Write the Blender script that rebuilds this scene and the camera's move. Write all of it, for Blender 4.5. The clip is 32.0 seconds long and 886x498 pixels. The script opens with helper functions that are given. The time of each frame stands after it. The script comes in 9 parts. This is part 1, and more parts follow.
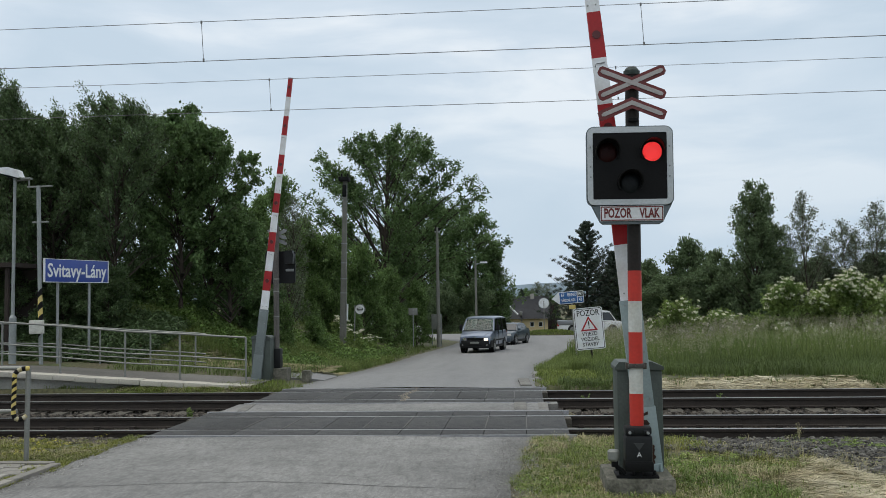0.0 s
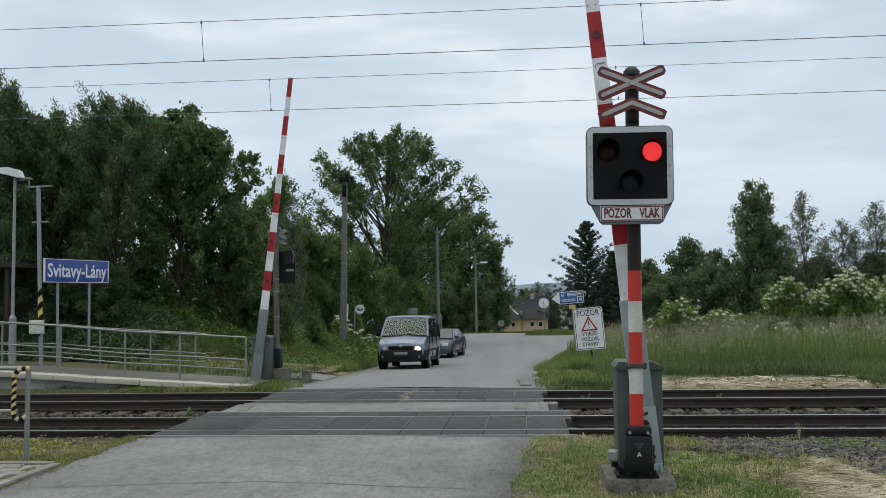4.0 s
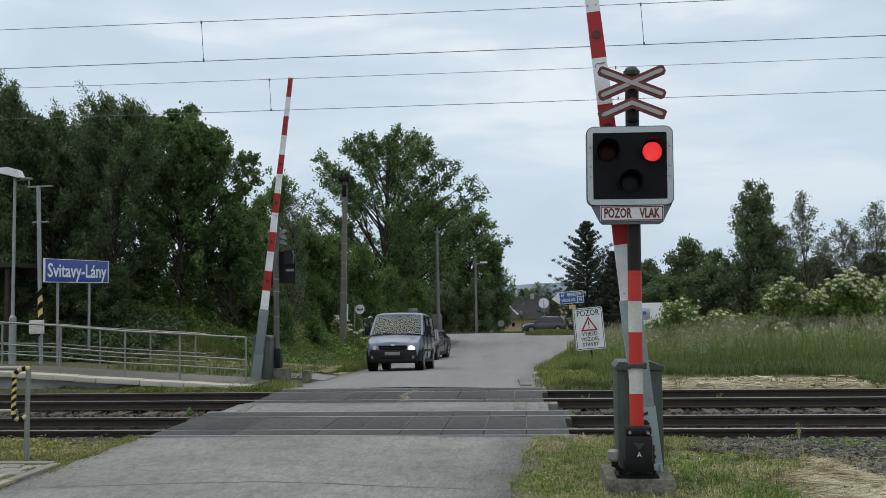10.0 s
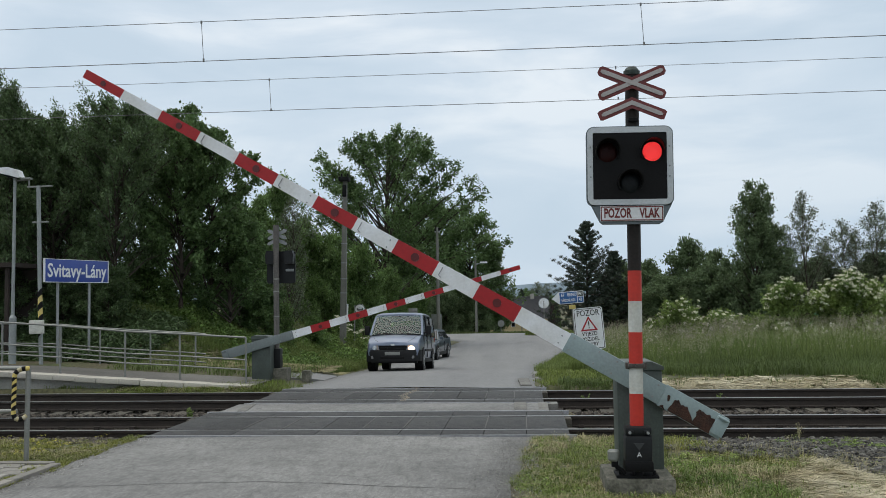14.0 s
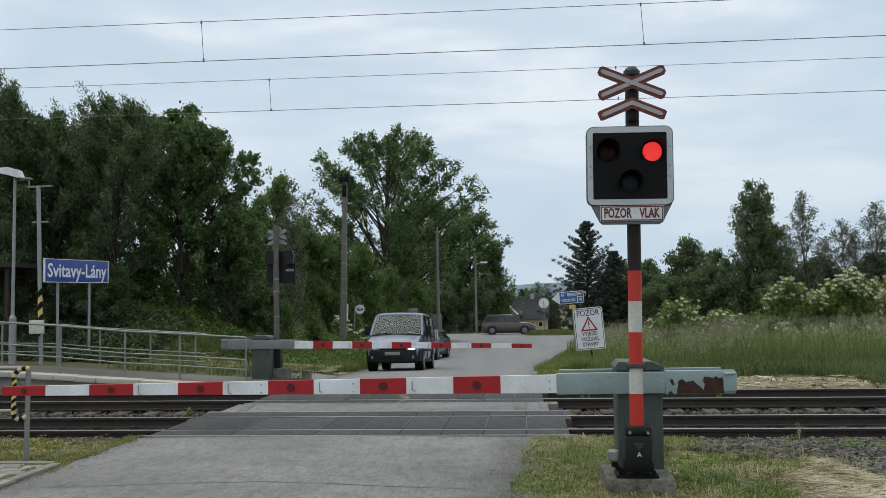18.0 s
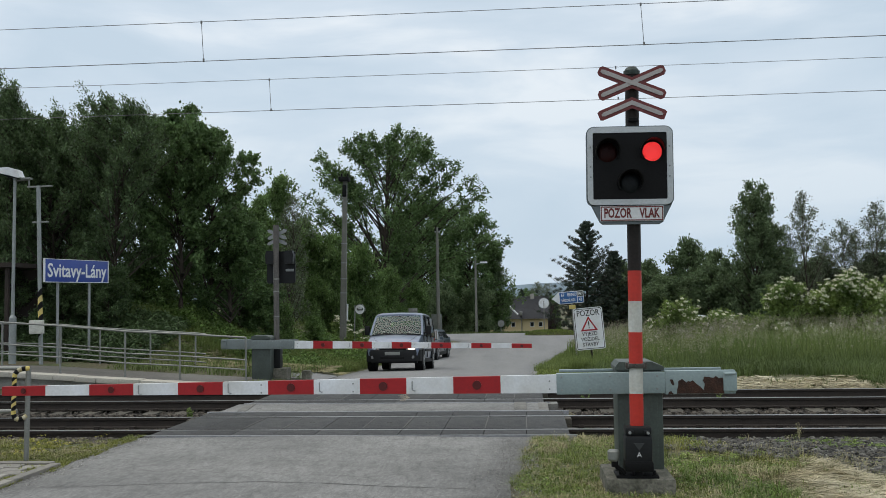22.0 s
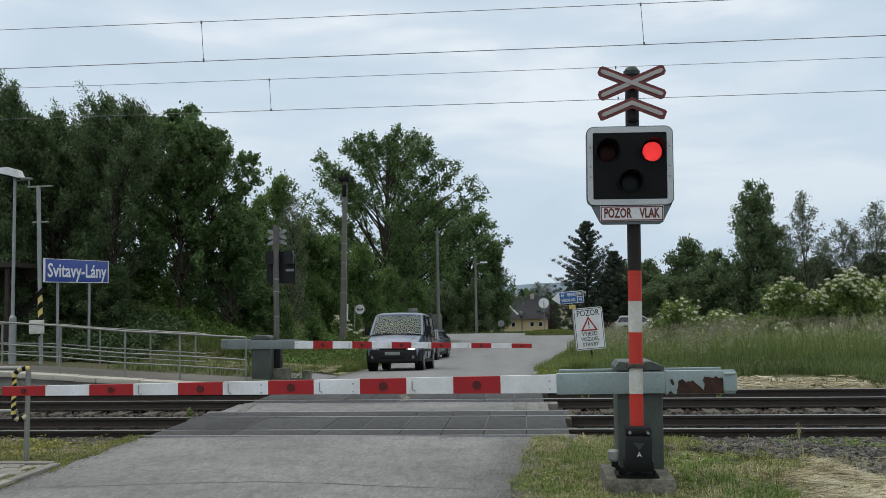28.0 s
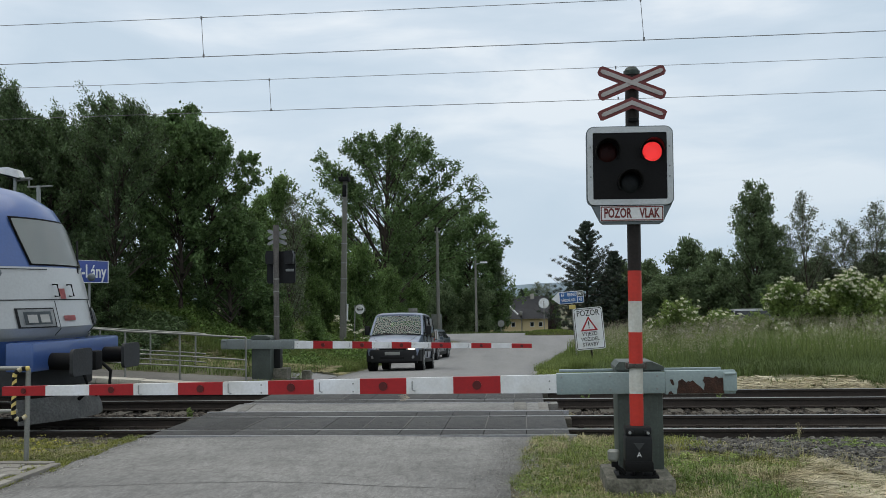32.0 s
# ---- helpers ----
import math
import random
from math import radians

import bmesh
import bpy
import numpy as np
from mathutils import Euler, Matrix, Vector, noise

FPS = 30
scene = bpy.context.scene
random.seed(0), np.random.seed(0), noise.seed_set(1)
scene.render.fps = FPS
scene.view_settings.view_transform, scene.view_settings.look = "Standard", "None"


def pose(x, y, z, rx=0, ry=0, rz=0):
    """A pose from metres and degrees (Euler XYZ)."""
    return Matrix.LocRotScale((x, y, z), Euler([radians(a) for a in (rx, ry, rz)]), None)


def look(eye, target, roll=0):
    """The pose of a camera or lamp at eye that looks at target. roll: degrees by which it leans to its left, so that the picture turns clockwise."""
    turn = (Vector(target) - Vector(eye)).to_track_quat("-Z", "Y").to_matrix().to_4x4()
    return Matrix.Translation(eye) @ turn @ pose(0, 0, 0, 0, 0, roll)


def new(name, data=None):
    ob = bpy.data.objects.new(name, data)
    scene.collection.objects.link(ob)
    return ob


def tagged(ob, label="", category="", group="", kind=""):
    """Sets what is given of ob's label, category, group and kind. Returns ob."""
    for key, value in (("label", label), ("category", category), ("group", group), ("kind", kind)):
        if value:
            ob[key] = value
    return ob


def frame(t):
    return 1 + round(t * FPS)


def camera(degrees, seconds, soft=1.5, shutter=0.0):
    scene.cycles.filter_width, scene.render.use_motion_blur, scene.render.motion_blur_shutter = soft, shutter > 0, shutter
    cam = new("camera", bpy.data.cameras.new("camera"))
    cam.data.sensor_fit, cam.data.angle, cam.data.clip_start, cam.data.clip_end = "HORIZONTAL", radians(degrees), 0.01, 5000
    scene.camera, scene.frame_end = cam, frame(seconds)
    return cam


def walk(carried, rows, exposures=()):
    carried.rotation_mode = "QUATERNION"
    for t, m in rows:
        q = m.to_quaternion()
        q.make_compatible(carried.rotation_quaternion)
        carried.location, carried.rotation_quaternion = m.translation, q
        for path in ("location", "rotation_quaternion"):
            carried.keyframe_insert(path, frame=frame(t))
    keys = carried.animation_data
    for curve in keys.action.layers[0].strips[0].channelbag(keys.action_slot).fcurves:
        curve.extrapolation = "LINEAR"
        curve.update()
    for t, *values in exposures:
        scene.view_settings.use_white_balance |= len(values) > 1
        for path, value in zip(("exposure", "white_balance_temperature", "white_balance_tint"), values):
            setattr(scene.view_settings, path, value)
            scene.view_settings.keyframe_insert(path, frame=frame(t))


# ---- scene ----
# camera: stands still on the near side of the level crossing
# world: x along the tracks, y away across them, z = 0 at the rail heads
cam = camera(50.8, 32.0, soft=0.85)
EYE = Vector((0.0, 0.0, 1.907))
VIEW = look(EYE, EYE + Vector((-0.0868, 0.9949, 0.0520)), roll=-0.875)
walk(cam, [(0.0, VIEW), (32.0, VIEW)], exposures=[(0.0, 0.0), (32.0, 0.0)])

# overcast sky with broken cloud sheets, and a wide weak sun behind them
world = bpy.data.worlds.new("overcast_sky")
scene.world = world
world.use_nodes = True
wn, wl = world.node_tree.nodes, world.node_tree.links
wn.clear()
w_out = wn.new("ShaderNodeOutputWorld")
w_bg = wn.new("ShaderNodeBackground")
w_sky = wn.new("ShaderNodeTexSky")
w_sky.sky_type, w_sky.sun_disc = "NISHITA", False
w_sky.sun_elevation, w_sky.sun_rotation = radians(78), radians(-72)
w_sky.air_density, w_sky.dust_density = 1.0, 1.5
w_sc = wn.new("ShaderNodeMix")
w_sc.data_type, w_sc.blend_type = "RGBA", "MULTIPLY"
w_sc.inputs[0].default_value = 1.0
w_sc.inputs[7].default_value = (0.085, 0.085, 0.085, 1)
w_tc = wn.new("ShaderNodeTexCoord")
w_map = wn.new("ShaderNodeMapping")
w_map.inputs["Scale"].default_value = (1.7, 1.7, 6.0)
w_map.inputs["Rotation"].default_value = (0.0, 0.12, 0.5)
w_map.inputs["Location"].default_value = (0.35, 0.0, 0.1)
w_n1 = wn.new("ShaderNodeTexNoise")
w_n1.inputs["Scale"].default_value = 2.1
w_n1.inputs["Detail"].default_value = 7.0
w_n1.inputs["Roughness"].default_value = 0.5
w_n1.inputs["Distortion"].default_value = 0.35
w_rc = wn.new("ShaderNodeValToRGB")
w_rc.color_ramp.elements[0].position, w_rc.color_ramp.elements[0].color = 0.36, (0.56, 0.655, 0.735, 1)
w_rc.color_ramp.elements[1].position, w_rc.color_ramp.elements[1].color = 0.62, (0.95, 0.97, 0.97, 1)
w_mid = w_rc.color_ramp.elements.new(0.49)
w_mid.color = (0.68, 0.755, 0.82, 1)
w_mx = wn.new("ShaderNodeMix")
w_mx.data_type = "RGBA"
w_mx.inputs[0].default_value = 0.80
wl.new(w_sky.outputs[0], w_sc.inputs[6])
wl.new(w_tc.outputs["Generated"], w_map.inputs["Vector"])
wl.new(w_map.outputs[0], w_n1.inputs["Vector"])
wl.new(w_n1.outputs["Fac"], w_rc.inputs[0])
wl.new(w_sc.outputs[2], w_mx.inputs[6])
wl.new(w_rc.outputs[0], w_mx.inputs[7])
# thicker grey haze low over the land
w_sep = wn.new("ShaderNodeSeparateXYZ")
w_low = wn.new("ShaderNodeMapRange")
w_low.inputs["From Min"].default_value, w_low.inputs["From Max"].default_value = 0.0, 0.40
w_low.inputs["To Min"].default_value, w_low.inputs["To Max"].default_value = 0.85, 0.0
w_haze = wn.new("ShaderNodeMix")
w_haze.data_type = "RGBA"
w_haze.inputs[7].default_value = (0.445, 0.55, 0.655, 1)
wl.new(w_tc.outputs["Generated"], w_sep.inputs[0])
wl.new(w_sep.outputs["Z"], w_low.inputs["Value"])
wl.new(w_low.outputs[0], w_haze.inputs[0])
wl.new(w_mx.outputs[2], w_haze.inputs[6])
wl.new(w_haze.outputs[2], w_bg.inputs[0])
w_bg.inputs[1].default_value = 1.185
wl.new(w_bg.outputs[0], w_out.inputs[0])

sun = new("sun", bpy.data.lights.new("sun", "SUN"))
sun.data.energy, sun.data.angle, sun.data.color = 1.4, radians(80), (1.0, 0.94, 0.82)
sun.matrix_world = look((-9, 11, 45), (0, 8, 0))

# ---------------------------------------------------------------- materials
def material(name, color, rough=0.7, vary=0.25, scale=3.0, fine=40.0, bump=0.15, metal=0.0, second=None, patch=0.5,
             rand=0.0, island=0.0, translucent=0.0, emit=0.0, spec=0.5, coat=0.0, bump_scale=None):
    """A surface with broad patches, fine grain and relief, in object space at real size."""
    m = bpy.data.materials.new(name)
    m.use_nodes = True
    n, l = m.node_tree.nodes, m.node_tree.links
    b = n["Principled BSDF"]
    b.inputs["Roughness"].default_value = rough
    b.inputs["Metallic"].default_value = metal
    b.inputs["Specular IOR Level"].default_value = spec
    b.inputs["Coat Weight"].default_value = coat
    tc = n.new("ShaderNodeTexCoord")
    big = n.new("ShaderNodeTexNoise")
    big.inputs["Scale"].default_value, big.inputs["Detail"].default_value = scale, 5.0
    l.new(tc.outputs["Object"], big.inputs["Vector"])
    small = n.new("ShaderNodeTexNoise")
    small.inputs["Scale"].default_value, small.inputs["Detail"].default_value = fine, 4.0
    l.new(tc.outputs["Object"], small.inputs["Vector"])
    c = Vector(color)
    c2 = Vector(second) if second else c * (1 - vary)
    ramp = n.new("ShaderNodeValToRGB")
    ramp.color_ramp.elements[0].position, ramp.color_ramp.elements[1].position = patch - 0.16, patch + 0.16
    ramp.color_ramp.elements[0].color, ramp.color_ramp.elements[1].color = (*c2, 1), (*c, 1)
    l.new(big.outputs["Fac"], ramp.inputs[0])
    mul = n.new("ShaderNodeMix")
    mul.data_type, mul.blend_type = "RGBA", "MULTIPLY"
    mul.inputs[0].default_value = 1.0
    grain = n.new("ShaderNodeMapRange")
    grain.inputs["From Min"].default_value, grain.inputs["From Max"].default_value = 0.3, 0.7
    grain.inputs["To Min"].default_value, grain.inputs["To Max"].default_value = 1 - vary, 1 + vary * 0.6
    l.new(small.outputs["Fac"], grain.inputs["Value"])
    l.new(ramp.outputs[0], mul.inputs[6])
    l.new(grain.outputs[0], mul.inputs[7])
    col = mul.outputs[2]
    for amount, source in ((rand, "obj"), (island, "isl")):
        if amount:
            if source == "obj":
                src = n.new("ShaderNodeObjectInfo").outputs["Random"]
            else:
                src = n.new("ShaderNodeNewGeometry").outputs["Random Per Island"]
            mr = n.new("ShaderNodeMapRange")
            mr.inputs["To Min"].default_value, mr.inputs["To Max"].default_value = 1 - amount, 1 + amount
            l.new(src, mr.inputs["Value"])
            mm = n.new("ShaderNodeMix")
            mm.data_type, mm.blend_type = "RGBA", "MULTIPLY"
            mm.inputs[0].default_value = 1.0
            l.new(col, mm.inputs[6])
            l.new(mr.outputs[0], mm.inputs[7])
            col = mm.outputs[2]
    l.new(col, b.inputs["Base Color"])
    if bump:
        bp = n.new("ShaderNodeBump")
        bp.inputs["Strength"].default_value, bp.inputs["Distance"].default_value = bump, 0.02
        if bump_scale:
            bs = n.new("ShaderNodeTexNoise")
            bs.inputs["Scale"].default_value, bs.inputs["Detail"].default_value = bump_scale, 4.0
            l.new(tc.outputs["Object"], bs.inputs["Vector"])
            l.new(bs.outputs["Fac"], bp.inputs["Height"])
        else:
            l.new(small.outputs["Fac"], bp.inputs["Height"])
        l.new(bp.outputs[0], b.inputs["Normal"])
    if translucent:
        tr = n.new("ShaderNodeBsdfTranslucent")
        l.new(col, tr.inputs["Color"])
        mx = n.new("ShaderNodeMixShader")
        mx.inputs[0].default_value = translucent
        l.new(b.outputs[0], mx.inputs[1])
        l.new(tr.outputs[0], mx.inputs[2])
        l.new(mx.outputs[0], n["Material Output"].inputs["Surface"])
    if emit:
        b.inputs["Emission Color"].default_value = (*color, 1)
        b.inputs["Emission Strength"].default_value = emit
    return m


def glassy(name, color, rough=0.05):
    m = bpy.data.materials.new(name)
    m.use_nodes = True
    b = m.node_tree.nodes["Principled BSDF"]
    b.inputs["Base Color"].default_value = (*color, 1)
    b.inputs["Roughness"].default_value = rough
    b.inputs["Specular IOR Level"].default_value = 0.6
    return m


M_GRASS_SOIL = material("grass_ground", (0.078, 0.092, 0.034), 0.95, 0.45, 0.9, 14.0, 0.6, second=(0.105, 0.09, 0.05))


def asphalt(name, light, dark, speck, crack, along=(0.35, 1.0)):
    """Worn road surface: broad wear patches drawn out across the road, mottling, stone speckle and fine cracks."""
    m = bpy.data.materials.new(name)
    m.use_nodes = True
    n, l = m.node_tree.nodes, m.node_tree.links
    b = n["Principled BSDF"]
    b.inputs["Roughness"].default_value = 0.88
    tc = n.new("ShaderNodeTexCoord")
    def tex(scale, sx, sy, detail=5.0, rough=0.55):
        mp = n.new("ShaderNodeMapping")
        mp.inputs["Scale"].default_value = (sx, sy, 1)
        l.new(tc.outputs["Object"], mp.inputs[0])
        t = n.new("ShaderNodeTexNoise")
        t.inputs["Scale"].default_value, t.inputs["Detail"].default_value, t.inputs["Roughness"].default_value = scale, detail, rough
        l.new(mp.outputs[0], t.inputs["Vector"])
        return t.outputs["Fac"]
    def ramp(src, p0, c0, p1, c1):
        r = n.new("ShaderNodeValToRGB")
        r.color_ramp.elements[0].position, r.color_ramp.elements[0].color = p0, (*c0, 1)
        r.color_ramp.elements[1].position, r.color_ramp.elements[1].color = p1, (*c1, 1)
        l.new(src, r.inputs[0])
        return r.outputs[0]
    def mul(a, c):
        x = n.new("ShaderNodeMix")
        x.data_type, x.blend_type = "RGBA", "MULTIPLY"
        x.inputs[0].default_value = 1.0
        l.new(a, x.inputs[6])
        l.new(c, x.inputs[7])
        return x.outputs[2]
    g = lambda v: (v, v, v)
    col = ramp(tex(0.55, *along), 0.36, dark, 0.60, light)
    # dark worn patches with ragged edges, drawn out across the road
    col = mul(col, ramp(tex(1.1, 0.8 * along[0], 0.9 * along[1], 9.0, 0.72), 0.34, g(1 - speck * 0.42), 0.48, g(1.0)))
    col = mul(col, ramp(tex(5.0, 1.3, 0.5, 7.0, 0.78), 0.36, g(1 - speck * 0.42), 0.52, g(1.03)))
    col = mul(col, ramp(tex(26.0, 1.1, 0.35, 4.0, 0.8), 0.35, g(1 - speck * 0.42), 0.62, g(1 + speck * 0.22)))
    fine = tex(80.0, 1.0, 0.5, 2.0, 0.9)
    col = mul(col, ramp(fine, 0.34, g(1 - speck * 0.46), 0.66, g(1 + speck * 0.36)))
    if crack:
        v = n.new("ShaderNodeTexVoronoi")
        v.feature = "DISTANCE_TO_EDGE"
        v.inputs["Scale"].default_value = 0.55
        mp = n.new("ShaderNodeMixRGB")
        mp.inputs[0].default_value = 0.35
        t = n.new("ShaderNodeTexNoise")
        t.inputs["Scale"].default_value = 1.8
        l.new(tc.outputs["Object"], t.inputs["Vector"])
        l.new(tc.outputs["Object"], mp.inputs[1])
        l.new(t.outputs["Color"], mp.inputs[2])
        l.new(mp.outputs[0], v.inputs["Vector"])
        col = mul(col, ramp(v.outputs["Distance"], 0.001, g(0.78), 0.008, g(1.0)))
    l.new(col, b.inputs["Base Color"])
    bp = n.new("ShaderNodeBump")
    bp.inputs["Strength"].default_value, bp.inputs["Distance"].default_value = 0.35, 0.01
    l.new(fine, bp.inputs["Height"])
    l.new(bp.outputs[0], b.inputs["Normal"])
    return m


M_ASPHALT = asphalt("worn_asphalt", (0.228, 0.225, 0.215), (0.170, 0.168, 0.161), 0.60, True, (0.75, 1.0))
M_ASPHALT_FAR = asphalt("smooth_grey_asphalt", (0.215, 0.215, 0.213), (0.188, 0.188, 0.188), 0.26, False, (1.3, 0.12))
M_CONCRETE = material("grey_concrete", (0.40, 0.385, 0.35), 0.9, 0.18, 1.6, 35.0, 0.25, second=(0.29, 0.285, 0.255))
M_CONCRETE_OLD = material("stained_concrete", (0.175, 0.165, 0.135), 0.95, 0.40, 5.0, 30.0, 0.6, second=(0.075, 0.075, 0.055))
M_COPING = material("pale_coping_stone", (0.46, 0.43, 0.37), 0.85, 0.12, 2.0, 30.0, 0.2, rand=0.08)
M_PAVER = material("worn_concrete_paver", (0.27, 0.25, 0.215), 0.92, 0.25, 3.0, 40.0, 0.3, rand=0.30, second=(0.22, 0.21, 0.19))
M_SLEEPER = material("concrete_sleeper", (0.10, 0.091, 0.072), 0.95, 0.35, 4.0, 40.0, 0.3, rand=0.15)
M_BALLAST = material("ballast_stone", (0.12, 0.117, 0.105), 0.9, 0.3, 9.0, 60.0, 0.3, island=1.0, second=(0.036, 0.033, 0.028))
M_GRIT = material("fine_road_grit", (0.33, 0.32, 0.30), 0.95, 0.3, 3.0, 60.0, 0.2, island=0.55)
M_BALLAST_BED = material("ballast_bed", (0.06, 0.053, 0.046), 1.0, 0.4, 6.0, 45.0, 0.8)
M_BALLAST_RUST = material("rusty_ballast_stone", (0.094, 0.082, 0.067), 0.95, 0.3, 3.0, 60.0, 0.3, island=0.7, second=(0.06, 0.05, 0.04))
M_RAIL_SIDE = material("rusted_rail_web", (0.036, 0.027, 0.021), 0.85, 0.3, 8.0, 60.0, 0.3)
M_RAIL_HEAD = material("polished_rail_head", (0.37, 0.365, 0.36), 0.42, 0.25, 1.5, 60.0, 0.05, metal=0.7)
M_RUBBER_PANEL = material("black_rubber_panel", (0.056, 0.057, 0.054), 0.8, 0.45, 5.0, 50.0, 0.3, rand=0.30, second=(0.026, 0.026, 0.028))
M_JOINT = material("dusty_panel_joint", (0.125, 0.122, 0.114), 0.8, 0.3, 5.0, 60.0, 0.1)
M_STEEL_EDGE = material("scuffed_steel_edge", (0.36, 0.36, 0.37), 0.5, 0.2, 6.0, 50.0, 0.1, metal=0.6)
M_GALV = material("galvanised_steel", (0.265, 0.27, 0.25), 0.48, 0.14, 5.0, 60.0, 0.08, metal=0.5)
M_GALV_DULL = material("dull_galvanised_steel", (0.30, 0.315, 0.32), 0.6, 0.16, 5.0, 60.0, 0.1, metal=0.35)
M_GALV_LIGHT = material("pale_galvanised_steel", (0.30, 0.325, 0.32), 0.55, 0.14, 4.0, 50.0, 0.08, metal=0.25)
M_CAB_GREY = material("grey_green_paint", (0.068, 0.086, 0.075), 0.55, 0.18, 4.0, 40.0, 0.1, second=(0.054, 0.067, 0.058))
M_ARM_GREY = material("pale_grey_green_paint", (0.27, 0.34, 0.345), 0.5, 0.10, 4.0, 40.0, 0.08)
# root of the far arm, a darker and greyer tone than the near one
M_ARM_FAR = material("darker_grey_arm_paint", (0.175, 0.205, 0.205), 0.6, 0.14, 4.0, 40.0, 0.08)
M_WHITE = material("white_enamel", (0.77, 0.79, 0.82), 0.42, 0.07, 3.0, 40.0, 0.05, second=(0.64, 0.64, 0.63))
M_WHITE_AGED = material("aged_white_film", (0.56, 0.565, 0.53), 0.5, 0.10, 5.0, 40.0, 0.05, second=(0.44, 0.43, 0.38))
M_RED = material("red_enamel", (0.37, 0.006, 0.010), 0.5, 0.12, 3.0, 40.0, 0.05)
M_RED_POST = material("orange_red_paint", (0.50, 0.027, 0.014), 0.45, 0.10, 3.0, 40.0, 0.05)
M_RED_DARK = material("dark_red_border", (0.145, 0.018, 0.017), 0.45, 0.12, 3.0, 40.0, 0.05)
M_REFLECTOR = material("dark_red_reflector", (0.10, 0.006, 0.006), 0.3, 0.2, 20.0, 90.0, 0.1)
M_BLACK = material("black_matt_paint", (0.010, 0.010, 0.0105), 0.6, 0.2, 5.0, 50.0, 0.08, spec=0.12)
M_BLACK_PLASTIC = material("black_plastic", (0.014, 0.015, 0.016), 0.5, 0.2, 5.0, 50.0, 0.08, spec=0.25)
M_BROWN_POLE = material("dark_brown_painted_steel", (0.022, 0.017, 0.015), 0.55, 0.25, 4.0, 40.0, 0.1, spec=0.25)
M_BOX_GREY = material("blue_grey_housing", (0.125, 0.15, 0.165), 0.5, 0.12, 4.0, 40.0, 0.08)
M_RUST = material("flaking_rust", (0.062, 0.026, 0.016), 0.9, 0.35, 12.0, 60.0, 0.5, second=(0.032, 0.016, 0.011))
M_YELLOW = material("yellow_paint", (0.62, 0.47, 0.10), 0.5, 0.14, 4.0, 40.0, 0.08, second=(0.55, 0.45, 0.18))
M_BLUE_SIGN = material("blue_sign_enamel", (0.030, 0.065, 0.30), 0.4, 0.07, 3.0, 40.0, 0.03)
M_BLUE_ROAD = material("blue_road_sign_film", (0.022, 0.115, 0.33), 0.4, 0.1, 3.0, 40.0, 0.03)
M_LENS_DARK = material("unlit_red_lens", (0.026, 0.005, 0.005), 0.4, 0.3, 30.0, 90.0, 0.2, spec=0.12)
M_LENS_CLEAR = material("unlit_clear_lens", (0.014, 0.017, 0.02), 0.35, 0.3, 30.0, 90.0, 0.1, spec=0.15)
M_WIRE = material("bronze_wire", (0.19, 0.19, 0.195), 0.6, 0.1, 3.0, 40.0, 0.0)
M_POLE_CONC = material("weathered_concrete_pole", (0.185, 0.185, 0.165), 0.9, 0.2, 2.0, 30.0, 0.2)
M_BARK = material("rough_bark", (0.065, 0.05, 0.038), 0.95, 0.35, 5.0, 30.0, 0.6)
M_LEAF = [material("leaf_deep_green", (0.118, 0.180, 0.074), 0.5, 0.25, 0.5, 6.0, 0, island=0.5, translucent=0.36, spec=0.4, second=(0.072, 0.116, 0.047)),
          material("leaf_fresh_green", (0.165, 0.255, 0.085), 0.6, 0.25, 0.5, 6.0, 0, island=0.45, translucent=0.4, spec=0.35, second=(0.10, 0.17, 0.048)),
          material("leaf_mid_green", (0.135, 0.212, 0.078), 0.6, 0.25, 0.5, 6.0, 0, island=0.45, translucent=0.38, spec=0.3, second=(0.085, 0.145, 0.052)),
          material("leaf_grey_green", (0.16, 0.19, 0.12), 0.6, 0.25, 0.5, 6.0, 0, island=0.4, translucent=0.3, spec=0.3, second=(0.13, 0.16, 0.095))]
# leaves of the farther trees, distance haze mixed into their colour
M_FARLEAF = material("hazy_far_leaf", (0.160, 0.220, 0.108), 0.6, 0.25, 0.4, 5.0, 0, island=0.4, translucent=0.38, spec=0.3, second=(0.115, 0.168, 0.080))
M_NEEDLE = material("spruce_needles", (0.034, 0.054, 0.032), 0.7, 0.3, 0.8, 8.0, 0, island=0.5)
M_COPPER_LEAF = material("copper_beech_leaf", (0.035, 0.016, 0.018), 0.6, 0.3, 0.8, 8.0, 0, island=0.5)
M_ELDER = material("elder_leaf_light_green", (0.27, 0.355, 0.10), 0.6, 0.25, 0.5, 6.0, 0, island=0.35, translucent=0.38, spec=0.3, second=(0.16, 0.235, 0.07))
M_FLOWER = material("cream_elder_flower", (0.76, 0.755, 0.58), 0.8, 0.15, 3.0, 30.0, 0, island=0.15)
M_BLADE = material("grass_blade", (0.19, 0.235, 0.05), 0.7, 0.25, 0.3, 5.0, 0, island=0.45, translucent=0.25, second=(0.13, 0.18, 0.035))
M_BLADE_TALL = material("tall_meadow_grass", (0.185, 0.235, 0.07), 0.8, 0.2, 0.25, 5.0, 0, island=0.28, translucent=0.38, second=(0.13, 0.185, 0.048))
M_LUSH = material("lush_meadow_base", (0.125, 0.172, 0.05), 0.8, 0.25, 0.25, 5.0, 0, island=0.4, translucent=0.32, second=(0.08, 0.115, 0.032))
M_BANK = material("shaded_bank_grass", (0.165, 0.215, 0.06), 0.8, 0.25, 0.25, 5.0, 0, island=0.4, translucent=0.25, second=(0.09, 0.125, 0.04))
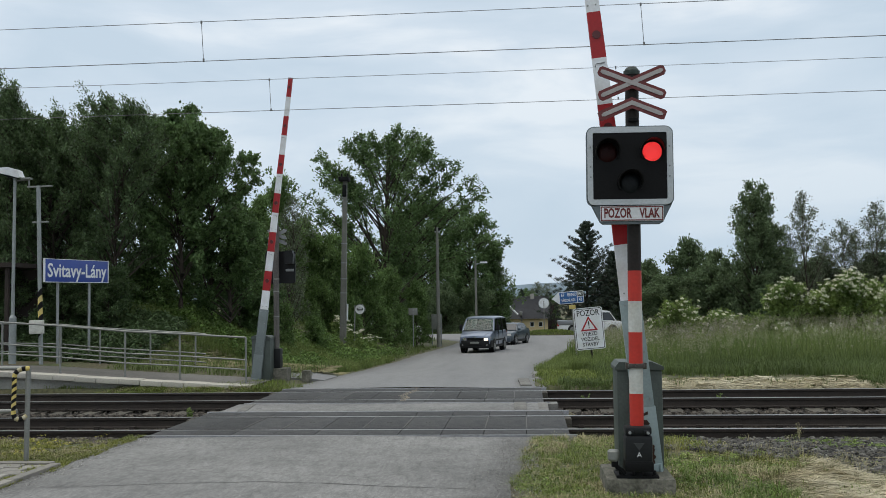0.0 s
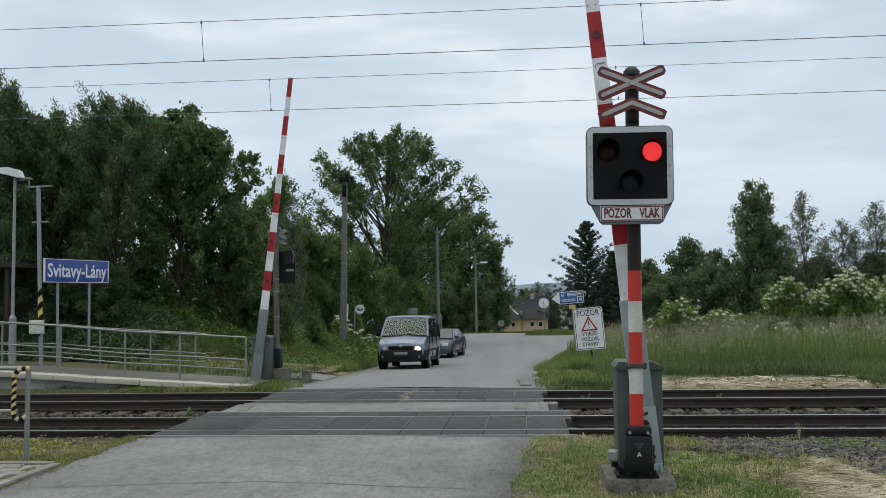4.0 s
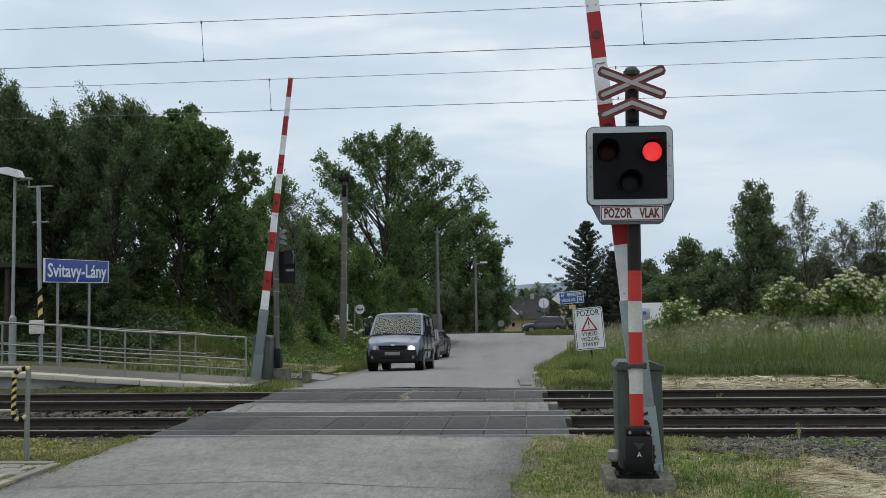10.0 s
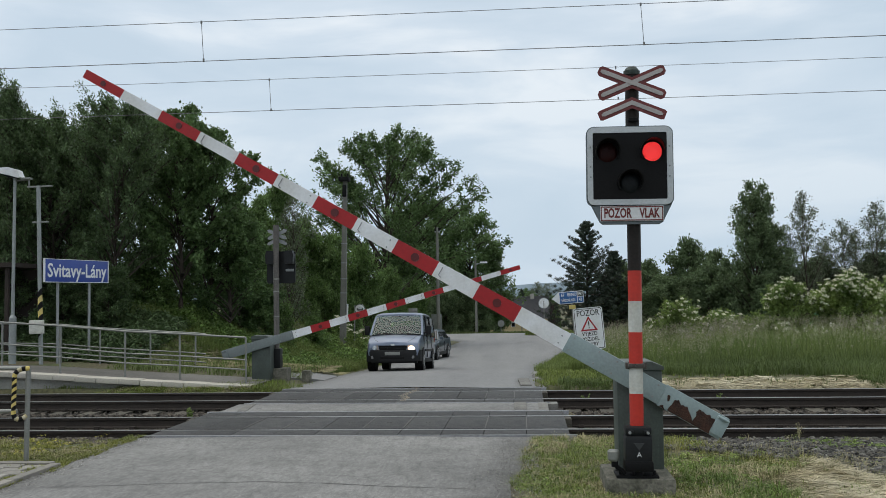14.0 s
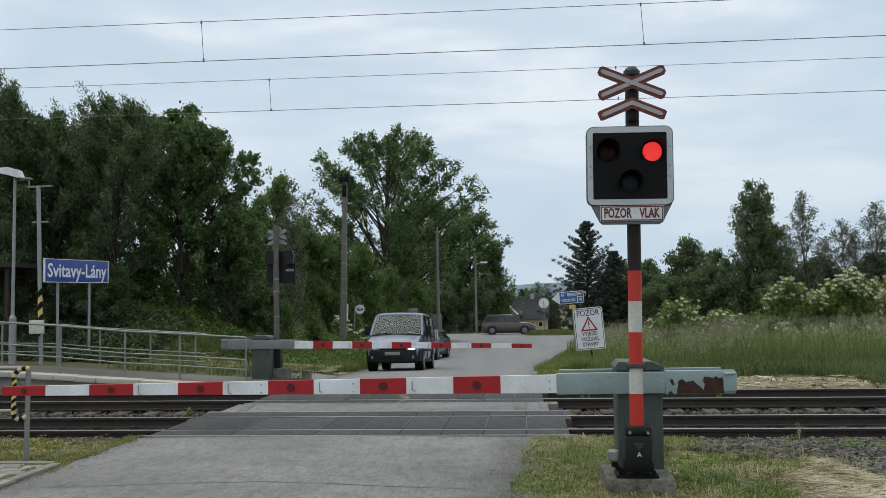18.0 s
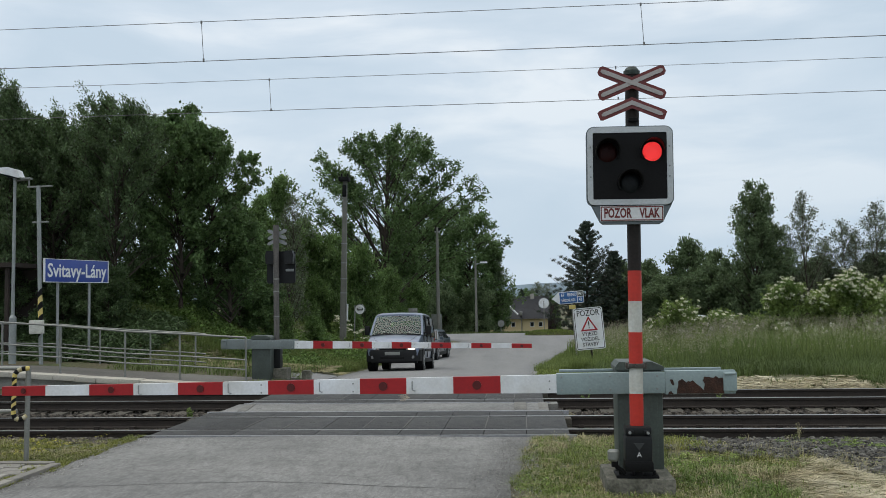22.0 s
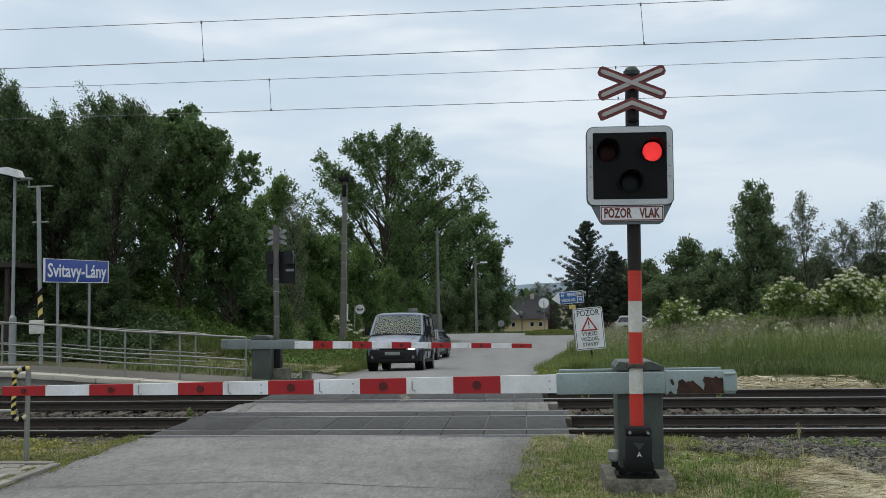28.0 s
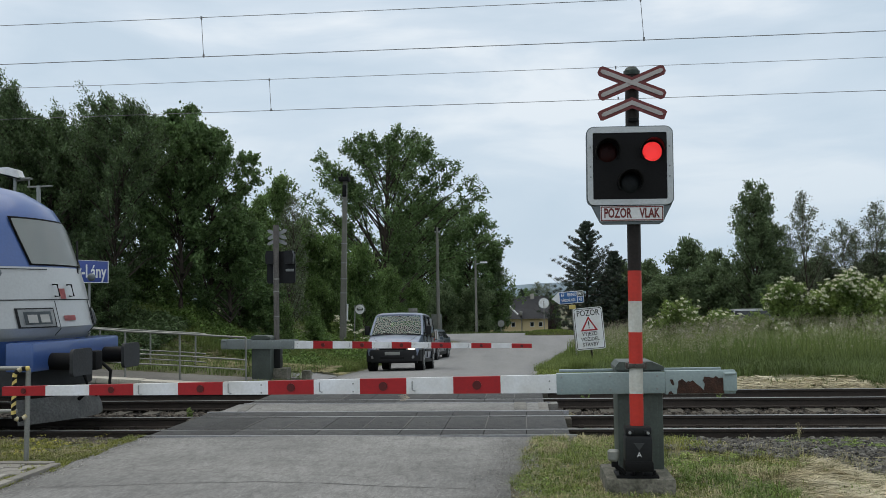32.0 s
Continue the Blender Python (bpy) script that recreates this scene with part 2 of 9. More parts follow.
M_SEED = material("purple_grey_seed_heads", (0.44, 0.41, 0.30), 0.9, 0.2, 0.4, 5.0, 0, island=0.22, translucent=0.3)
M_HAY = material("dry_mown_hay", (0.55, 0.505, 0.375), 0.95, 0.25, 0.6, 8.0, 0, island=0.35, second=(0.38, 0.33, 0.20))
M_DRY = material("dry_grass_blade", (0.40, 0.36, 0.20), 0.9, 0.25, 0.5, 8.0, 0, island=0.35)
M_MOSS = material("yellow_green_moss_grass", (0.23, 0.245, 0.05), 0.85, 0.25, 1.2, 8.0, 0, island=0.4, translucent=0.2, second=(0.15, 0.17, 0.05))
M_BANK_DRY = material("dull_dry_bank_grass", (0.26, 0.235, 0.12), 0.9, 0.25, 0.5, 8.0, 0, island=0.35)
M_DECK = asphalt("dark_platform_asphalt", (0.15, 0.143, 0.128), (0.09, 0.085, 0.075), 0.3, False)
M_WEED_YELLOW = material("yellow_weed_flower", (0.50, 0.46, 0.08), 0.8, 0.2, 3.0, 30.0, 0)


# ---------------------------------------------------------------- mesh tools
def box(bm, x0, x1, y0, y1, z0, z1, bevel=0.0):
    r = bmesh.ops.create_cube(bm, size=1.0, matrix=Matrix.LocRotScale(
        ((x0 + x1) / 2, (y0 + y1) / 2, (z0 + z1) / 2), None, (abs(x1 - x0), abs(y1 - y0), abs(z1 - z0))))
    if bevel:
        es = list({e for v in r["verts"] for e in v.link_edges})
        bmesh.ops.bevel(bm, geom=es, offset=bevel, segments=2, affect="EDGES", profile=0.6)
    return bm


def rod(bm, a, b, r0, r1=None, n=10, cap=True):
    a, b = Vector(a), Vector(b)
    q = (b - a).to_track_quat("Z", "Y")
    m = Matrix.Translation((a + b) / 2) @ q.to_matrix().to_4x4()
    bmesh.ops.create_cone(bm, cap_ends=cap, segments=n, radius1=r0, radius2=r0 if r1 is None else r1, depth=(b - a).length, matrix=m)
    return bm


def limb(bm, pts, r0, r1, n=6):
    rings = []
    for i, p in enumerate(pts):
        p = Vector(p)
        d = Vector(pts[min(i + 1, len(pts) - 1)]) - Vector(pts[max(i - 1, 0)])
        q = d.to_track_quat("Z", "Y")
        r = r0 + (r1 - r0) * i / (len(pts) - 1)
        rings.append([bm.verts.new(p + q @ Vector((r * math.cos(6.2832 * k / n), r * math.sin(6.2832 * k / n), 0))) for k in range(n)])
    for a, b in zip(rings, rings[1:]):
        for k in range(n):
            j = (k + 1) % n
            bm.faces.new((a[k], a[j], b[j], b[k]))


def prism(bm, pts, thick, m=None):
    """A flat polygon (x, z) of that thickness in y, from -thick / 2 to thick / 2."""
    front = [bm.verts.new((x, -thick / 2, z)) for x, z in pts]
    back = [bm.verts.new((x, thick / 2, z)) for x, z in pts]
    bm.faces.new(front)
    bm.faces.new(back[::-1])
    for i in range(len(pts)):
        j = (i + 1) % len(pts)
        bm.faces.new((front[j], front[i], back[i], back[j]))
    if m is not None:
        bmesh.ops.transform(bm, matrix=m, verts=front + back)
    return bm


def mesh_of(name, bm, mat, smooth=True):
    bmesh.ops.recalc_face_normals(bm, faces=bm.faces)
    me = bpy.data.meshes.new(name)
    bm.to_mesh(me)
    bm.free()
    me.materials.append(mat)
    if smooth and len(me.polygons):
        me.polygons.foreach_set("use_smooth", [True] * len(me.polygons))
        me.set_sharp_from_angle(angle=radians(38))
    return me


def part(name, bm, mat, parent=None, label=""):
    ob = new(name, mesh_of(name, bm, mat) if isinstance(bm, bmesh.types.BMesh) else bm)
    if parent is not None:
        ob.parent = parent
    if label:
        ob["label"] = label
    return ob


def B():
    return bmesh.new()


def thing(name, label, category, m=None, group="", kind=""):
    ob = new(name)
    ob.empty_display_size = 0.2
    if m is not None:
        ob.matrix_basis = m
    return tagged(ob, label, category, group, kind)


def np_mesh(name, verts, faces, mat, smooth=False):
    """A mesh from arrays: verts (n, 3), faces (m, k) with k corners each."""
    me = bpy.data.meshes.new(name)
    verts, faces = np.asarray(verts, np.float32), np.asarray(faces, np.int32)
    k = faces.shape[1]
    me.vertices.add(len(verts))
    me.vertices.foreach_set("co", verts.ravel())
    me.loops.add(faces.size)
    me.loops.foreach_set("vertex_index", faces.ravel())
    me.polygons.add(len(faces))
    me.polygons.foreach_set("loop_start", np.arange(0, faces.size, k, dtype=np.int32))
    if smooth:
        me.polygons.foreach_set("use_smooth", np.ones(len(faces), dtype=bool))
    me.materials.append(mat)
    me.update(calc_edges=True)
    return me


def text_mesh(word, size, mat, depth=0.002, align="CENTER", bold=0.0):
    """Letters as a mesh that stands in x-z and faces -y, centred on the origin."""
    cu = bpy.data.curves.new("letters", "FONT")
    cu.body, cu.size, cu.align_x, cu.align_y = word, size, align, "CENTER"
    cu.extrude, cu.offset, cu.resolution_u = depth, bold, 2
    ob = bpy.data.objects.new("letters", cu)
    scene.collection.objects.link(ob)
    me = bpy.data.meshes.new_from_object(ob.evaluated_get(bpy.context.evaluated_depsgraph_get()))
    bpy.data.objects.remove(ob)
    bpy.data.curves.remove(cu)
    me.transform(Matrix.Rotation(radians(90), 4, "X"))
    me.materials.clear()
    me.materials.append(mat)
    return me

# ---------------------------------------------------------------- ground, road, tracks
NEAR, FAR = 14.34, 18.32            # track centre lines
GAUGE = 0.75                        # half distance of the rail heads


def lerp(v, xs, ys):
    return float(np.interp(v, xs, ys))


def road_z(y):
    return lerp(y, (-40, 19.9, 24, 34, 42, 51, 66, 85, 110, 200, 600, 3500), (0, 0, -0.10, -0.70, -0.98, -1.17, -1.31, -1.42, -2.3, -6, -14, -14))


def smooth(v, a, b):
    s = min(1.0, max(0.0, (v - a) / (b - a)))
    return s * s * (3 - 2 * s)


def deck_z(x):
    return lerp(x, (-13.0, -11.6, -9.4, -7.6, -6.0), (0.43, 0.39, 0.24, 0.13, 0.04))


def ground_z(x, y):
    z = road_z(y) - 0.02
    if y > 19:
        # grassy bank that rises beside the road towards the wood, behind the platform
        b = smooth(-x, 6.6, 12.0) * smooth(y, 22.5, 27.0) * (1 - smooth(y, 58, 76)) * 1.9
        b += smooth(-x, 12, 40) * smooth(y, 26, 40) * (1 - smooth(y, 58, 76)) * 1.6
        z += b
        # low meadow rise on the other side of the road
        z += smooth(x, 2.0, 9.0) * smooth(y, 24, 34) * (1 - smooth(y, 62, 78)) * 0.55
    if 12.75 < y < 20.0:
        z = -0.55
    if 20.0 <= y < 26 and x < -5.2:
        z = max(z, 0.0)
        if y > 21.9 and x < -6.0:
            z = max(z, deck_z(x) - 0.015)
    return z


def axis(a, b, step, far, grow=1.25):
    v = list(np.arange(a, b + step / 2, step))
    s = step
    while v[-1] < far[1]:
        s *= grow
        v.append(v[-1] + s)
    s = step
    while v[0] > far[0]:
        s *= grow
        v.insert(0, v[0] - s)
    return v


gx = axis(-30, 30, 0.8, (-2500, 2500))
gy = axis(-4, 100, 0.8, (-400, 3400))
for k in (12.6, 12.76, 19.98, 20.02):
    gy.append(k)
gy.sort()
gv = [(x, y, ground_z(x, y) + (0.03 * noise.noise((x * 0.9, y * 0.9, 0)) if abs(x + 2.7) > 3.6 and abs(x) < 60 else 0)) for y in gy for x in gx]
nx = len(gx)
gf = [(j * nx + i, j * nx + i + 1, (j + 1) * nx + i + 1, (j + 1) * nx + i) for j in range(len(gy) - 1) for i in range(nx - 1)]
ground = tagged(new("ground", np_mesh("ground", gv, gf, M_GRASS_SOIL, True)), "green and dry grass ground sloping away from the railway", "ground", kind="structure")


def strip(name, rows, mat, label, category, lift=0.01, skirt=0.25):
    """A road surface from rows (y, x_left, x_right), draped on the road's slope, with a thick edge."""
    v, f = [], []
    cols = 9
    for y, a, b in rows:
        for i in range(cols):
            x = a + (b - a) * i / (cols - 1)
            crown = 0.03 * (1 - abs(2 * i / (cols - 1) - 1))
            v.append((x, y, road_z(y) + lift + (crown if len(rows) > 4 else 0)))
        v.append((a, y, road_z(y) + lift - skirt))
        v.append((b, y, road_z(y) + lift - skirt))
    w = cols + 2
    for j in range(len(rows) - 1):
        for i in range(cols - 1):
            f.append((j * w + i, j * w + i + 1, (j + 1) * w + i + 1, (j + 1) * w + i))
        f.append((j * w + cols, j * w, (j + 1) * w, (j + 1) * w + cols))
        f.append((j * w + cols - 1, j * w + cols + 1, (j + 1) * w + cols + 1, (j + 1) * w + cols - 1))
    return tagged(new(name, np_mesh(name, v, f, mat, False)), label, category, kind="structure")


def road_edges(y):
    wob = 0.10 * noise.noise((y * 0.8, 3.1, 0)) + 0.05 * noise.noise((y * 2.7, 7.7, 0))
    wob2 = 0.12 * noise.noise((y * 0.9, 13.1, 0)) + 0.06 * noise.noise((y * 3.1, 1.7, 0))
    a = lerp(y, (-30, 8, 11, 13, 20, 24, 34, 50, 60, 68, 73, 77, 80), (-5.5, -5.5, -5.48, -5.42, -5.15, -4.95, -5.9, -5.9, -5.1, -4.7, -6.5, -12, -19))
    b = lerp(y, (-30, 8, 11, 12.8, 20, 24, 34, 45, 52, 62, 72, 77, 80), (-0.3, -0.22, -0.08, 0.12, 0.22, 0.12, 0.3, 1.3, 2.1, 4.0, 7.0, 11.0, 17.0))
    return a + wob, b + wob2


near_rows = [(y, *road_edges(y)) for y in np.arange(-30, 12.97, 0.4)]
road_near = strip("road_near", near_rows, M_ASPHALT, "worn light grey asphalt road up to the crossing", "road", 0.0)
M_SEAM = material("dark_bitumen_seam", (0.145, 0.142, 0.136), 0.8, 0.3, 6.0, 50.0, 0.2)
v, f = [], []
for k in range(121):
    x = -5.3 + 4.9 * k / 120
    y = 9.45 - 0.12 * math.cos(x * 1.1) + 0.035 * noise.noise((x * 3, 0.4, 0)) + 0.02 * noise.noise((x * 11, 1.4, 0))
    a, b = road_edges(y)
    z = 0.0025 + 0.03 * (1 - abs(2 * (x - a) / (b - a) - 1))
    hw = max(0.003, 0.012 + 0.014 * noise.noise((x * 5, 3.3, 0)))
    v += [(x, y - hw, z), (x, y + hw, z)]
    if k:
        f.append((2 * k - 2, 2 * k, 2 * k + 1, 2 * k - 1))
part("road_seam", np_mesh("road_seam", v, f, M_SEAM), None, road_near, "dark seam across the road")
far_rows = [(y, *road_edges(y)) for y in list(np.arange(19.72, 79.0, 0.6)) + [80.4]]
road_far = strip("road_far", far_rows, M_ASPHALT_FAR, "smooth grey asphalt road running down to the junction", "road", 0.0)
main_rows = [(80.4, -420, 420), (82.5, -420, 420), (85, -420, 420), (88.6, -420, 420)]
main_road = strip("road_junction", main_rows, M_ASPHALT_FAR, "grey asphalt main road across the junction", "road", 0.012)

# ballast bed and stones
bed = B()
box(bed, -1400, 1400, 12.75, 20.0, -0.6, -0.245)
part("ballast_bed", bed, M_BALLAST_BED)
tagged(bpy.data.objects["ballast_bed"], "brown crushed stone trackbed", "trackbed", kind="structure")


def stones(name, n, xr, yr, zf, size, mat, label, avoid=None, ok=None):
    rng = np.random.default_rng(len(name) + n)
    cube = np.array([(i, j, k) for i in (-1, 1) for j in (-1, 1) for k in (-1, 1)], float) * 0.72
    tri = np.array([(0, 1, 3, 2), (4, 6, 7, 5), (0, 4, 5, 1), (2, 3, 7, 6), (1, 5, 7, 3)])
    x, y = rng.uniform(*xr, n), rng.uniform(*yr, n)
    if avoid:
        keep = ~((x > avoid[0]) & (x < avoid[1]))
        x, y = x[keep], y[keep]
    if ok:
        keep = np.array([ok(a, b) for a, b in zip(x, y)])
        x, y = x[keep], y[keep]
    n = len(x)
    z = np.array([zf(a, b) for a, b in zip(x, y)])
    s = rng.uniform(size * 0.55, size, (n, 1, 1)) * rng.uniform(0.6, 1.2, (n, 1, 3)) * np.array([1.15, 1.0, 0.7])
    v = cube[None] * s * rng.uniform(0.55, 1.2, (n, 8, 1)) + rng.normal(0, 0.12, (n, 8, 3)) * s
    a = rng.uniform(0, 6.28, n)
    b = rng.uniform(-0.6, 0.6, n)
    ca, sa, cb, sb = np.cos(a)[:, None], np.sin(a)[:, None], np.cos(b)[:, None], np.sin(b)[:, None]
    X, Y, Z = v[..., 0], v[..., 1], v[..., 2]
    X, Z = X * cb - Z * sb, X * sb + Z * cb
    X, Y = X * ca - Y * sa, X * sa + Y * ca
    v = np.stack((X + x[:, None], Y + y[:, None], Z + z[:, None]), -1).reshape(-1, 3)
    f = (tri[None] + 8 * np.arange(n)[:, None, None]).reshape(-1, 4)
    return tagged(new(name, np_mesh(name, v, f, mat)), label, "gravel", kind="stuff")


stones("ballast_between_rails", 42000, (-20, 15), (13.0, 19.6), lambda x, y: -0.222 + 0.02 * math.sin(y * 9), 0.055, M_BALLAST_RUST,
       "rust-stained crushed stone between the rails", (-5.6, 0.7))


def track(name, yc, label):
    t = tagged(new(name), label, "railway track", kind="structure")
    prof = [(-0.075, -0.172), (0.075, -0.172), (0.075, -0.158), (0.016, -0.142), (0.009, -0.12), (0.009, -0.055), (0.034, -0.042), (0.036, -0.006), (-0.036, -0.006), (-0.034, -0.042), (-0.009, -0.055), (-0.009, -0.12), (-0.016, -0.142), (-0.075, -0.158)]
    for side in (-1, 1):
        y = yc + side * GAUGE
        bm = B()
        prism(bm, prof, 2800.0, pose(0, y, 0, 0, 0, 90))
        part("rail", bm, M_RAIL_SIDE, t, "dark rusted steel rail")
        bm = B()
        box(bm, -1400, 1400, y - 0.033, y + 0.033, -0.006, 0.0, 0.0)
        part("rail_head", bm, M_RAIL_HEAD, t, "bright worn running surface")
    bm = B()
    prism(bm, [(-1.3, -0.40), (1.3, -0.40), (1.3, -0.20), (1.0, -0.185), (0.5, -0.185), (0.35, -0.215), (-0.35, -0.215), (-0.5, -0.185), (-1.0, -0.185), (-1.3, -0.20)], 0.26, pose(0, 0, 0, 0, 0, 90))
    sl = mesh_of("sleeper", bm, M_SLEEPER)
    bm = B()
    for s in (-1, 1):
        for o in (-0.10, 0.10):
            box(bm, -0.05, 0.05, s * GAUGE + o - 0.03, s * GAUGE + o + 0.03, -0.19, -0.135, 0.008)
    fast = mesh_of("rail_fastening", bm, M_RAIL_SIDE)
    x = -26.0
    while x < 22:
        if not -5.2 < x < 0.4:
            part("sleeper", sl, None, t).location = (x, yc, 0)
            if abs(x) < 16:
                part("rail_fastening", fast, None, t).location = (x, yc, 0)
        x += 0.61
    return t


track("track_near", NEAR, "standard gauge track on concrete sleepers, nearer line")
track("track_far", FAR, "standard gauge track on concrete sleepers, line beside the platform")


# level crossing: rubber panels, steel edges and concrete infill
def crossing(yc, x0, x1, label):
    c = tagged(new("crossing_deck"), label, "crossing deck", kind="structure")
    n = 10
    w = (x1 - x0) / n
    for lane, (a, b) in enumerate(((yc - 0.655, yc + 0.655), (yc - GAUGE - 0.60, yc - GAUGE - 0.05), (yc + GAUGE + 0.05, yc + GAUGE + 0.60))):
        bm = B()
        box(bm, 0.003, w - 0.003, 0, b - a, -0.20, 0.004, 0.012)
        if lane == 0:
            for k in range(2):
                rod(bm, (w * (0.46 + 0.08 * k), (b - a) * 0.5, 0.0), (w * (0.46 + 0.08 * k), (b - a) * 0.5, 0.009), 0.014, n=8)
        me = mesh_of("rubber_panel", bm, M_RUBBER_PANEL)
        off = (0, -0.3, 0.25)[lane]
        for i in range(n):
            p = part("rubber_panel", me, None, c)
            p.location = (x0 + i * w, a, 0.002 * (i % 2) - 0.004 + off * 0)
    bm = B()
    box(bm, -0.009, 0.009, 0, 1.31, -0.02, 0.0085, 0.002)
    joint = mesh_of("panel_joint", bm, M_JOINT)
    for i in range(1, n):
        if i % 3 != 1:
            part("panel_joint", joint, None, c, "dusty pale joint between panels").location = (x0 + i * w, yc - 0.655, 0)
    for y in (yc - GAUGE - 0.62, yc + GAUGE + 0.62):
        bm = B()
        box(bm, x0 - 0.05, x1 + 0.1, y - 0.018, y + 0.018, -0.2, 0.010, 0.004)
        part("edge_beam", bm, M_STEEL_EDGE, c, "scuffed steel edge beam")
    for s in (-1, 1):
        bm = B()
        for o in (-0.62, 0.62):
            box(bm, (x1 if s > 0 else x0) - 0.02, (x1 if s > 0 else x0) + s * 0.11, yc + o - 0.12, yc + o + 0.12, -0.2, -0.01, 0.03)
        part("end_stop", bm, M_SLEEPER, c, "pale concrete end stop")
    return c


crossing(NEAR, -5.42, 0.58, "black rubber panels between rails of the nearer line")
crossing(FAR, -5.16, 0.30, "black rubber panels between rails of the platform line")
bm = B()
box(bm, -5.3, 0.36, NEAR + GAUGE + 0.64, FAR - GAUGE - 0.64, -0.3, -0.002, 0.01)
infill = tagged(part("crossing_infill", bm, M_ASPHALT), "worn asphalt strip between the two tracks", "road", kind="structure")

M_SLAB = material("pale_worn_slab", (0.20, 0.193, 0.175), 0.92, 0.25, 5.0, 40.0, 0.3, rand=0.2, second=(0.13, 0.126, 0.115))
for x, y, wx, wy, z in ((-0.12, 16.42, 0.11, 0.95, 0.004), (0.27, 16.45, 0.08, 0.95, -0.006), (-0.03, 20.35, 0.12, 0.55, 0.02), (-0.05, 20.95, 0.12, 0.6, 0.01), (-0.07, 21.6, 0.13, 0.62, -0.005), (0.44, 17.0, 0.10, 0.3, -0.02)):
    bm = B()
    box(bm, -wx, wx, -wy / 2, wy / 2, -0.15, 0.012, 0.012)
    part("concrete_slab", bm, M_SLAB, infill, "pale worn concrete slab").matrix_basis = pose(x, y, z, 0.4, -0.6, 3 * math.sin(x * 9 + y))
bm = B()
prism(bm, [(-0.08, -0.01), (0.08, -0.01), (0.08, 0.006), (-0.08, 0.006)], 1.0, pose(-4.98, 16.35, 0, 0, 0, 7))
part("edge_strip", bm, M_SLAB, infill, "pale worn edge strip")

# ---------------------------------------------------------------- crossing signals and barriers
M_STRIP = material("dull_reflective_strip", (0.40, 0.37, 0.36), 0.5, 0.12, 5.0, 50.0, 0.05)
M_FRAME = material("pale_grey_frame", (0.50, 0.53, 0.55), 0.45, 0.10, 5.0, 50.0, 0.05)
def rounded(w, h, r, n=5):
    pts = []
    for cx, cz, a0 in ((w / 2 - r, h / 2 - r, 0), (-w / 2 + r, h / 2 - r, 90), (-w / 2 + r, -h / 2 + r, 180), (w / 2 - r, -h / 2 + r, 270)):
        for i in range(n + 1):
            a = radians(a0 + 90 * i / n)
            pts.append((cx + r * math.cos(a), cz + r * math.sin(a)))
    return pts


def ring_plate(bm, outer, inner, thick, m):
    """A flat frame between two outlines with the same number of points."""
    n = len(outer)
    loops = []
    for pts, y in ((outer, -thick / 2), (inner, -thick / 2), (outer, thick / 2), (inner, thick / 2)):
        loops.append([bm.verts.new(m @ Vector((x, y, z))) for x, z in pts])
    of, inf, ob, ib = loops
    for i in range(n):
        j = (i + 1) % n
        bm.faces.new((of[i], of[j], inf[j], inf[i]))
        bm.faces.new((ob[j], ob[i], ib[i], ib[j]))
        bm.faces.new((of[j], of[i], ob[i], ob[j]))
        bm.faces.new((inf[i], inf[j], ib[j], ib[i]))


def cross_arm(parent, cx, cz, length, angle, y, k=1.0, back=False):
    """One board of the crossbuck: red border with a pale inner strip."""
    w = 0.108 * k
    pts = [(-length / 2, 0), (-length / 2 + 0.05, -w / 2), (length / 2 - 0.05, -w / 2), (length / 2, 0), (length / 2 - 0.05, w / 2), (-length / 2 + 0.05, w / 2)]
    bm = B()
    prism(bm, pts, 0.018)
    a = part("cross_board", bm, M_GALV_DULL if back else M_RED_DARK, parent)
    a.matrix_basis = pose(cx, y, cz, 0, angle, 0)
    if not back:
        bm = B()
        prism(bm, [(x * 0.90, z * 0.47) for x, z in pts], 0.008)
        s = part("white_strip", bm, M_STRIP, a, "pale reflective strip")
        s.location = (0, -0.012, 0)
    return a


def chevron(length, angle, w, inset=0.0):
    """Outline (x, z) of two boards that meet in a mitre at the origin and fall away to both sides."""
    a = radians(angle)
    c, si, t = math.cos(a), math.sin(a), w / 2 / math.cos(a)
    e = [(length - inset, -w / 2 + 0.012), (length - inset, w / 2 - 0.012)]
    tip = [(x * c + z * si, -x * si + z * c) for x, z in e]
    k = [((length - inset - 0.025) * c + z * si, -(length - inset - 0.025) * si + z * c) for z in (-w / 2, w / 2)]
    right = [(0, -t), k[0], tip[0], tip[1], k[1], (0, t)]
    return right + [(-x, z) for x, z in right[-2:0:-1]]


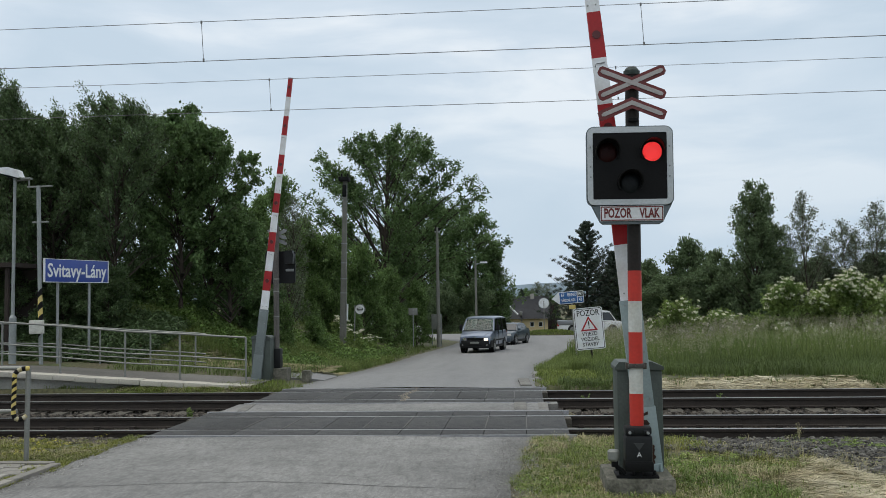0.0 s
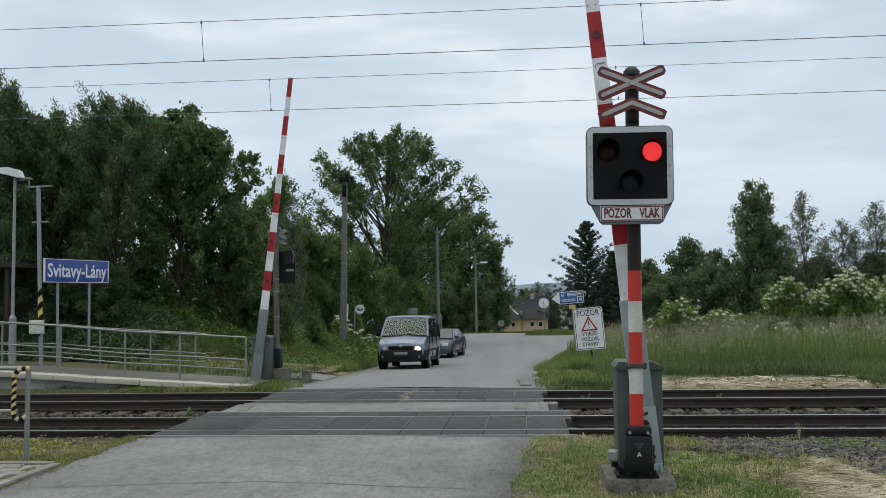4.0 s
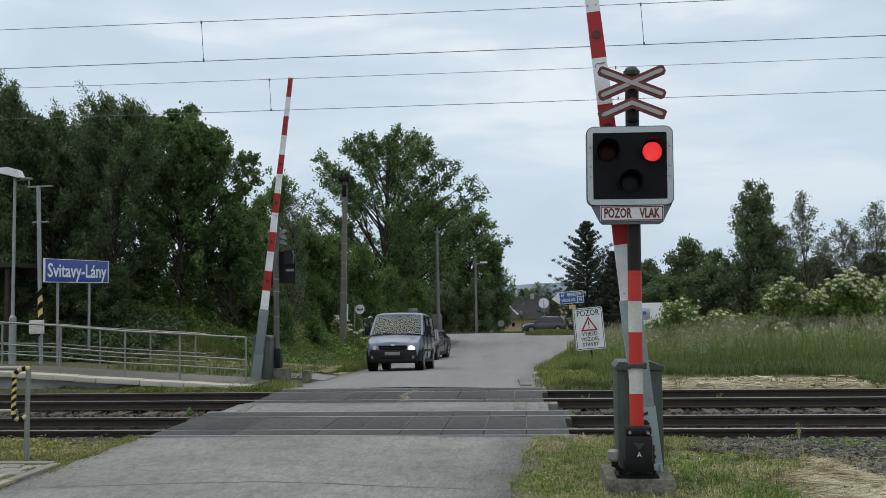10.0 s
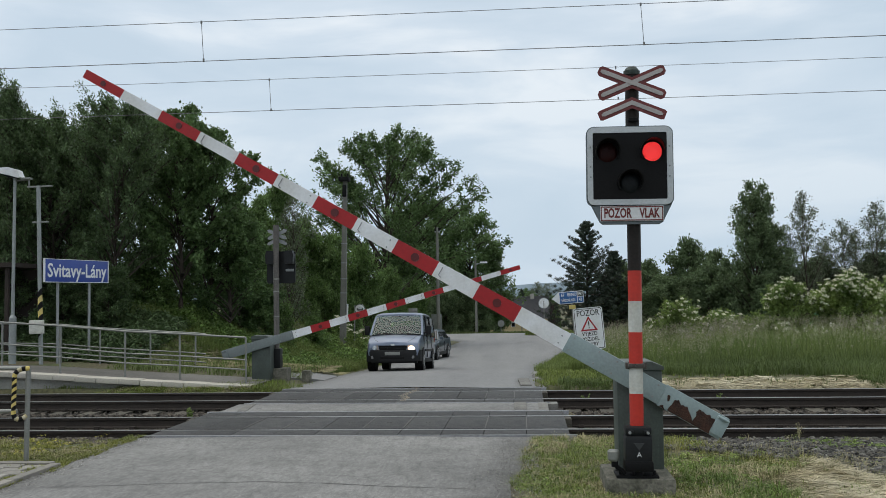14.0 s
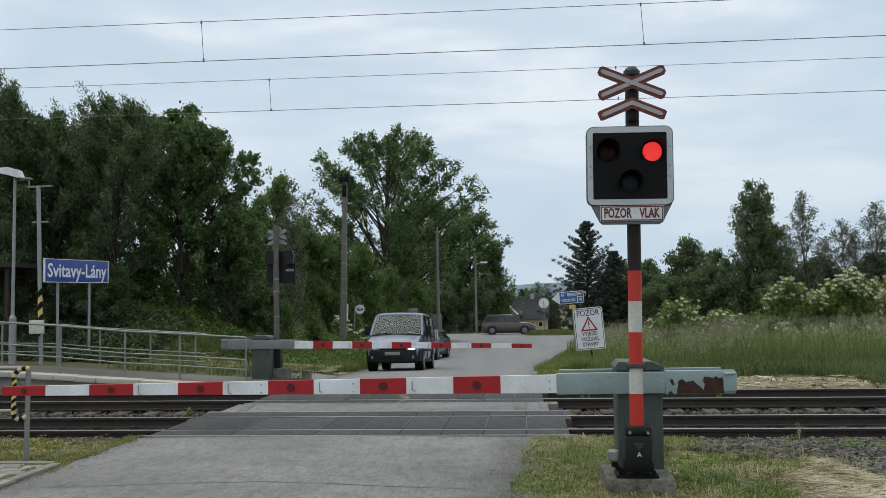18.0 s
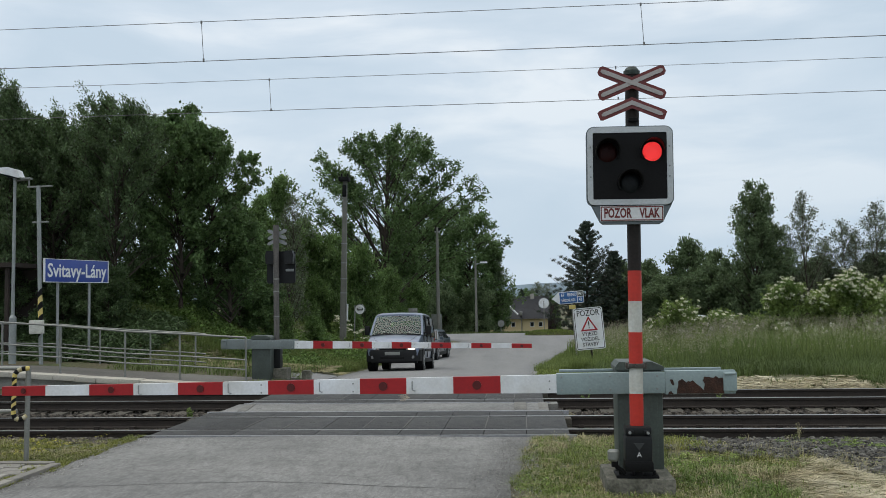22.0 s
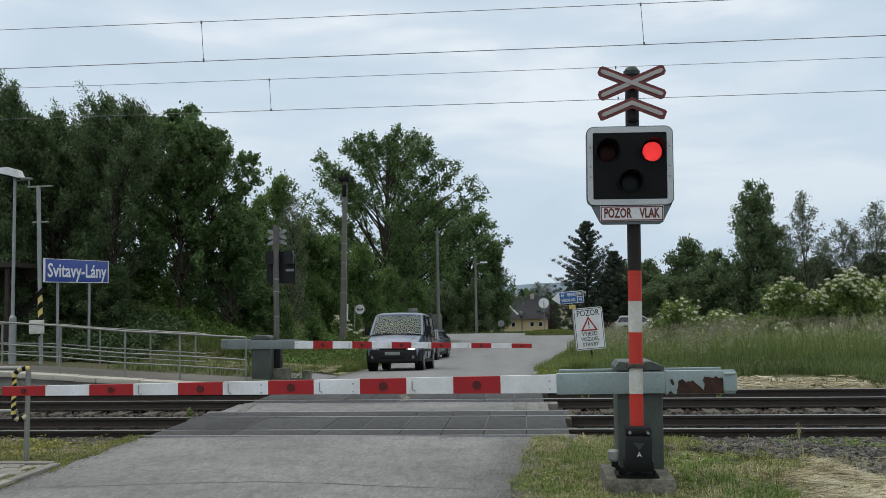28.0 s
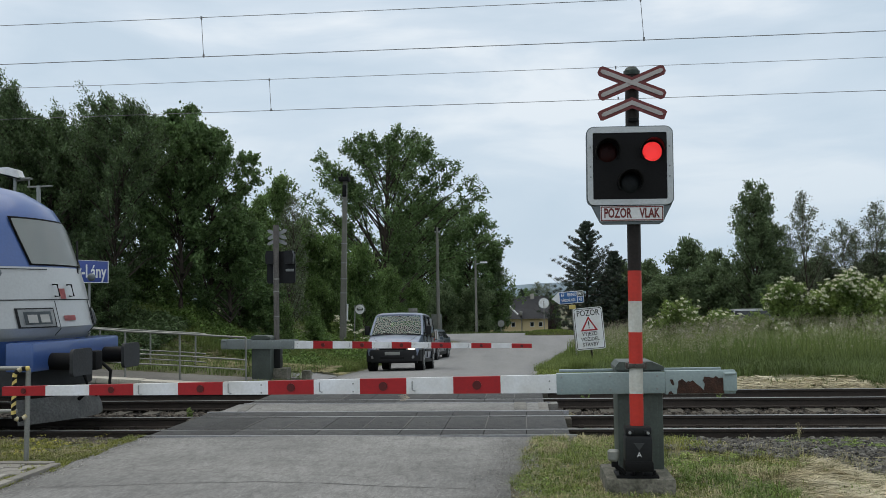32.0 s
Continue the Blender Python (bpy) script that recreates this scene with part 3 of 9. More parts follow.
def crossbuck(parent, cz, y, back=False, k=1.0, cx=0.0):
    """X of two boards and a half cross under it."""
    if back:
        cross_arm(parent, cx, cz, 0.70 * k, -24, y, k, back)
        cross_arm(parent, cx, cz, 0.70 * k, 24, y - 0.022, k, back)
        for s in (-1, 1):
            cross_arm(parent, cx + s * 0.160 * k, cz - 0.245 * k, 0.375 * k, s * 24, y - 0.003 * s, k, back)
        return
    L, w = 0.345, 0.100
    ends = [(-L, -w / 2 + 0.025), (-L + 0.025, -w / 2), (L - 0.025, -w / 2), (L, -w / 2 + 0.025), (L, w / 2 - 0.025), (L - 0.025, w / 2), (-L + 0.025, w / 2), (-L, w / 2 - 0.025)]
    for i, a in enumerate((-22.5, 22.5)):
        bm = B()
        prism(bm, ends, 0.016)
        board = part("cross_board", bm, M_RED_DARK, parent, "dark red cross board")
        board.matrix_basis = pose(cx, y - 0.004 * i, cz, 0, a, 0)
        bm = B()
        prism(bm, [(x * 0.93, z * 0.40) for x, z in ends], 0.006)
        part("white_strip", bm, M_STRIP, board, "pale reflective strip").location = (0, -0.0145 - 0.003 * i + 0.004 * i, 0)
    bm = B()
    prism(bm, chevron(0.345, 22.5, w), 0.016)
    board = part("half_cross_board", bm, M_RED_DARK, parent, "dark red half cross board")
    board.location = (cx, y, cz - 0.195)
    bm = B()
    prism(bm, chevron(0.345, 22.5, w * 0.40, 0.028), 0.006)
    part("white_strip", bm, M_STRIP, board, "pale reflective strip").location = (0, -0.012, 0)


M_CLAMP = material("weathered_clamp_steel", (0.075, 0.065, 0.055), 0.6, 0.3, 12.0, 60.0, 0.2)
M_MARK = material("faded_grey_mark", (0.035, 0.038, 0.04), 0.6, 0.2, 20.0, 80.0, 0.0)
BOX_X, BOX_Z = -0.045, -0.018


def crossing_signal(m):
    t = thing("crossing_signal", "level crossing signal with red light on striped post", "crossing signal", m)
    # striped post
    bands = [(0.64, 0.955, M_RED_POST), (0.955, 1.245, M_WHITE_AGED), (1.245, 1.545, M_RED_POST), (1.545, 1.845, M_WHITE_AGED), (1.845, 2.14, M_RED_POST)]
    for a, b, mt in bands:
        bm = B()
        rod(bm, (0, 0, a), (0, 0, b), 0.0665, n=24)
        part("post_band", bm, mt, t, "red reflective band" if mt is M_RED_POST else "white reflective band")
    bm = B()
    rod(bm, (0, 0, 2.14), (0, 0, 4.07), 0.066, n=24)
    part("post", bm, M_BROWN_POLE, t, "dark brown steel post")
    bm = B()
    rod(bm, (0, 0, 0.16), (0, 0, 0.64), 0.06, n=16)
    part("post_foot", bm, M_BROWN_POLE, t)
    bm = B()
    rod(bm, (0, 0, 4.06), (0, 0, 4.10), 0.080, n=16)
    rod(bm, (0, 0, 4.10), (0, 0, 4.135), 0.076, 0.05, n=16)
    part("post_cap", bm, material("green_black_cap", (0.02, 0.035, 0.028), 0.6), t, "dark green cap")
    bm = B()
    box(bm, -0.078, 0.078, -0.078, 0.05, 1.20, 1.245, 0.01)
    box(bm, -0.10, -0.07, -0.03, 0.03, 1.19, 1.25, 0.005)
    box(bm, 0.07, 0.10, -0.03, 0.03, 1.19, 1.25, 0.005)
    rod(bm, (0, -0.1, 1.222), (0, -0.07, 1.222), 0.016, n=8)
    part("clamp", bm, M_CLAMP, t, "dark weathered steel clamp")
    # black cable box at the foot
    bm = B()
    box(bm, -0.128, 0.128, -0.17, 0.05, 0.24, 0.57, 0.03)
    part("cable_box", bm, M_BLACK_PLASTIC, t, "black cable box with a white letter")
    bm = B()
    box(bm, -0.125, 0.125, -0.14, 0.05, 0.575, 0.65, 0.02)
    box(bm, -0.10, -0.05, -0.16, 0.0, 0.59, 0.625, 0.01)
    box(bm, 0.05, 0.10, -0.16, 0.0, 0.59, 0.625, 0.01)
    part("box_lid", bm, M_BLACK_PLASTIC, t)
    for s in (-1, 1):
        bm = B()
        rod(bm, (s * 0.085, -0.16, 0.60), (s * 0.085, -0.175, 0.60), 0.015, n=8)
        part("lid_screw", bm, M_GALV_DULL, t)
    let = part("letter", text_mesh("A", 0.065, M_WHITE), None, t, "white letter A")
    let.location = (0.0, -0.176, 0.395)
    bm = B()
    prism(bm, [(-0.05, 0.03), (0.05, 0.03), (0, -0.04)], 0.006)
    tri = part("warning_mark", bm, M_MARK, t, "faded triangle mark")
    tri.location = (0, -0.174, 0.475)
    bm = B()
    box(bm, -0.21, 0.19, -0.13, 0.20, 0.165, 0.19, 0.006)
    part("base_plate", bm, M_BLACK, t, "bolted base plate")
    for x in (-0.17, 0.15):
        for y in (-0.09, 0.16):
            bm = B()
            rod(bm, (x, y, 0.17), (x, y, 0.235), 0.017, n=6)
            rod(bm, (x, y, 0.172), (x, y, 0.195), 0.032, n=6)
            part("anchor_bolt", bm, M_BLACK, t)
    bm = B()
    limb(bm, [(-0.225, -0.1, 0.31), (-0.20, -0.1, 0.26), (-0.16, -0.1, 0.24), (-0.13, -0.1, 0.20)], 0.022, 0.022, 8)
    rod(bm, (-0.225, -0.1, 0.27), (-0.225, -0.1, 0.325), 0.032, n=10)
    part("cable_gland", bm, M_BLACK, t, "black cable gland")
    bm = B()
    rod(bm, (-0.235, -0.1, 0.325), (-0.235, -0.1, 0.345), 0.046, 0.056, n=16)
    rod(bm, (-0.235, -0.1, 0.345), (-0.235, -0.1, 0.415), 0.056, n=16)
    rod(bm, (-0.235, -0.1, 0.415), (-0.235, -0.1, 0.43), 0.056, 0.044, n=16)
    part("gland_cap", bm, M_GALV, t, "grey cylindrical cap")
    bm = B()
    box(bm, -0.135, 0.135, -0.185, 0.05, 0.235, 0.335, 0.02)
    rod(bm, (0.0, -0.10, 0.19), (0.0, -0.10, 0.25), 0.04, n=10)
    part("box_hood", bm, M_BLACK, t, "darker lower half of the cable box")
    # light housing
    bm = B()
    o = rounded(0.83, 0.775, 0.075)
    prism(bm, o, 0.06, pose(0, -0.10, 3.165))
    box(bm, -0.30, 0.30, -0.07, 0.12, 2.86, 3.46, 0.04)
    housing = part("light_housing", bm, M_BOX_GREY, t, "blue-grey housing")
    housing.location = (BOX_X, 0, BOX_Z)
    bm = B()
    ring_plate(bm, rounded(0.81, 0.755, 0.068), rounded(0.705, 0.645, 0.012), 0.014, pose(0, -0.138, 3.165))
    part("white_frame", bm, M_FRAME, housing, "white reflective frame")
    bm = B()
    prism(bm, rounded(0.70, 0.64, 0.01), 0.012, pose(0, -0.134, 3.165))
    part("backboard", bm, M_BLACK, housing, "black board behind lights")
    for x, z, r, mt, nm in ((-0.213, 3.30, 0.098, M_LENS_DARK, "red_lens"), (0.213, 3.30, 0.098, M_LENS_DARK, "red_lens"), (0, 3.0, 0.10, M_LENS_CLEAR, "white_lens")):
        bm = B()
        bmesh.ops.create_uvsphere(bm, u_segments=20, v_segments=10, radius=r, matrix=pose(x, -0.138, z) @ Matrix.Diagonal((1, 0.22, 1, 1)))
        part(nm, bm, mt, housing, "round glass lens, unlit")
        # hood: a half tube open below
        bm = B()
        n = 18
        ring = []
        for i in range(n + 1):
            a = radians(-35 + 250 * i / n)
            c, s = math.cos(a), math.sin(a)
            d = 0.20 * max(0.25, (s + 0.6) / 1.6)
            ring.append([bm.verts.new((x + (r + 0.012) * c, -0.14, z + (r + 0.012) * s)), bm.verts.new((x + (r + 0.008) * c, -0.14 - d, z + (r + 0.008) * s)),
                         bm.verts.new((x + (r + 0.018) * c, -0.14 - d, z + (r + 0.018) * s)), bm.verts.new((x + (r + 0.022) * c, -0.14, z + (r + 0.022) * s))])
        for i in range(n):
            for k in range(4):
                j = (k + 1) % 4
                bm.faces.new((ring[i][k], ring[i][j], ring[i + 1][j], ring[i + 1][k]))
        part("hood", bm, M_BLACK, housing, "black lamp hood")
    for x in (-0.375, 0.375):
        for z in (3.06, 3.16, 3.35):
            bm = B()
            rod(bm, (x, -0.146, z), (x, -0.152, z), 0.009, n=6)
            part("rivet", bm, M_GALV_DULL, housing)
    # tapered lower box with the words
    bm = B()
    prism(bm, [(-0.385, 2.80), (0.385, 2.80), (0.30, 2.625), (0.27, 2.605), (-0.27, 2.605), (-0.30, 2.625)], 0.09, pose(0, -0.085, 0))
    part("lower_housing", bm, M_BOX_GREY, t, "blue-grey tapered housing").location = (BOX_X + 0.012, 0, BOX_Z)
    bm = B()
    box(bm, -0.30, 0.30, -0.142, -0.134, 2.632, 2.778)
    sign = part("sign_plate", bm, M_WHITE, t, "white plate with red words and border")
    sign.location = (BOX_X + 0.012, 0, BOX_Z)
    bm = B()
    ring_plate(bm, [(-0.296, 2.636), (0.296, 2.636), (0.296, 2.774), (-0.296, 2.774)], [(-0.286, 2.646), (0.286, 2.646), (0.286, 2.764), (-0.286, 2.764)], 0.003, pose(0, -0.1445, 0))
    part("sign_border", bm, M_RED_DARK, sign)
    for word, x in (("POZOR", -0.135), ("VLAK", 0.168)):
        w = text_mesh(word, 0.128, M_RED_DARK, bold=0.0035)
        w.transform(Matrix.Diagonal((0.60, 1, 1, 1)))
        part("words", w, None, sign, "red capital letters " + word).location = (x, -0.145, 2.705)
    crossbuck(t, 3.962, -0.105, cx=-0.012)
    bm = B()
    box(bm, -0.05, 0.05, -0.10, 0.0, 3.585, 3.625, 0.01)
    part("bracket", bm, M_BLACK, t)
    # glowing lens, which changes sides with the flashing
    bm = B()
    bmesh.ops.create_uvsphere(bm, u_segments=24, v_segments=10, radius=0.094, matrix=Matrix.Diagonal((1, 0.28, 1, 1)))
    lit = part("lit_lens", bm, M_LIT, t, "glowing red signal light")
    lit.location = (BOX_X + 0.213, -0.142, 3.30 + BOX_Z)
    return t, lit


def lit_lens_material():
    m = bpy.data.materials.new("glowing_red_lens")
    m.use_nodes = True
    n, l = m.node_tree.nodes, m.node_tree.links
    b = n["Principled BSDF"]
    b.inputs["Base Color"].default_value = (0.4, 0.01, 0.01, 1)
    tc = n.new("ShaderNodeTexCoord")
    mp = n.new("ShaderNodeMapping")
    mp.inputs["Rotation"].default_value = (0, radians(-32), 0)
    wv = n.new("ShaderNodeTexWave")
    wv.bands_direction = "Z"
    wv.inputs["Scale"].default_value, wv.inputs["Distortion"].default_value, wv.inputs["Detail"].default_value = 17.0, 9.0, 3.0
    l.new(tc.outputs["Object"], mp.inputs[0])
    l.new(mp.outputs[0], wv.inputs["Vector"])
    r = n.new("ShaderNodeValToRGB")
    r.color_ramp.elements[0].position, r.color_ramp.elements[0].color = 0.25, (0.22, 0.0, 0.002, 1)
    r.color_ramp.elements[1].position, r.color_ramp.elements[1].color = 0.80, (1.0, 0.06, 0.06, 1)
    l.new(wv.outputs["Fac"], r.inputs[0])
    l.new(r.outputs[0], b.inputs["Emission Color"])
    b.inputs["Emission Strength"].default_value = 1.25
    return m


M_LIT = lit_lens_material()
bm = B()
box(bm, -0.325, 0.32, -0.19, 0.66, -0.25, 0.165, 0.02)
footing = tagged(part("concrete_footing", bm, M_CONCRETE_OLD), "stained concrete footing block in the grass", "footing")
footing.location = (1.06, 9.22, 0)
signal, lit_lens = crossing_signal(pose(1.040, 9.2, 0, 0, 0.62, 0))


ARM_PIVOT_Z = 1.010


def barrier(m, flip, rusty, label, w=0.4685, first=0.56, root=M_ARM_GREY):
    """Barrier machine with its arm; the arm points along -x from the pivot, or +x when flipped."""
    t = thing("barrier", label, "crossing barrier", m, "barriers of the crossing")
    s = -1 if flip else 1
    bm = B()
    box(bm, -0.225, 0.225, 0.05, 0.50, 0.10, 1.13, 0.02)
    cab = part("cabinet", bm, M_CAB_GREY, t, "grey-green steel cabinet")
    bm = B()
    prism(bm, [(-0.24, 1.13), (0.24, 1.13), (0.24, 1.165), (0.12, 1.215), (-0.20, 1.215), (-0.24, 1.165)], 0.50, pose(0, 0.275, 0))
    part("cabinet_lid", bm, M_CAB_GREY, t, "sloped lid")
    bm = B()
    box(bm, -0.17, 0.17, 0.044, 0.05, 0.25, 1.0, 0.003)
    part("cabinet_door", bm, M_CAB_GREY, cab)
    bm = B()
    rod(bm, (0, -0.02, ARM_PIVOT_Z), (0, 0.1, ARM_PIVOT_Z), 0.07, n=16)
    part("pivot_shaft", bm, M_GALV_DULL, t)
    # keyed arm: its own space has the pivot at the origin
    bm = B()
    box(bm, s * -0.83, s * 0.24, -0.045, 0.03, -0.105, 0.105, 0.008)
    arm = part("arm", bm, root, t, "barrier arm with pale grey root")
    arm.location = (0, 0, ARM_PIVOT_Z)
    for x in (-0.78, -0.50, -0.3, 0.16):
        for z in (-0.06, 0.07):
            bm = B()
            rod(bm, (s * x, -0.047, z), (s * x, -0.056, z), 0.011, n=6)
            part("bolt", bm, M_GALV_DULL, arm)
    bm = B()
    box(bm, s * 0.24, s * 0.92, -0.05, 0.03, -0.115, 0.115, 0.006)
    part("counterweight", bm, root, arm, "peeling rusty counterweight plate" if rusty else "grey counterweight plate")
    bm = B()
    box(bm, s * 0.80, s * 0.93, -0.075, 0.05, -0.09, 0.10, 0.01)
    rod(bm, (s * 0.81, -0.085, 0.085), (s * 0.91, -0.085, 0.085), 0.014, n=8)
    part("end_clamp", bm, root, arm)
    bm = B()
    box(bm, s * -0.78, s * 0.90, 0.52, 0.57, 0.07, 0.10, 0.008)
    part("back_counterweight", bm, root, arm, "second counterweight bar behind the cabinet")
    if rusty:
        bm = B()
        edge = [(0.345, -0.112), (0.355, -0.07), (0.365, 0.016), (0.405, 0.034), (0.445, 0.006), (0.503, 0.016), (0.553, -0.027), (0.612, -0.075), (0.626, -0.016), (0.602, 0.016),
                (0.612, 0.050), (0.652, 0.056), (0.701, 0.038), (0.731, 0.056), (0.761, 0.038), (0.806, 0.038), (0.808, -0.112)]
        fine = []
        rng = random.Random(5)
        for (x0, z0), (x1, z1) in zip(edge, edge[1:]):
            for k in range(3):
                fine.append((x0 + (x1 - x0) * k / 3 + rng.uniform(-0.004, 0.004), min(0.1, max(-0.112, z0 + (z1 - z0) * k / 3 + rng.uniform(-0.006, 0.006)))))
        prism(bm, fine + [edge[-1]], 0.004, pose(0, -0.053, 0))
        prism(bm, [(0.282, 0.03), (0.300, 0.034), (0.316, 0.026), (0.325, -0.02), (0.312, -0.03), (0.300, -0.012)], 0.004, pose(0, -0.053, 0))
        prism(bm, [(0.262, -0.112), (0.275, -0.09), (0.293, -0.08), (0.305, -0.10), (0.325, -0.112)], 0.004, pose(0, -0.053, 0))
        part("rust_patch", bm, M_RUST, arm, "brown rust where the paint has peeled")
    # striped, tapering boards
    x0 = 0.83
    edges = [x0] + [x0 + first + w * k for k in range(12)]
    for i in range(len(edges) - 1):
        a, b = edges[i], edges[i + 1]
        ha, hb = 0.091 - 0.0075 * (a - x0), 0.091 - 0.0075 * (b - x0)
        bm = B()
        prism(bm, [(-s * a, -ha), (-s * b, -hb), (-s * b, hb), (-s * a, ha)], 0.055, pose(0, -0.005, 0))
        red = i % 2 == 1
        part("stripe", bm, M_RED if red else M_WHITE, arm, "red section" if red else "white section")
        if red:
            bm = B()
            c = -s * (a + b) / 2
            rod(bm, (c, -0.033, 0), (c, -0.042, 0), min(0.045, hb * 0.62), n=16)
            part("reflector", bm, M_REFLECTOR, arm, "round dark red reflector")
        if not red and i in (2, 4, 6, 8):
            bm = B()
            cx = -s * (b - 0.06)
            limb(bm, [(cx, -0.034, 0.045), (cx, -0.046, 0.04), (cx, -0.046, -0.04), (cx + s * 0.025, -0.046, -0.05), (cx + s * 0.03, -0.034, -0.05)], 0.005, 0.005, 5)
            part("latch", bm, M_GALV_DULL, arm, "small steel latch")
        if not red and i in (0, 4, 6):
            for z in (-0.05, 0.03):
                bm = B()
                rod(bm, (-s * (a + 0.07), -0.033, z), (-s * (a + 0.07), -0.04, z), 0.009, n=6)
                part("bolt", bm, M_GALV_DULL, arm)
    return t, arm


near_barrier, near_arm = barrier(pose(1.125, 9.5, 0.02), False, True, "red and white striped barrier with peeling rusty counterweight", 0.478)
far_barrier, far_arm = barrier(pose(-6.24, 21.6, -0.14), True, False, "red and white striped barrier on the platform side", 0.463, 0.445, M_ARM_FAR)

# signal of the other side, seen from behind
t = thing("crossing_signal", "back of a level crossing signal on grey post", "crossing signal", pose(-5.98, 22.1, 0))
bm = B()
rod(bm, (0, 0, 0.2), (0, 0, 3.72), 0.068, n=16)
part("post", bm, material("weathered_brown_post", (0.13, 0.12, 0.11), 0.7, 0.3, 4.0, 30.0, 0.1), t, "weathered steel post")
bm = B()
box(bm, -0.16, 0.12, -0.12, 0.12, 0.28, 0.75, 0.03)
part("cable_box", bm, M_BLACK_PLASTIC, t, "black cable box")
crossbuck(t, 3.50, 0.10, back=True, k=0.76)
bm = B()
prism(bm, rounded(0.70, 0.78, 0.06), 0.03, pose(0.08, 0.17, 2.70))
board = part("light_board", bm, M_BLACK_PLASTIC, t, "dark back of the light board")
for x in (-0.15, 0.31):
    bm = B()
    prism(bm, [(-0.10, 2.78), (0.10, 2.78), (0.115, 3.0), (0.08, 3.10), (-0.08, 3.10), (-0.115, 3.0)], 0.20, pose(x, 0.06, 0))
    part("light_housing", bm, M_BLACK_PLASTIC, board, "dark back of a light housing")
bm = B()
rod(bm, (-0.09, 0.12, 2.33), (-0.09, 0.12, 2.80), 0.018, n=8)
part("cable_tube", bm, M_GALV, board, "thin grey cable tube")
bm = B()
box(bm, 0.20, 0.40, 0.125, 0.145, 2.60, 2.66)
part("label_plate", bm, M_GALV_DULL, t, "small white plate")
for z in (1.5, 2.1, 2.4):
    bm = B()
    rod(bm, (0, 0, z), (0, 0, z + 0.03), 0.073, n=16)
    part("clamp", bm, M_GALV, t)
bm = B()
box(bm, -0.22, 0.30, -0.22, 0.22, -0.2, 0.28, 0.03)
tagged(part("concrete_footing", bm, M_CONCRETE_OLD), "stained concrete footing under the far signal", "footing").location = (-5.98, 22.1, 0.0)
bm = B()
box(bm, -0.1, 0.1, -0.1, 0.1, -0.2, 0.22, 0.03)
tagged(part("bollard", bm, M_CONCRETE_OLD), "short weathered concrete bollard", "bollard").location = (-5.25, 22.1, 0.0)

# ---------------------------------------------------------------- trees and plants
def leaf_cloud(rng, centres, spread, per, size, up=0.5, aspect=0.55):
    """Small folded leaves scattered round each centre. Returns vertices and 4-cornered faces."""
    n = len(centres) * per
    c = np.repeat(np.asarray(centres), per, 0)
    sp = np.repeat(np.asarray(spread), per, 0)
    d = rng.normal(0, 1, (n, 3))
    d /= np.linalg.norm(d, axis=1, keepdims=True)
    p = c + d * (rng.uniform(0, 1, (n, 1)) ** 0.45) * sp
    nor = rng.normal(0, 0.7, (n, 3)) + d * 1.1
    nor[:, 2] += up * 2
    nor /= np.linalg.norm(nor, axis=1, keepdims=True)
    a = np.cross(nor, rng.normal(0, 1, (n, 3)))
    a /= np.linalg.norm(a, axis=1, keepdims=True) + 1e-9
    b = np.cross(nor, a)
    s = size * rng.uniform(0.6, 1.3, (n, 1))
    v = np.stack((p - a * s * 0.5, p + b * s * aspect * 0.5 + nor * s * 0.10, p + a * s * 0.5 - nor * s * 0.08, p - b * s * aspect * 0.5 + nor * s * 0.10), 1).reshape(-1, 3)
    f = np.arange(4 * n).reshape(-1, 4)
    return v, f


def dome(h):
    """Crown half width by height: round, widest below the middle."""
    return math.sqrt(max(0.03, 1 - abs((h - 0.40) / 0.62) ** 2.2))


def spire(h):
    """Crown half width by height: a tall blunt column that tapers to its tip."""
    return max(0.10, min(1.0, 0.70 + 0.9 * h) * (1 - h ** 1.6) ** 0.6)


def column(h):
    """Crown half width by height: nearly even, with a rounded top."""
    return min(1.0, 0.72 + 0.5 * h) * math.sqrt(max(0.06, 1 - h ** 3.5))


def skirt(h):
    """Crown half width by height: broad low boughs under a domed top."""
    return math.sqrt(max(0.03, 1 - h ** 2.0)) * (0.85 + 0.15 * math.sin(h * 9))


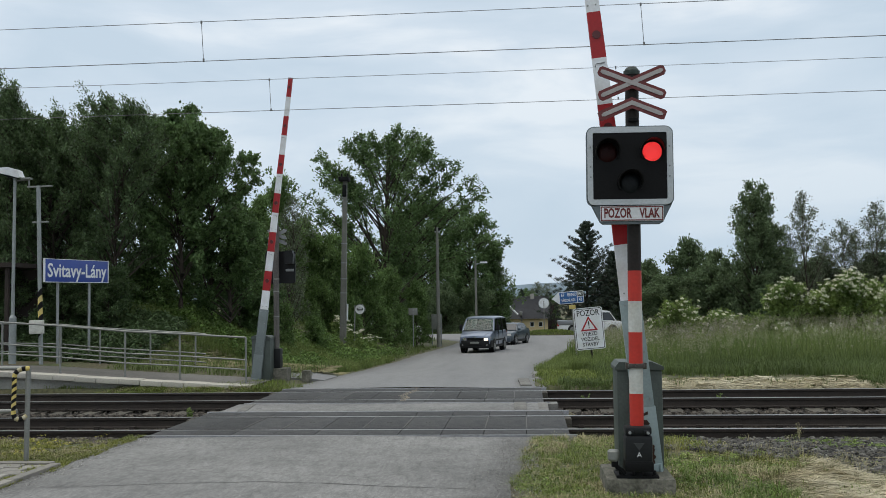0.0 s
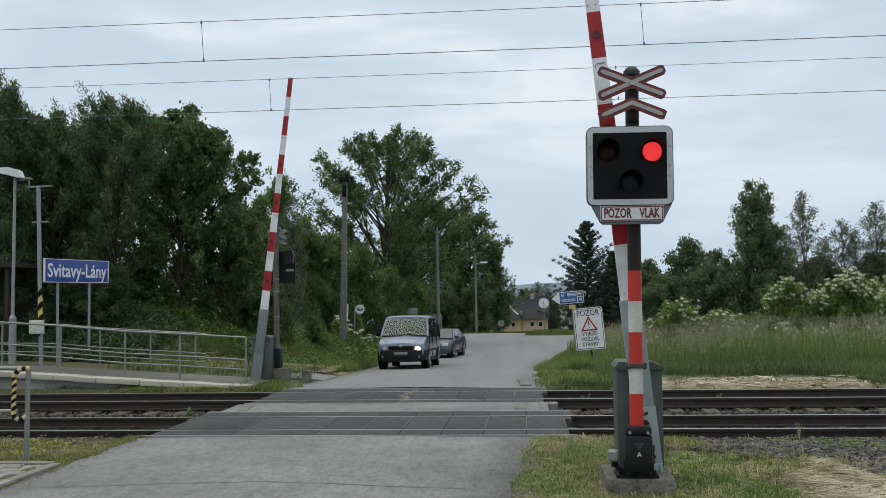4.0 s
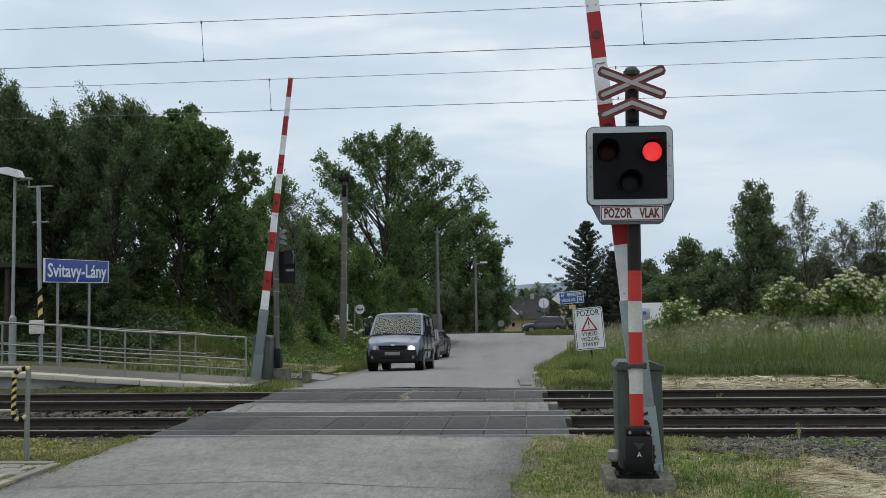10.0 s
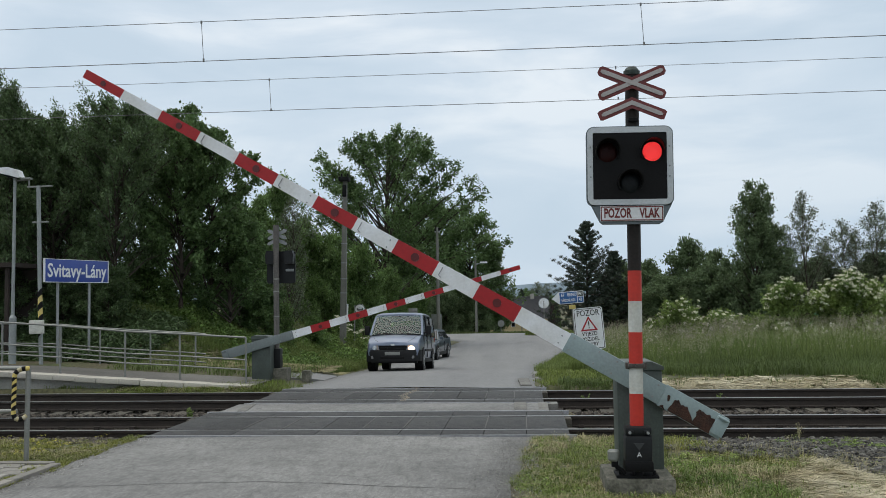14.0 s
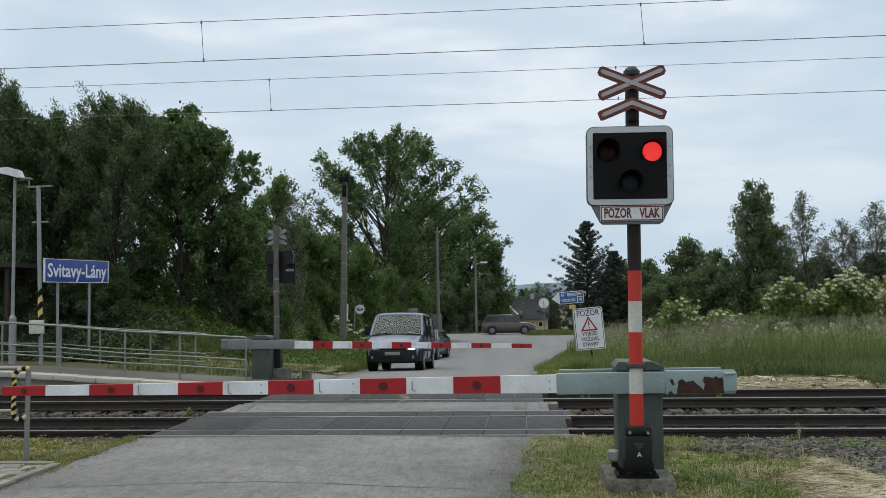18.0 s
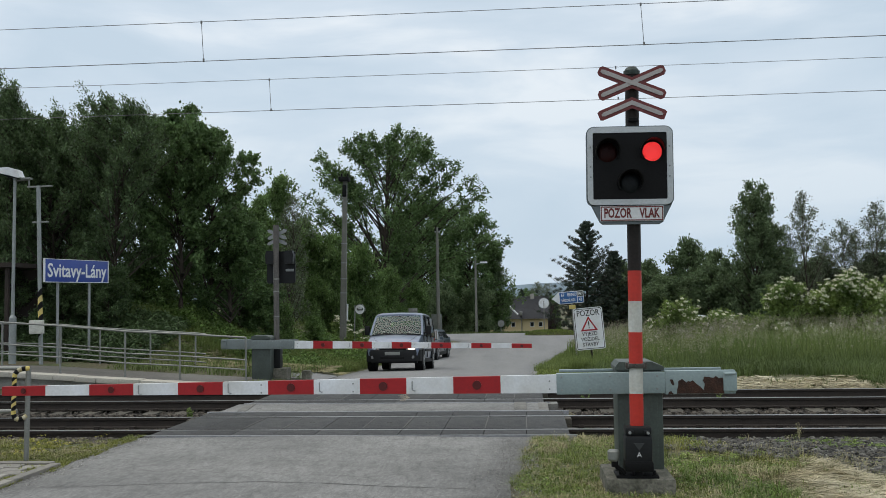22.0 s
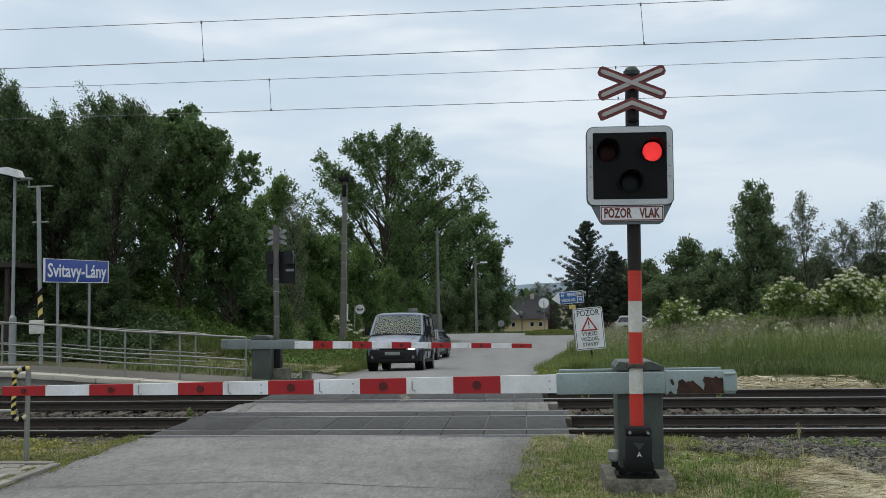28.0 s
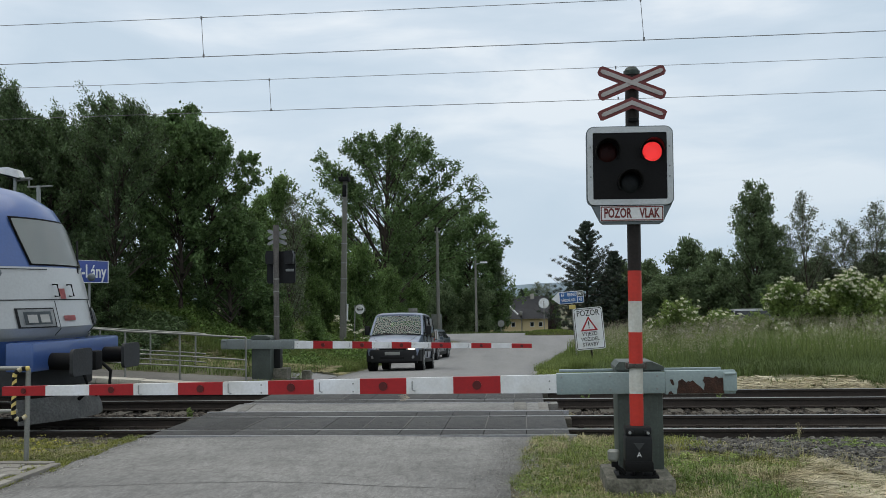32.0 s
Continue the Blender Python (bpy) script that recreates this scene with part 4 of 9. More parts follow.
def tree_data(seed, height, radius, low, mat, boughs=64, twigs=22, leaves=26, leaf=0.11, profile=dome, rise=0.55, twig=0.75, lift=0.35,
              wind=(0.0, 0.0, 0.0), trunk=0.18, aspect=0.5, inner=0.30, ends=0.15, lump=0.30, bias=0.85, flat=0.6, shoots=0):
    """Meshes of one tree: a trunk with boughs that reach an uneven crown outline, twigs on the boughs, and leaves along the twigs."""
    rng = np.random.default_rng(seed)
    off = Vector((seed * 3.7, seed * 1.3, 0))
    span = height - low
    bm = B()
    top = height * 0.93
    bend = lambda z: Vector((0.05 * height * noise.noise((z / height * 2.2 + seed, 0.3, 0)), 0.05 * height * noise.noise((0.7, z / height * 2.2 + seed, 0)), 0))
    limb(bm, [bend(z) + Vector((0, 0, z)) for z in [-0.4 + (top + 0.4) * k for k in (0, 0.12, 0.28, 0.45, 0.62, 0.8, 1.0)]], trunk, trunk * 0.10, 8)
    p0s, cs, p1s = [], [], []
    for i in range(boughs):
        h = ((i + rng.uniform(0, 1)) / boughs) ** bias
        a = i * 2.39996 + rng.normal(0, 0.35)
        d = Vector((math.cos(a), math.sin(a), 0))
        r = radius * profile(h) * (1 + lump * 1.6 * noise.noise(d * 1.7 + Vector((0, 0, h * 3.2)) + off)) * rng.uniform(inner + 0.45, 1.04)
        if i % 4 == 0:
            r *= rng.uniform(inner, 0.8)
        z1 = low + span * h * (1 + 0.10 * noise.noise(d * 2.6 + off)) - 0.2 * twig
        z0 = min(max(z1 - rise * r - 0.06 * span, low * 0.45 + 0.1), top * 0.97)
        p0 = Vector((0, 0, z0)) + bend(z0)
        p1 = d * r + Vector((0, 0, z1)) + bend(z1)
        c = p0.lerp(p1, 0.45) + Vector((0, 0, 0.16 * r)) + Vector(rng.normal(0, 0.05 * r + 0.02, 3))
        th = max(0.014, trunk * 0.36 * (1 - 0.75 * z0 / height))
        limb(bm, [p0, p0.lerp(c, 0.6), c.lerp(p1, 0.35), p1], th, 0.012, 5)
        p0s.append(p0), cs.append(c), p1s.append(p1)
    p0s, cs, p1s = (np.array(q)[:, None, :] for q in (p0s, cs, p1s))
    sv = rng.uniform(0.30, 1.0, (boughs, twigs, 1)) ** 0.75
    start = (1 - sv) ** 2 * p0s + 2 * sv * (1 - sv) * cs + sv ** 2 * p1s
    tang = 2 * (1 - sv) * (cs - p0s) + 2 * sv * (p1s - cs)
    tang /= np.linalg.norm(tang, axis=2, keepdims=True) + 1e-9
    td = tang * 0.55 + rng.normal(0, 0.55, (boughs, twigs, 3)) + np.array([0, 0, lift]) + np.array(wind)
    td /= np.linalg.norm(td, axis=2, keepdims=True) + 1e-9
    tl = twig * rng.uniform(0.45, 1.15, (boughs, twigs, 1)) * (1.15 - 0.45 * sv)
    a, d = start.reshape(-1, 3), (td * tl).reshape(-1, 3)
    if shoots:
        # long leafy shoots of the upper crown, all blown one way
        tips = p1s[:, 0][boughs * 2 // 5:]
        base = np.repeat(tips[rng.integers(0, len(tips), shoots)] + rng.normal(0, 0.18, (shoots, 3)), 2, 0)
        way = np.array(wind) * 1.9 + np.array([0, 0, 0.45]) + np.repeat(rng.normal(0, 0.22, (shoots, 3)), 2, 0)
        way *= np.repeat(rng.uniform(0.55, 1.05, (shoots, 1)), 2, 0) / np.linalg.norm(way, axis=1, keepdims=True)
        a, d = np.concatenate((a, base)), np.concatenate((d, way))
    for i in rng.choice(len(a), min(len(a), 420), replace=False):
        limb(bm, [a[i], a[i] + d[i] * 0.9], 0.012, 0.004, 3)
    n = len(a) * leaves
    u = ends + (1.05 - ends) * rng.uniform(0, 1, (len(a), leaves, 1))
    sag = np.array([0, 0, -0.10]) * (u ** 2) * np.linalg.norm(d, axis=1)[:, None, None]
    p = (a[:, None] + d[:, None] * u + sag + rng.normal(0, 1, (len(a), leaves, 3)) * (leaf * 0.55 + 0.07 * twig * (1.2 - u))).reshape(-1, 3)
    ax = np.repeat(d / (np.linalg.norm(d, axis=1, keepdims=True) + 1e-9), leaves, 0) * 0.9 + rng.normal(0, 0.55, (n, 3))
    ax /= np.linalg.norm(ax, axis=1, keepdims=True)
    nor = rng.normal(0, 0.6, (n, 3)) + np.array([0, 0, flat])
    b = np.cross(nor, ax)
    b /= np.linalg.norm(b, axis=1, keepdims=True) + 1e-9
    nor = np.cross(ax, b)
    s = leaf * rng.uniform(0.6, 1.35, (n, 1))
    v = np.stack((p - ax * s * 0.5, p + b * s * aspect * 0.5 + nor * s * 0.10, p + ax * s * 0.5 - nor * s * 0.08, p - b * s * aspect * 0.5 + nor * s * 0.10), 1).reshape(-1, 3)
    return mesh_of("trunk", bm, M_BARK), np_mesh("crown", v, np.arange(4 * n).reshape(-1, 4), mat)


def plant_tree(data, x, y, label, category="tree", turn=0.0, size=1.0, z=None, group="", name="tree", tall=None):
    t = thing(name, label, category, Matrix.LocRotScale((x, y, ground_z(x, y) - 0.03 if z is None else z), Euler((0, 0, radians(turn))), (size, size, size if tall is None else tall)), group)
    part("trunk", data[0], None, t, "dark rough bark")
    part("crown", data[1], None, t)
    return t


BLOWN = (-0.45, 0.0, 0.25)
OAK_A = tree_data(3, 7.6, 3.0, 1.3, M_LEAF[0], 62, 20, 24, 0.125, wind=BLOWN, trunk=0.20, bias=0.62, lump=0.4, shoots=80)
OAK_B = tree_data(8, 7.05, 2.8, 0.8, M_LEAF[0], 62, 20, 24, 0.125, wind=BLOWN, trunk=0.18, bias=0.7, lump=0.4, shoots=80)
OAK_C = tree_data(15, 7.95, 2.6, 1.2, M_LEAF[0], 60, 20, 24, 0.12, wind=(-0.6, 0.0, 0.35), trunk=0.17, bias=0.6, twig=0.85, lump=0.4, shoots=80)
SHRUB_D = tree_data(53, 3.4, 1.9, 0.0, M_LEAF[0], 40, 15, 22, 0.13, profile=skirt, trunk=0.06, twig=0.6)
POPLAR = tree_data(21, 8.3, 1.9, 0.9, M_LEAF[0], 56, 18, 24, 0.12, profile=spire, wind=(-0.5, 0.0, 0.5), trunk=0.14, bias=0.75, lump=0.4, shoots=80)
MAPLE = tree_data(27, 8.2, 2.5, 2.3, M_LEAF[2], 58, 17, 26, 0.14, trunk=0.16, aspect=0.8, twig=0.6, lump=0.55, ends=0.35, bias=0.75)
ASH = tree_data(36, 12.6, 5.2, 2.6, M_LEAF[2], 84, 15, 34, 0.19, profile=dome, rise=0.95, trunk=0.24, twig=0.72, ends=0.3, lift=0.3, lump=0.42, inner=0.5, bias=0.62, aspect=0.42)
LIME = tree_data(41, 12.6, 4.6, 0.8, M_LEAF[2], 76, 15, 22, 0.28, trunk=0.3, twig=1.1, lift=-0.05, ends=0.3, lump=0.35)
SHRUB = tree_data(51, 4.6, 2.0, 0.1, M_LEAF[1], 46, 16, 22, 0.15, profile=skirt, trunk=0.07, twig=0.75, lift=0.5)
SHRUB_B = tree_data(57, 3.0, 1.7, 0.0, M_LEAF[1], 34, 14, 20, 0.14, profile=skirt, trunk=0.05, twig=0.6)
YOUNG_D = tree_data(63, 7.0, 1.5, 0.4, M_LEAF[2], 48, 17, 24, 0.13, profile=spire, trunk=0.1, twig=0.6, aspect=0.7, ends=0.3, lump=0.5)
YOUNG = tree_data(61, 6.6, 1.7, 0.6, M_LEAF[1], 46, 16, 22, 0.15, profile=spire, trunk=0.1, twig=0.8, lift=0.6, lump=0.4)
BIRCH = tree_data(71, 11.5, 2.2, 1.5, M_LEAF[3], 50, 12, 11, 0.17, profile=column, trunk=0.13, rise=1.3, twig=0.95, lift=-0.35, lump=0.5)
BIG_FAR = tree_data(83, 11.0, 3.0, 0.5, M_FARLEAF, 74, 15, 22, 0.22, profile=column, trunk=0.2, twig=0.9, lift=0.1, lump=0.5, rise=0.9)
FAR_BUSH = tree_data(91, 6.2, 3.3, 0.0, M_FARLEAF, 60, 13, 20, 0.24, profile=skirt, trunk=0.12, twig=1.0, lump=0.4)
WOOD = "trees of the wood behind the platform"


def plant_row(label, group, rows, near=1.0):
    """near: draws the row that much closer, its trees smaller by the same measure."""
    shrub = "shrub" in label
    for d, x, y, turn, wide, tall in rows:
        x, y, wide, tall = x * near, y * near, wide * near, tall * near
        plant_tree(d, x, y, label, "shrub" if shrub else "tree", turn=turn, size=wide, tall=tall, group=group, name="shrub" if shrub else "tree")


plant_row("dense dark green broadleaf tree on the bank behind the platform", WOOD, (
    (OAK_B, -18.14, 28.8, 20, 0.748, 0.91),
    (POPLAR, -16.22, 28.2, -15, 0.687, 0.881),
    (OAK_A, -15.26, 29.0, 10, 0.699, 0.845),
    (OAK_C, -12.84, 28.6, -20, 0.669, 0.858),
    (OAK_B, -14.5, 29.8, -30, 0.70, 0.90),
    (MAPLE, -11.75, 30.9, 109, 0.71, 0.885),
    (MAPLE, -10.95, 31.6, 230, 0.70, 0.87),
    (MAPLE, -10.3, 32.0, 75, 0.60, 0.55),
    (YOUNG_D, -10.9, 34.6, 310, 0.76, 0.68),
    (YOUNG_D, -10.5, 35.5, 130, 0.80, 0.64),
    (OAK_C, -14.4, 34.5, 25, 0.72, 0.98),
), 0.93)
plant_row("tall broadleaf tree deeper in the wood", WOOD, (
    (OAK_A, -20.9, 37, 17, 0.85, 1.09),
    (OAK_B, -19.2, 38, 84, 0.90, 1.10),
    (OAK_A, -26.5, 46, 285, 1.30, 1.20),
    (OAK_B, -25.2, 40, 59, 0.90, 1.12),
))
plant_row("leafy dark shrub at the foot of the wood", "undergrowth of the wood", (
    (SHRUB_D, -19.2, 30.6, 40, 0.80, 0.72),
    (SHRUB_D, -17.2, 31.2, 140, 0.80, 0.74),
    (SHRUB_D, -15.3, 31.0, 230, 0.76, 0.70),
    (SHRUB_D, -13.4, 31.4, 310, 0.72, 0.62),
    (SHRUB_B, -11.6, 31.2, 190, 0.76, 0.72),
    (SHRUB_D, -17.4, 25.7, 40, 0.60, 0.56),
    (SHRUB_D, -15.9, 25.4, 140, 0.60, 0.54),
    (SHRUB_D, -14.5, 25.5, 230, 0.58, 0.54),
    (SHRUB_D, -13.1, 25.6, 310, 0.58, 0.50),
    (SHRUB_D, -11.9, 25.9, 190, 0.56, 0.46),
    (SHRUB_D, -16.59, 27.6, 126, 0.660, 0.586),
    (SHRUB_D, -15.10, 27.4, 193, 0.524, 0.444),
    (SHRUB_D, -14.24, 28, 260, 0.625, 0.534),
    (SHRUB_D, -12.77, 27.8, 327, 0.550, 0.392),
    (SHRUB_B, -11.73, 28.2, 34, 0.62, 0.50),
    (SHRUB_B, -10.9, 33.4, 80, 0.66, 0.70),
    (SHRUB_B, -9.3, 34.4, 200, 0.5, 0.55),
    (SHRUB_B, -8.7, 38.2, 300, 0.46, 0.50),
))
plant_row("bright green bushy tree on the verge", "verge trees", (
    (YOUNG, -11.49, 43, 252, 0.800, 1.026),
    (YOUNG, -11.68, 40, 319, 0.647, 0.830),
    (SHRUB, -11.59, 48, 26, 0.895, 1.148),
    (SHRUB, -10.20, 48.5, 93, 0.834, 1.070),
    (YOUNG, -13.06, 52, 160, 1.112, 0.722),
    (SHRUB, -8.99, 51, 227, 0.865, 1.109),
    (SHRUB, -8.00, 55, 294, 0.765, 0.981),
    (SHRUB_B, -10.64, 47, 1, 0.671, 0.861),
    (SHRUB_B, -9.28, 47.5, 68, 0.677, 0.789),
    (SHRUB, -7.08, 60, 135, 0.704, 0.903),
))
plant_row("slender young tree with thin pale leaves", "verge trees", (
    (BIRCH, -9.75, 38.5, 140, 0.44, 0.52),
))
plant_row("tall open-crowned ash tree beside the road", "", (
    (ASH, -9.35, 64, 105, 1.26, 1.13),
))
plant_row("large dark lime tree across the junction", "limes across the junction", (
    (LIME, -5.57, 97, 269, 0.971, 1.040),
    (LIME, -9.73, 99, 336, 0.939, 1.155),
    (BIG_FAR, -3.3, 98, 43, 0.663, 0.850),
    (LIME, -13.74, 99, 110, 0.913, 0.922),
))
plant_row("dark leafy tree along the main road", "trees along the main road", (
    (FAR_BUSH, -4.85, 93, 177, 0.786, 0.822),
    (FAR_BUSH, -7.77, 92, 244, 0.676, 0.777),
    (FAR_BUSH, -10.18, 91, 311, 0.802, 0.820),
    (FAR_BUSH, -13.39, 92, 18, 1.014, 1.019),
    (FAR_BUSH, -18.72, 93, 85, 1.366, 1.136),
))
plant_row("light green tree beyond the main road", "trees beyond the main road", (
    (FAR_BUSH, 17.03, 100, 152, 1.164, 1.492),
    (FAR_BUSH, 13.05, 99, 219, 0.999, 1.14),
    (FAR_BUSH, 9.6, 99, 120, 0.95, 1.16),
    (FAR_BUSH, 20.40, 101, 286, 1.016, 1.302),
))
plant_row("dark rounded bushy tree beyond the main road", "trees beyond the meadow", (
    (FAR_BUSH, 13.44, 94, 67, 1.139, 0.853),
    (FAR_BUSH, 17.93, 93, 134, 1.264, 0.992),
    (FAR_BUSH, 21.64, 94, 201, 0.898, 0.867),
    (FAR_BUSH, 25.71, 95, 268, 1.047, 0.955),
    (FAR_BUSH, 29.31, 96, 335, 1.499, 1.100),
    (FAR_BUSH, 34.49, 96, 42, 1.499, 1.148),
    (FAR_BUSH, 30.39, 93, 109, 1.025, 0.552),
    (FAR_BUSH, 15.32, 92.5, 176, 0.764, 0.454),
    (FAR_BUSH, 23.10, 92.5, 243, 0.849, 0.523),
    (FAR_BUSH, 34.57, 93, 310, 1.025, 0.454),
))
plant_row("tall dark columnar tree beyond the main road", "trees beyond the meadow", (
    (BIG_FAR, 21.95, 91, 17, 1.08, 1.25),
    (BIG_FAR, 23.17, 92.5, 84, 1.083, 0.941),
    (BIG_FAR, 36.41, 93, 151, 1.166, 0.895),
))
plant_row("slender birch with thin grey-green leaves", "birches beyond the meadow", (
    (BIRCH, 26.85, 92, 218, 1.009, 1.158),
    (BIRCH, 25.61, 93, 285, 0.752, 0.805),
    (BIRCH, 30.55, 93, 352, 0.966, 0.924),
    (BIRCH, 33.33, 92.5, 59, 1.121, 1.056),
    (BIRCH, 29.05, 94, 126, 0.868, 0.783),
    (BIRCH, 32.28, 94, 193, 0.814, 0.849),
))


# conifer: whorls of drooping boughs
def conifer_data(seed, height, radius):
    rng = np.random.default_rng(seed)
    bm = B()
    limb(bm, [(0, 0, -0.3), (0.02, 0, height * 0.5), (0, 0, height)], 0.22, 0.02, 8)
    cs, sp = [], []
    z = 0.3
    while z < height * 0.985:
        k = z / height
        r = radius * (1 - k) ** 0.86 * min(1.0, 0.62 + 1.1 * k) * rng.uniform(0.78, 1.12) + 0.10
        for a in np.arange(0, 6.28, 6.28 / max(5, int(9 * (1 - k) + 4))) + rng.uniform(0, 6):
            rr = r * rng.uniform(0.35, 1.32)
            tip = (math.cos(a) * rr, math.sin(a) * rr, z + 0.30 * rr)
            limb(bm, [(0, 0, z), (tip[0] * 0.6, tip[1] * 0.6, z - 0.02), tip], 0.035, 0.008, 4)
            for s in np.arange(0.25, 1.02, 0.16):
                cs.append((tip[0] * s, tip[1] * s, z + 0.30 * rr * s * s))
                sp.append((0.27, 0.27, 0.20) if k < 0.8 else (0.17, 0.17, 0.20))
        z += 0.55 * (1 - 0.4 * k)
    v, f = leaf_cloud(rng, cs, sp, 60, 0.22, 0.1, 0.24)
    return mesh_of("trunk", bm, M_BARK), np_mesh("crown", v, f, M_NEEDLE)


plant_tree(conifer_data(5, 11.6, 6.9), 6.35, 97, "dark green pine tree beside the main road", name="pine_tree", z=-1.9)
LOW_PINE = conifer_data(9, 8.4, 5.0)
plant_tree(LOW_PINE, 9.3, 98.5, "lower dark pine tree beside the tall one", name="pine_tree", z=-1.9, turn=50)
plant_tree(tree_data(97, 4.6, 1.9, 0.2, M_COPPER_LEAF, 40, 12, 20, 0.22, trunk=0.1), 2.3, 136, "dark copper beech tree behind the house", name="copper_beech")

# elder bushes with flat cream flower heads
def elder(seed, x, y, rx, height, boughs, flowers, label):
    rng = np.random.default_rng(seed)
    data = tree_data(seed, height, rx, 0.0, M_ELDER, boughs, 15, 20, 0.13, profile=skirt, trunk=0.05, twig=0.55, lift=0.5, lump=0.35)
    t = plant_tree(data, x, y, label, "shrub", name="elder_bush")
    # flat flower heads that face up and outwards, each a disc of small florets
    co = np.empty(len(data[1].vertices) * 3, np.float32)
    data[1].vertices.foreach_get("co", co)
    co = co.reshape(-1, 4, 3).mean(1)
    out = np.linalg.norm((co - np.array([0, 0, height * 0.35])) / np.array([rx, rx, height * 0.65]), axis=1)
    near = co[(out > np.percentile(out, 58)) & (co[:, 1] < 0.15 * rx)]
    cs = []
    for q in near[rng.permutation(len(near))]:
        if all(np.sum((q - r) ** 2) > 0.20 ** 2 for r in cs):
            cs.append(q)
            if len(cs) == flowers:
                break
    cs, flowers = np.array(cs), len(cs)
    nor = cs / np.array([rx, rx, height]) * 0.8 + np.array([0, -0.55, 0.45]) + rng.normal(0, 0.15, (flowers, 3))
    nor /= np.linalg.norm(nor, axis=1, keepdims=True)
    a = np.cross(nor, rng.normal(0, 1, (flowers, 3)))
    a /= np.linalg.norm(a, axis=1, keepdims=True)
    b = np.cross(nor, a)
    per = 44
    size = np.repeat(rng.uniform(0.07, 0.135, flowers), per)
    ang, rad = rng.uniform(0, 6.28, flowers * per), np.sqrt(rng.uniform(0, 1, flowers * per))
    rp = lambda q: np.repeat(q, per, 0)
    p = rp(cs + nor * 0.08) + rp(a) * (np.cos(ang) * rad * size)[:, None] + rp(b) * (np.sin(ang) * rad * size)[:, None] + rp(nor) * ((1 - rad ** 2) * 0.02 + rng.normal(0, 0.006, flowers * per))[:, None]
    v, f = leaf_cloud(rng, p, np.full((len(p), 3), 0.006), 1, 0.045, 0.6, 0.9)
    tagged(part("blossom", np_mesh("blossom", v, f, M_FLOWER), None, t, "flat cream flower heads"), kind="stuff")
    return t


elder(101, 6.9, 43, 1.75, 2.05, 40, 80, "elder bush in cream flower at the meadow edge")
elder(102, 8.9, 43.6, 1.5, 1.45, 30, 55, "elder bush in cream flower at the meadow edge")
elder(106, 10.3, 43.3, 1.15, 1.2, 24, 14, "low elder bush at the meadow edge")
elder(103, 11.7, 43, 2.2, 2.75, 50, 165, "large elder bush covered in cream flower heads")
elder(104, 14.4, 43.2, 2.5, 3.05, 58, 250, "large elder bush covered in cream flower heads")
elder(105, 17.2, 43.4, 2.6, 3.25, 58, 250, "large elder bush covered in cream flower heads")


# ---------------------------------------------------------------- grass
def blades(name, pts, height, width, mat, label, seed=1, bend=0.35, kind="grass"):
    """Single bent blades at the points (x, y, z)."""
    rng = np.random.default_rng(seed)
    p = np.asarray(pts, float)
    n = len(p)
    h = height * rng.uniform(0.45, 1.15, (n, 1))
    a = rng.uniform(0, 6.28, n)
    d = np.stack((np.cos(a), np.sin(a), 0 * a), 1)
    s = np.stack((-np.sin(a), np.cos(a), 0 * a), 1) * width * rng.uniform(0.6, 1.3, (n, 1))
    up = np.array([[0, 0, 1.0]])
    b = bend * rng.uniform(0.1, 1.3, (n, 1))
    mid = p + up * h * np.maximum(0.25, 0.55 - 0.06 * b) + d * h * b * 0.3
    tip = p + up * h * np.maximum(0.22, 1 - 0.25 * b) + d * h * b
    v = np.stack((p - s / 2, p + s / 2, mid + s * 0.35, mid - s * 0.35, tip), 1).reshape(-1, 3)
    k = 5 * np.arange(n)[:, None]
    f = np.concatenate((k + np.array([[0, 1, 2]]), k + np.array([[0, 2, 3]]), k + np.array([[3, 2, 4]])), 0)
    return tagged(new(name, np_mesh(name, v, f, mat)), label, kind, kind="stuff")


def tufts(name, pts, per, height, width, mat, label, seed=1, spread=0.05, lean=0.9, kind="grass"):
    """Tufts of blades that splay out from each point (x, y, z)."""
    rng = np.random.default_rng(seed)
    c = np.repeat(np.asarray(pts, float), per, 0)
    n = len(c)
    big = np.repeat(rng.uniform(0.5, 1.35, (len(pts), 1)), per, 0)
    a = rng.uniform(0, 6.28, n)
    d = np.stack((np.cos(a), np.sin(a), 0 * a), 1)
    p = c + d * spread * rng.uniform(0, 1, (n, 1)) * big
    h = height * big * rng.uniform(0.5, 1.1, (n, 1))
    a2 = a + rng.normal(0, 0.7, n)
    d = np.stack((np.cos(a2), np.sin(a2), 0 * a2), 1)
    s = np.stack((-np.sin(a2), np.cos(a2), 0 * a2), 1) * width * rng.uniform(0.6, 1.3, (n, 1))
    b = lean * rng.uniform(0.1, 1.2, (n, 1))
    up = np.array([[0, 0, 1.0]])
    mid = p + up * h * 0.6 + d * h * b * 0.3
    tip = p + up * h * np.maximum(0.3, 1 - 0.45 * b) + d * h * b
    v = np.stack((p - s / 2, p + s / 2, mid + s * 0.38, mid - s * 0.38, tip), 1).reshape(-1, 3)
    k = 5 * np.arange(n)[:, None]
    f = np.concatenate((k + np.array([[0, 1, 2]]), k + np.array([[0, 2, 3]]), k + np.array([[3, 2, 4]])), 0)
    return tagged(new(name, np_mesh(name, v, f, mat)), label, kind, kind="stuff")


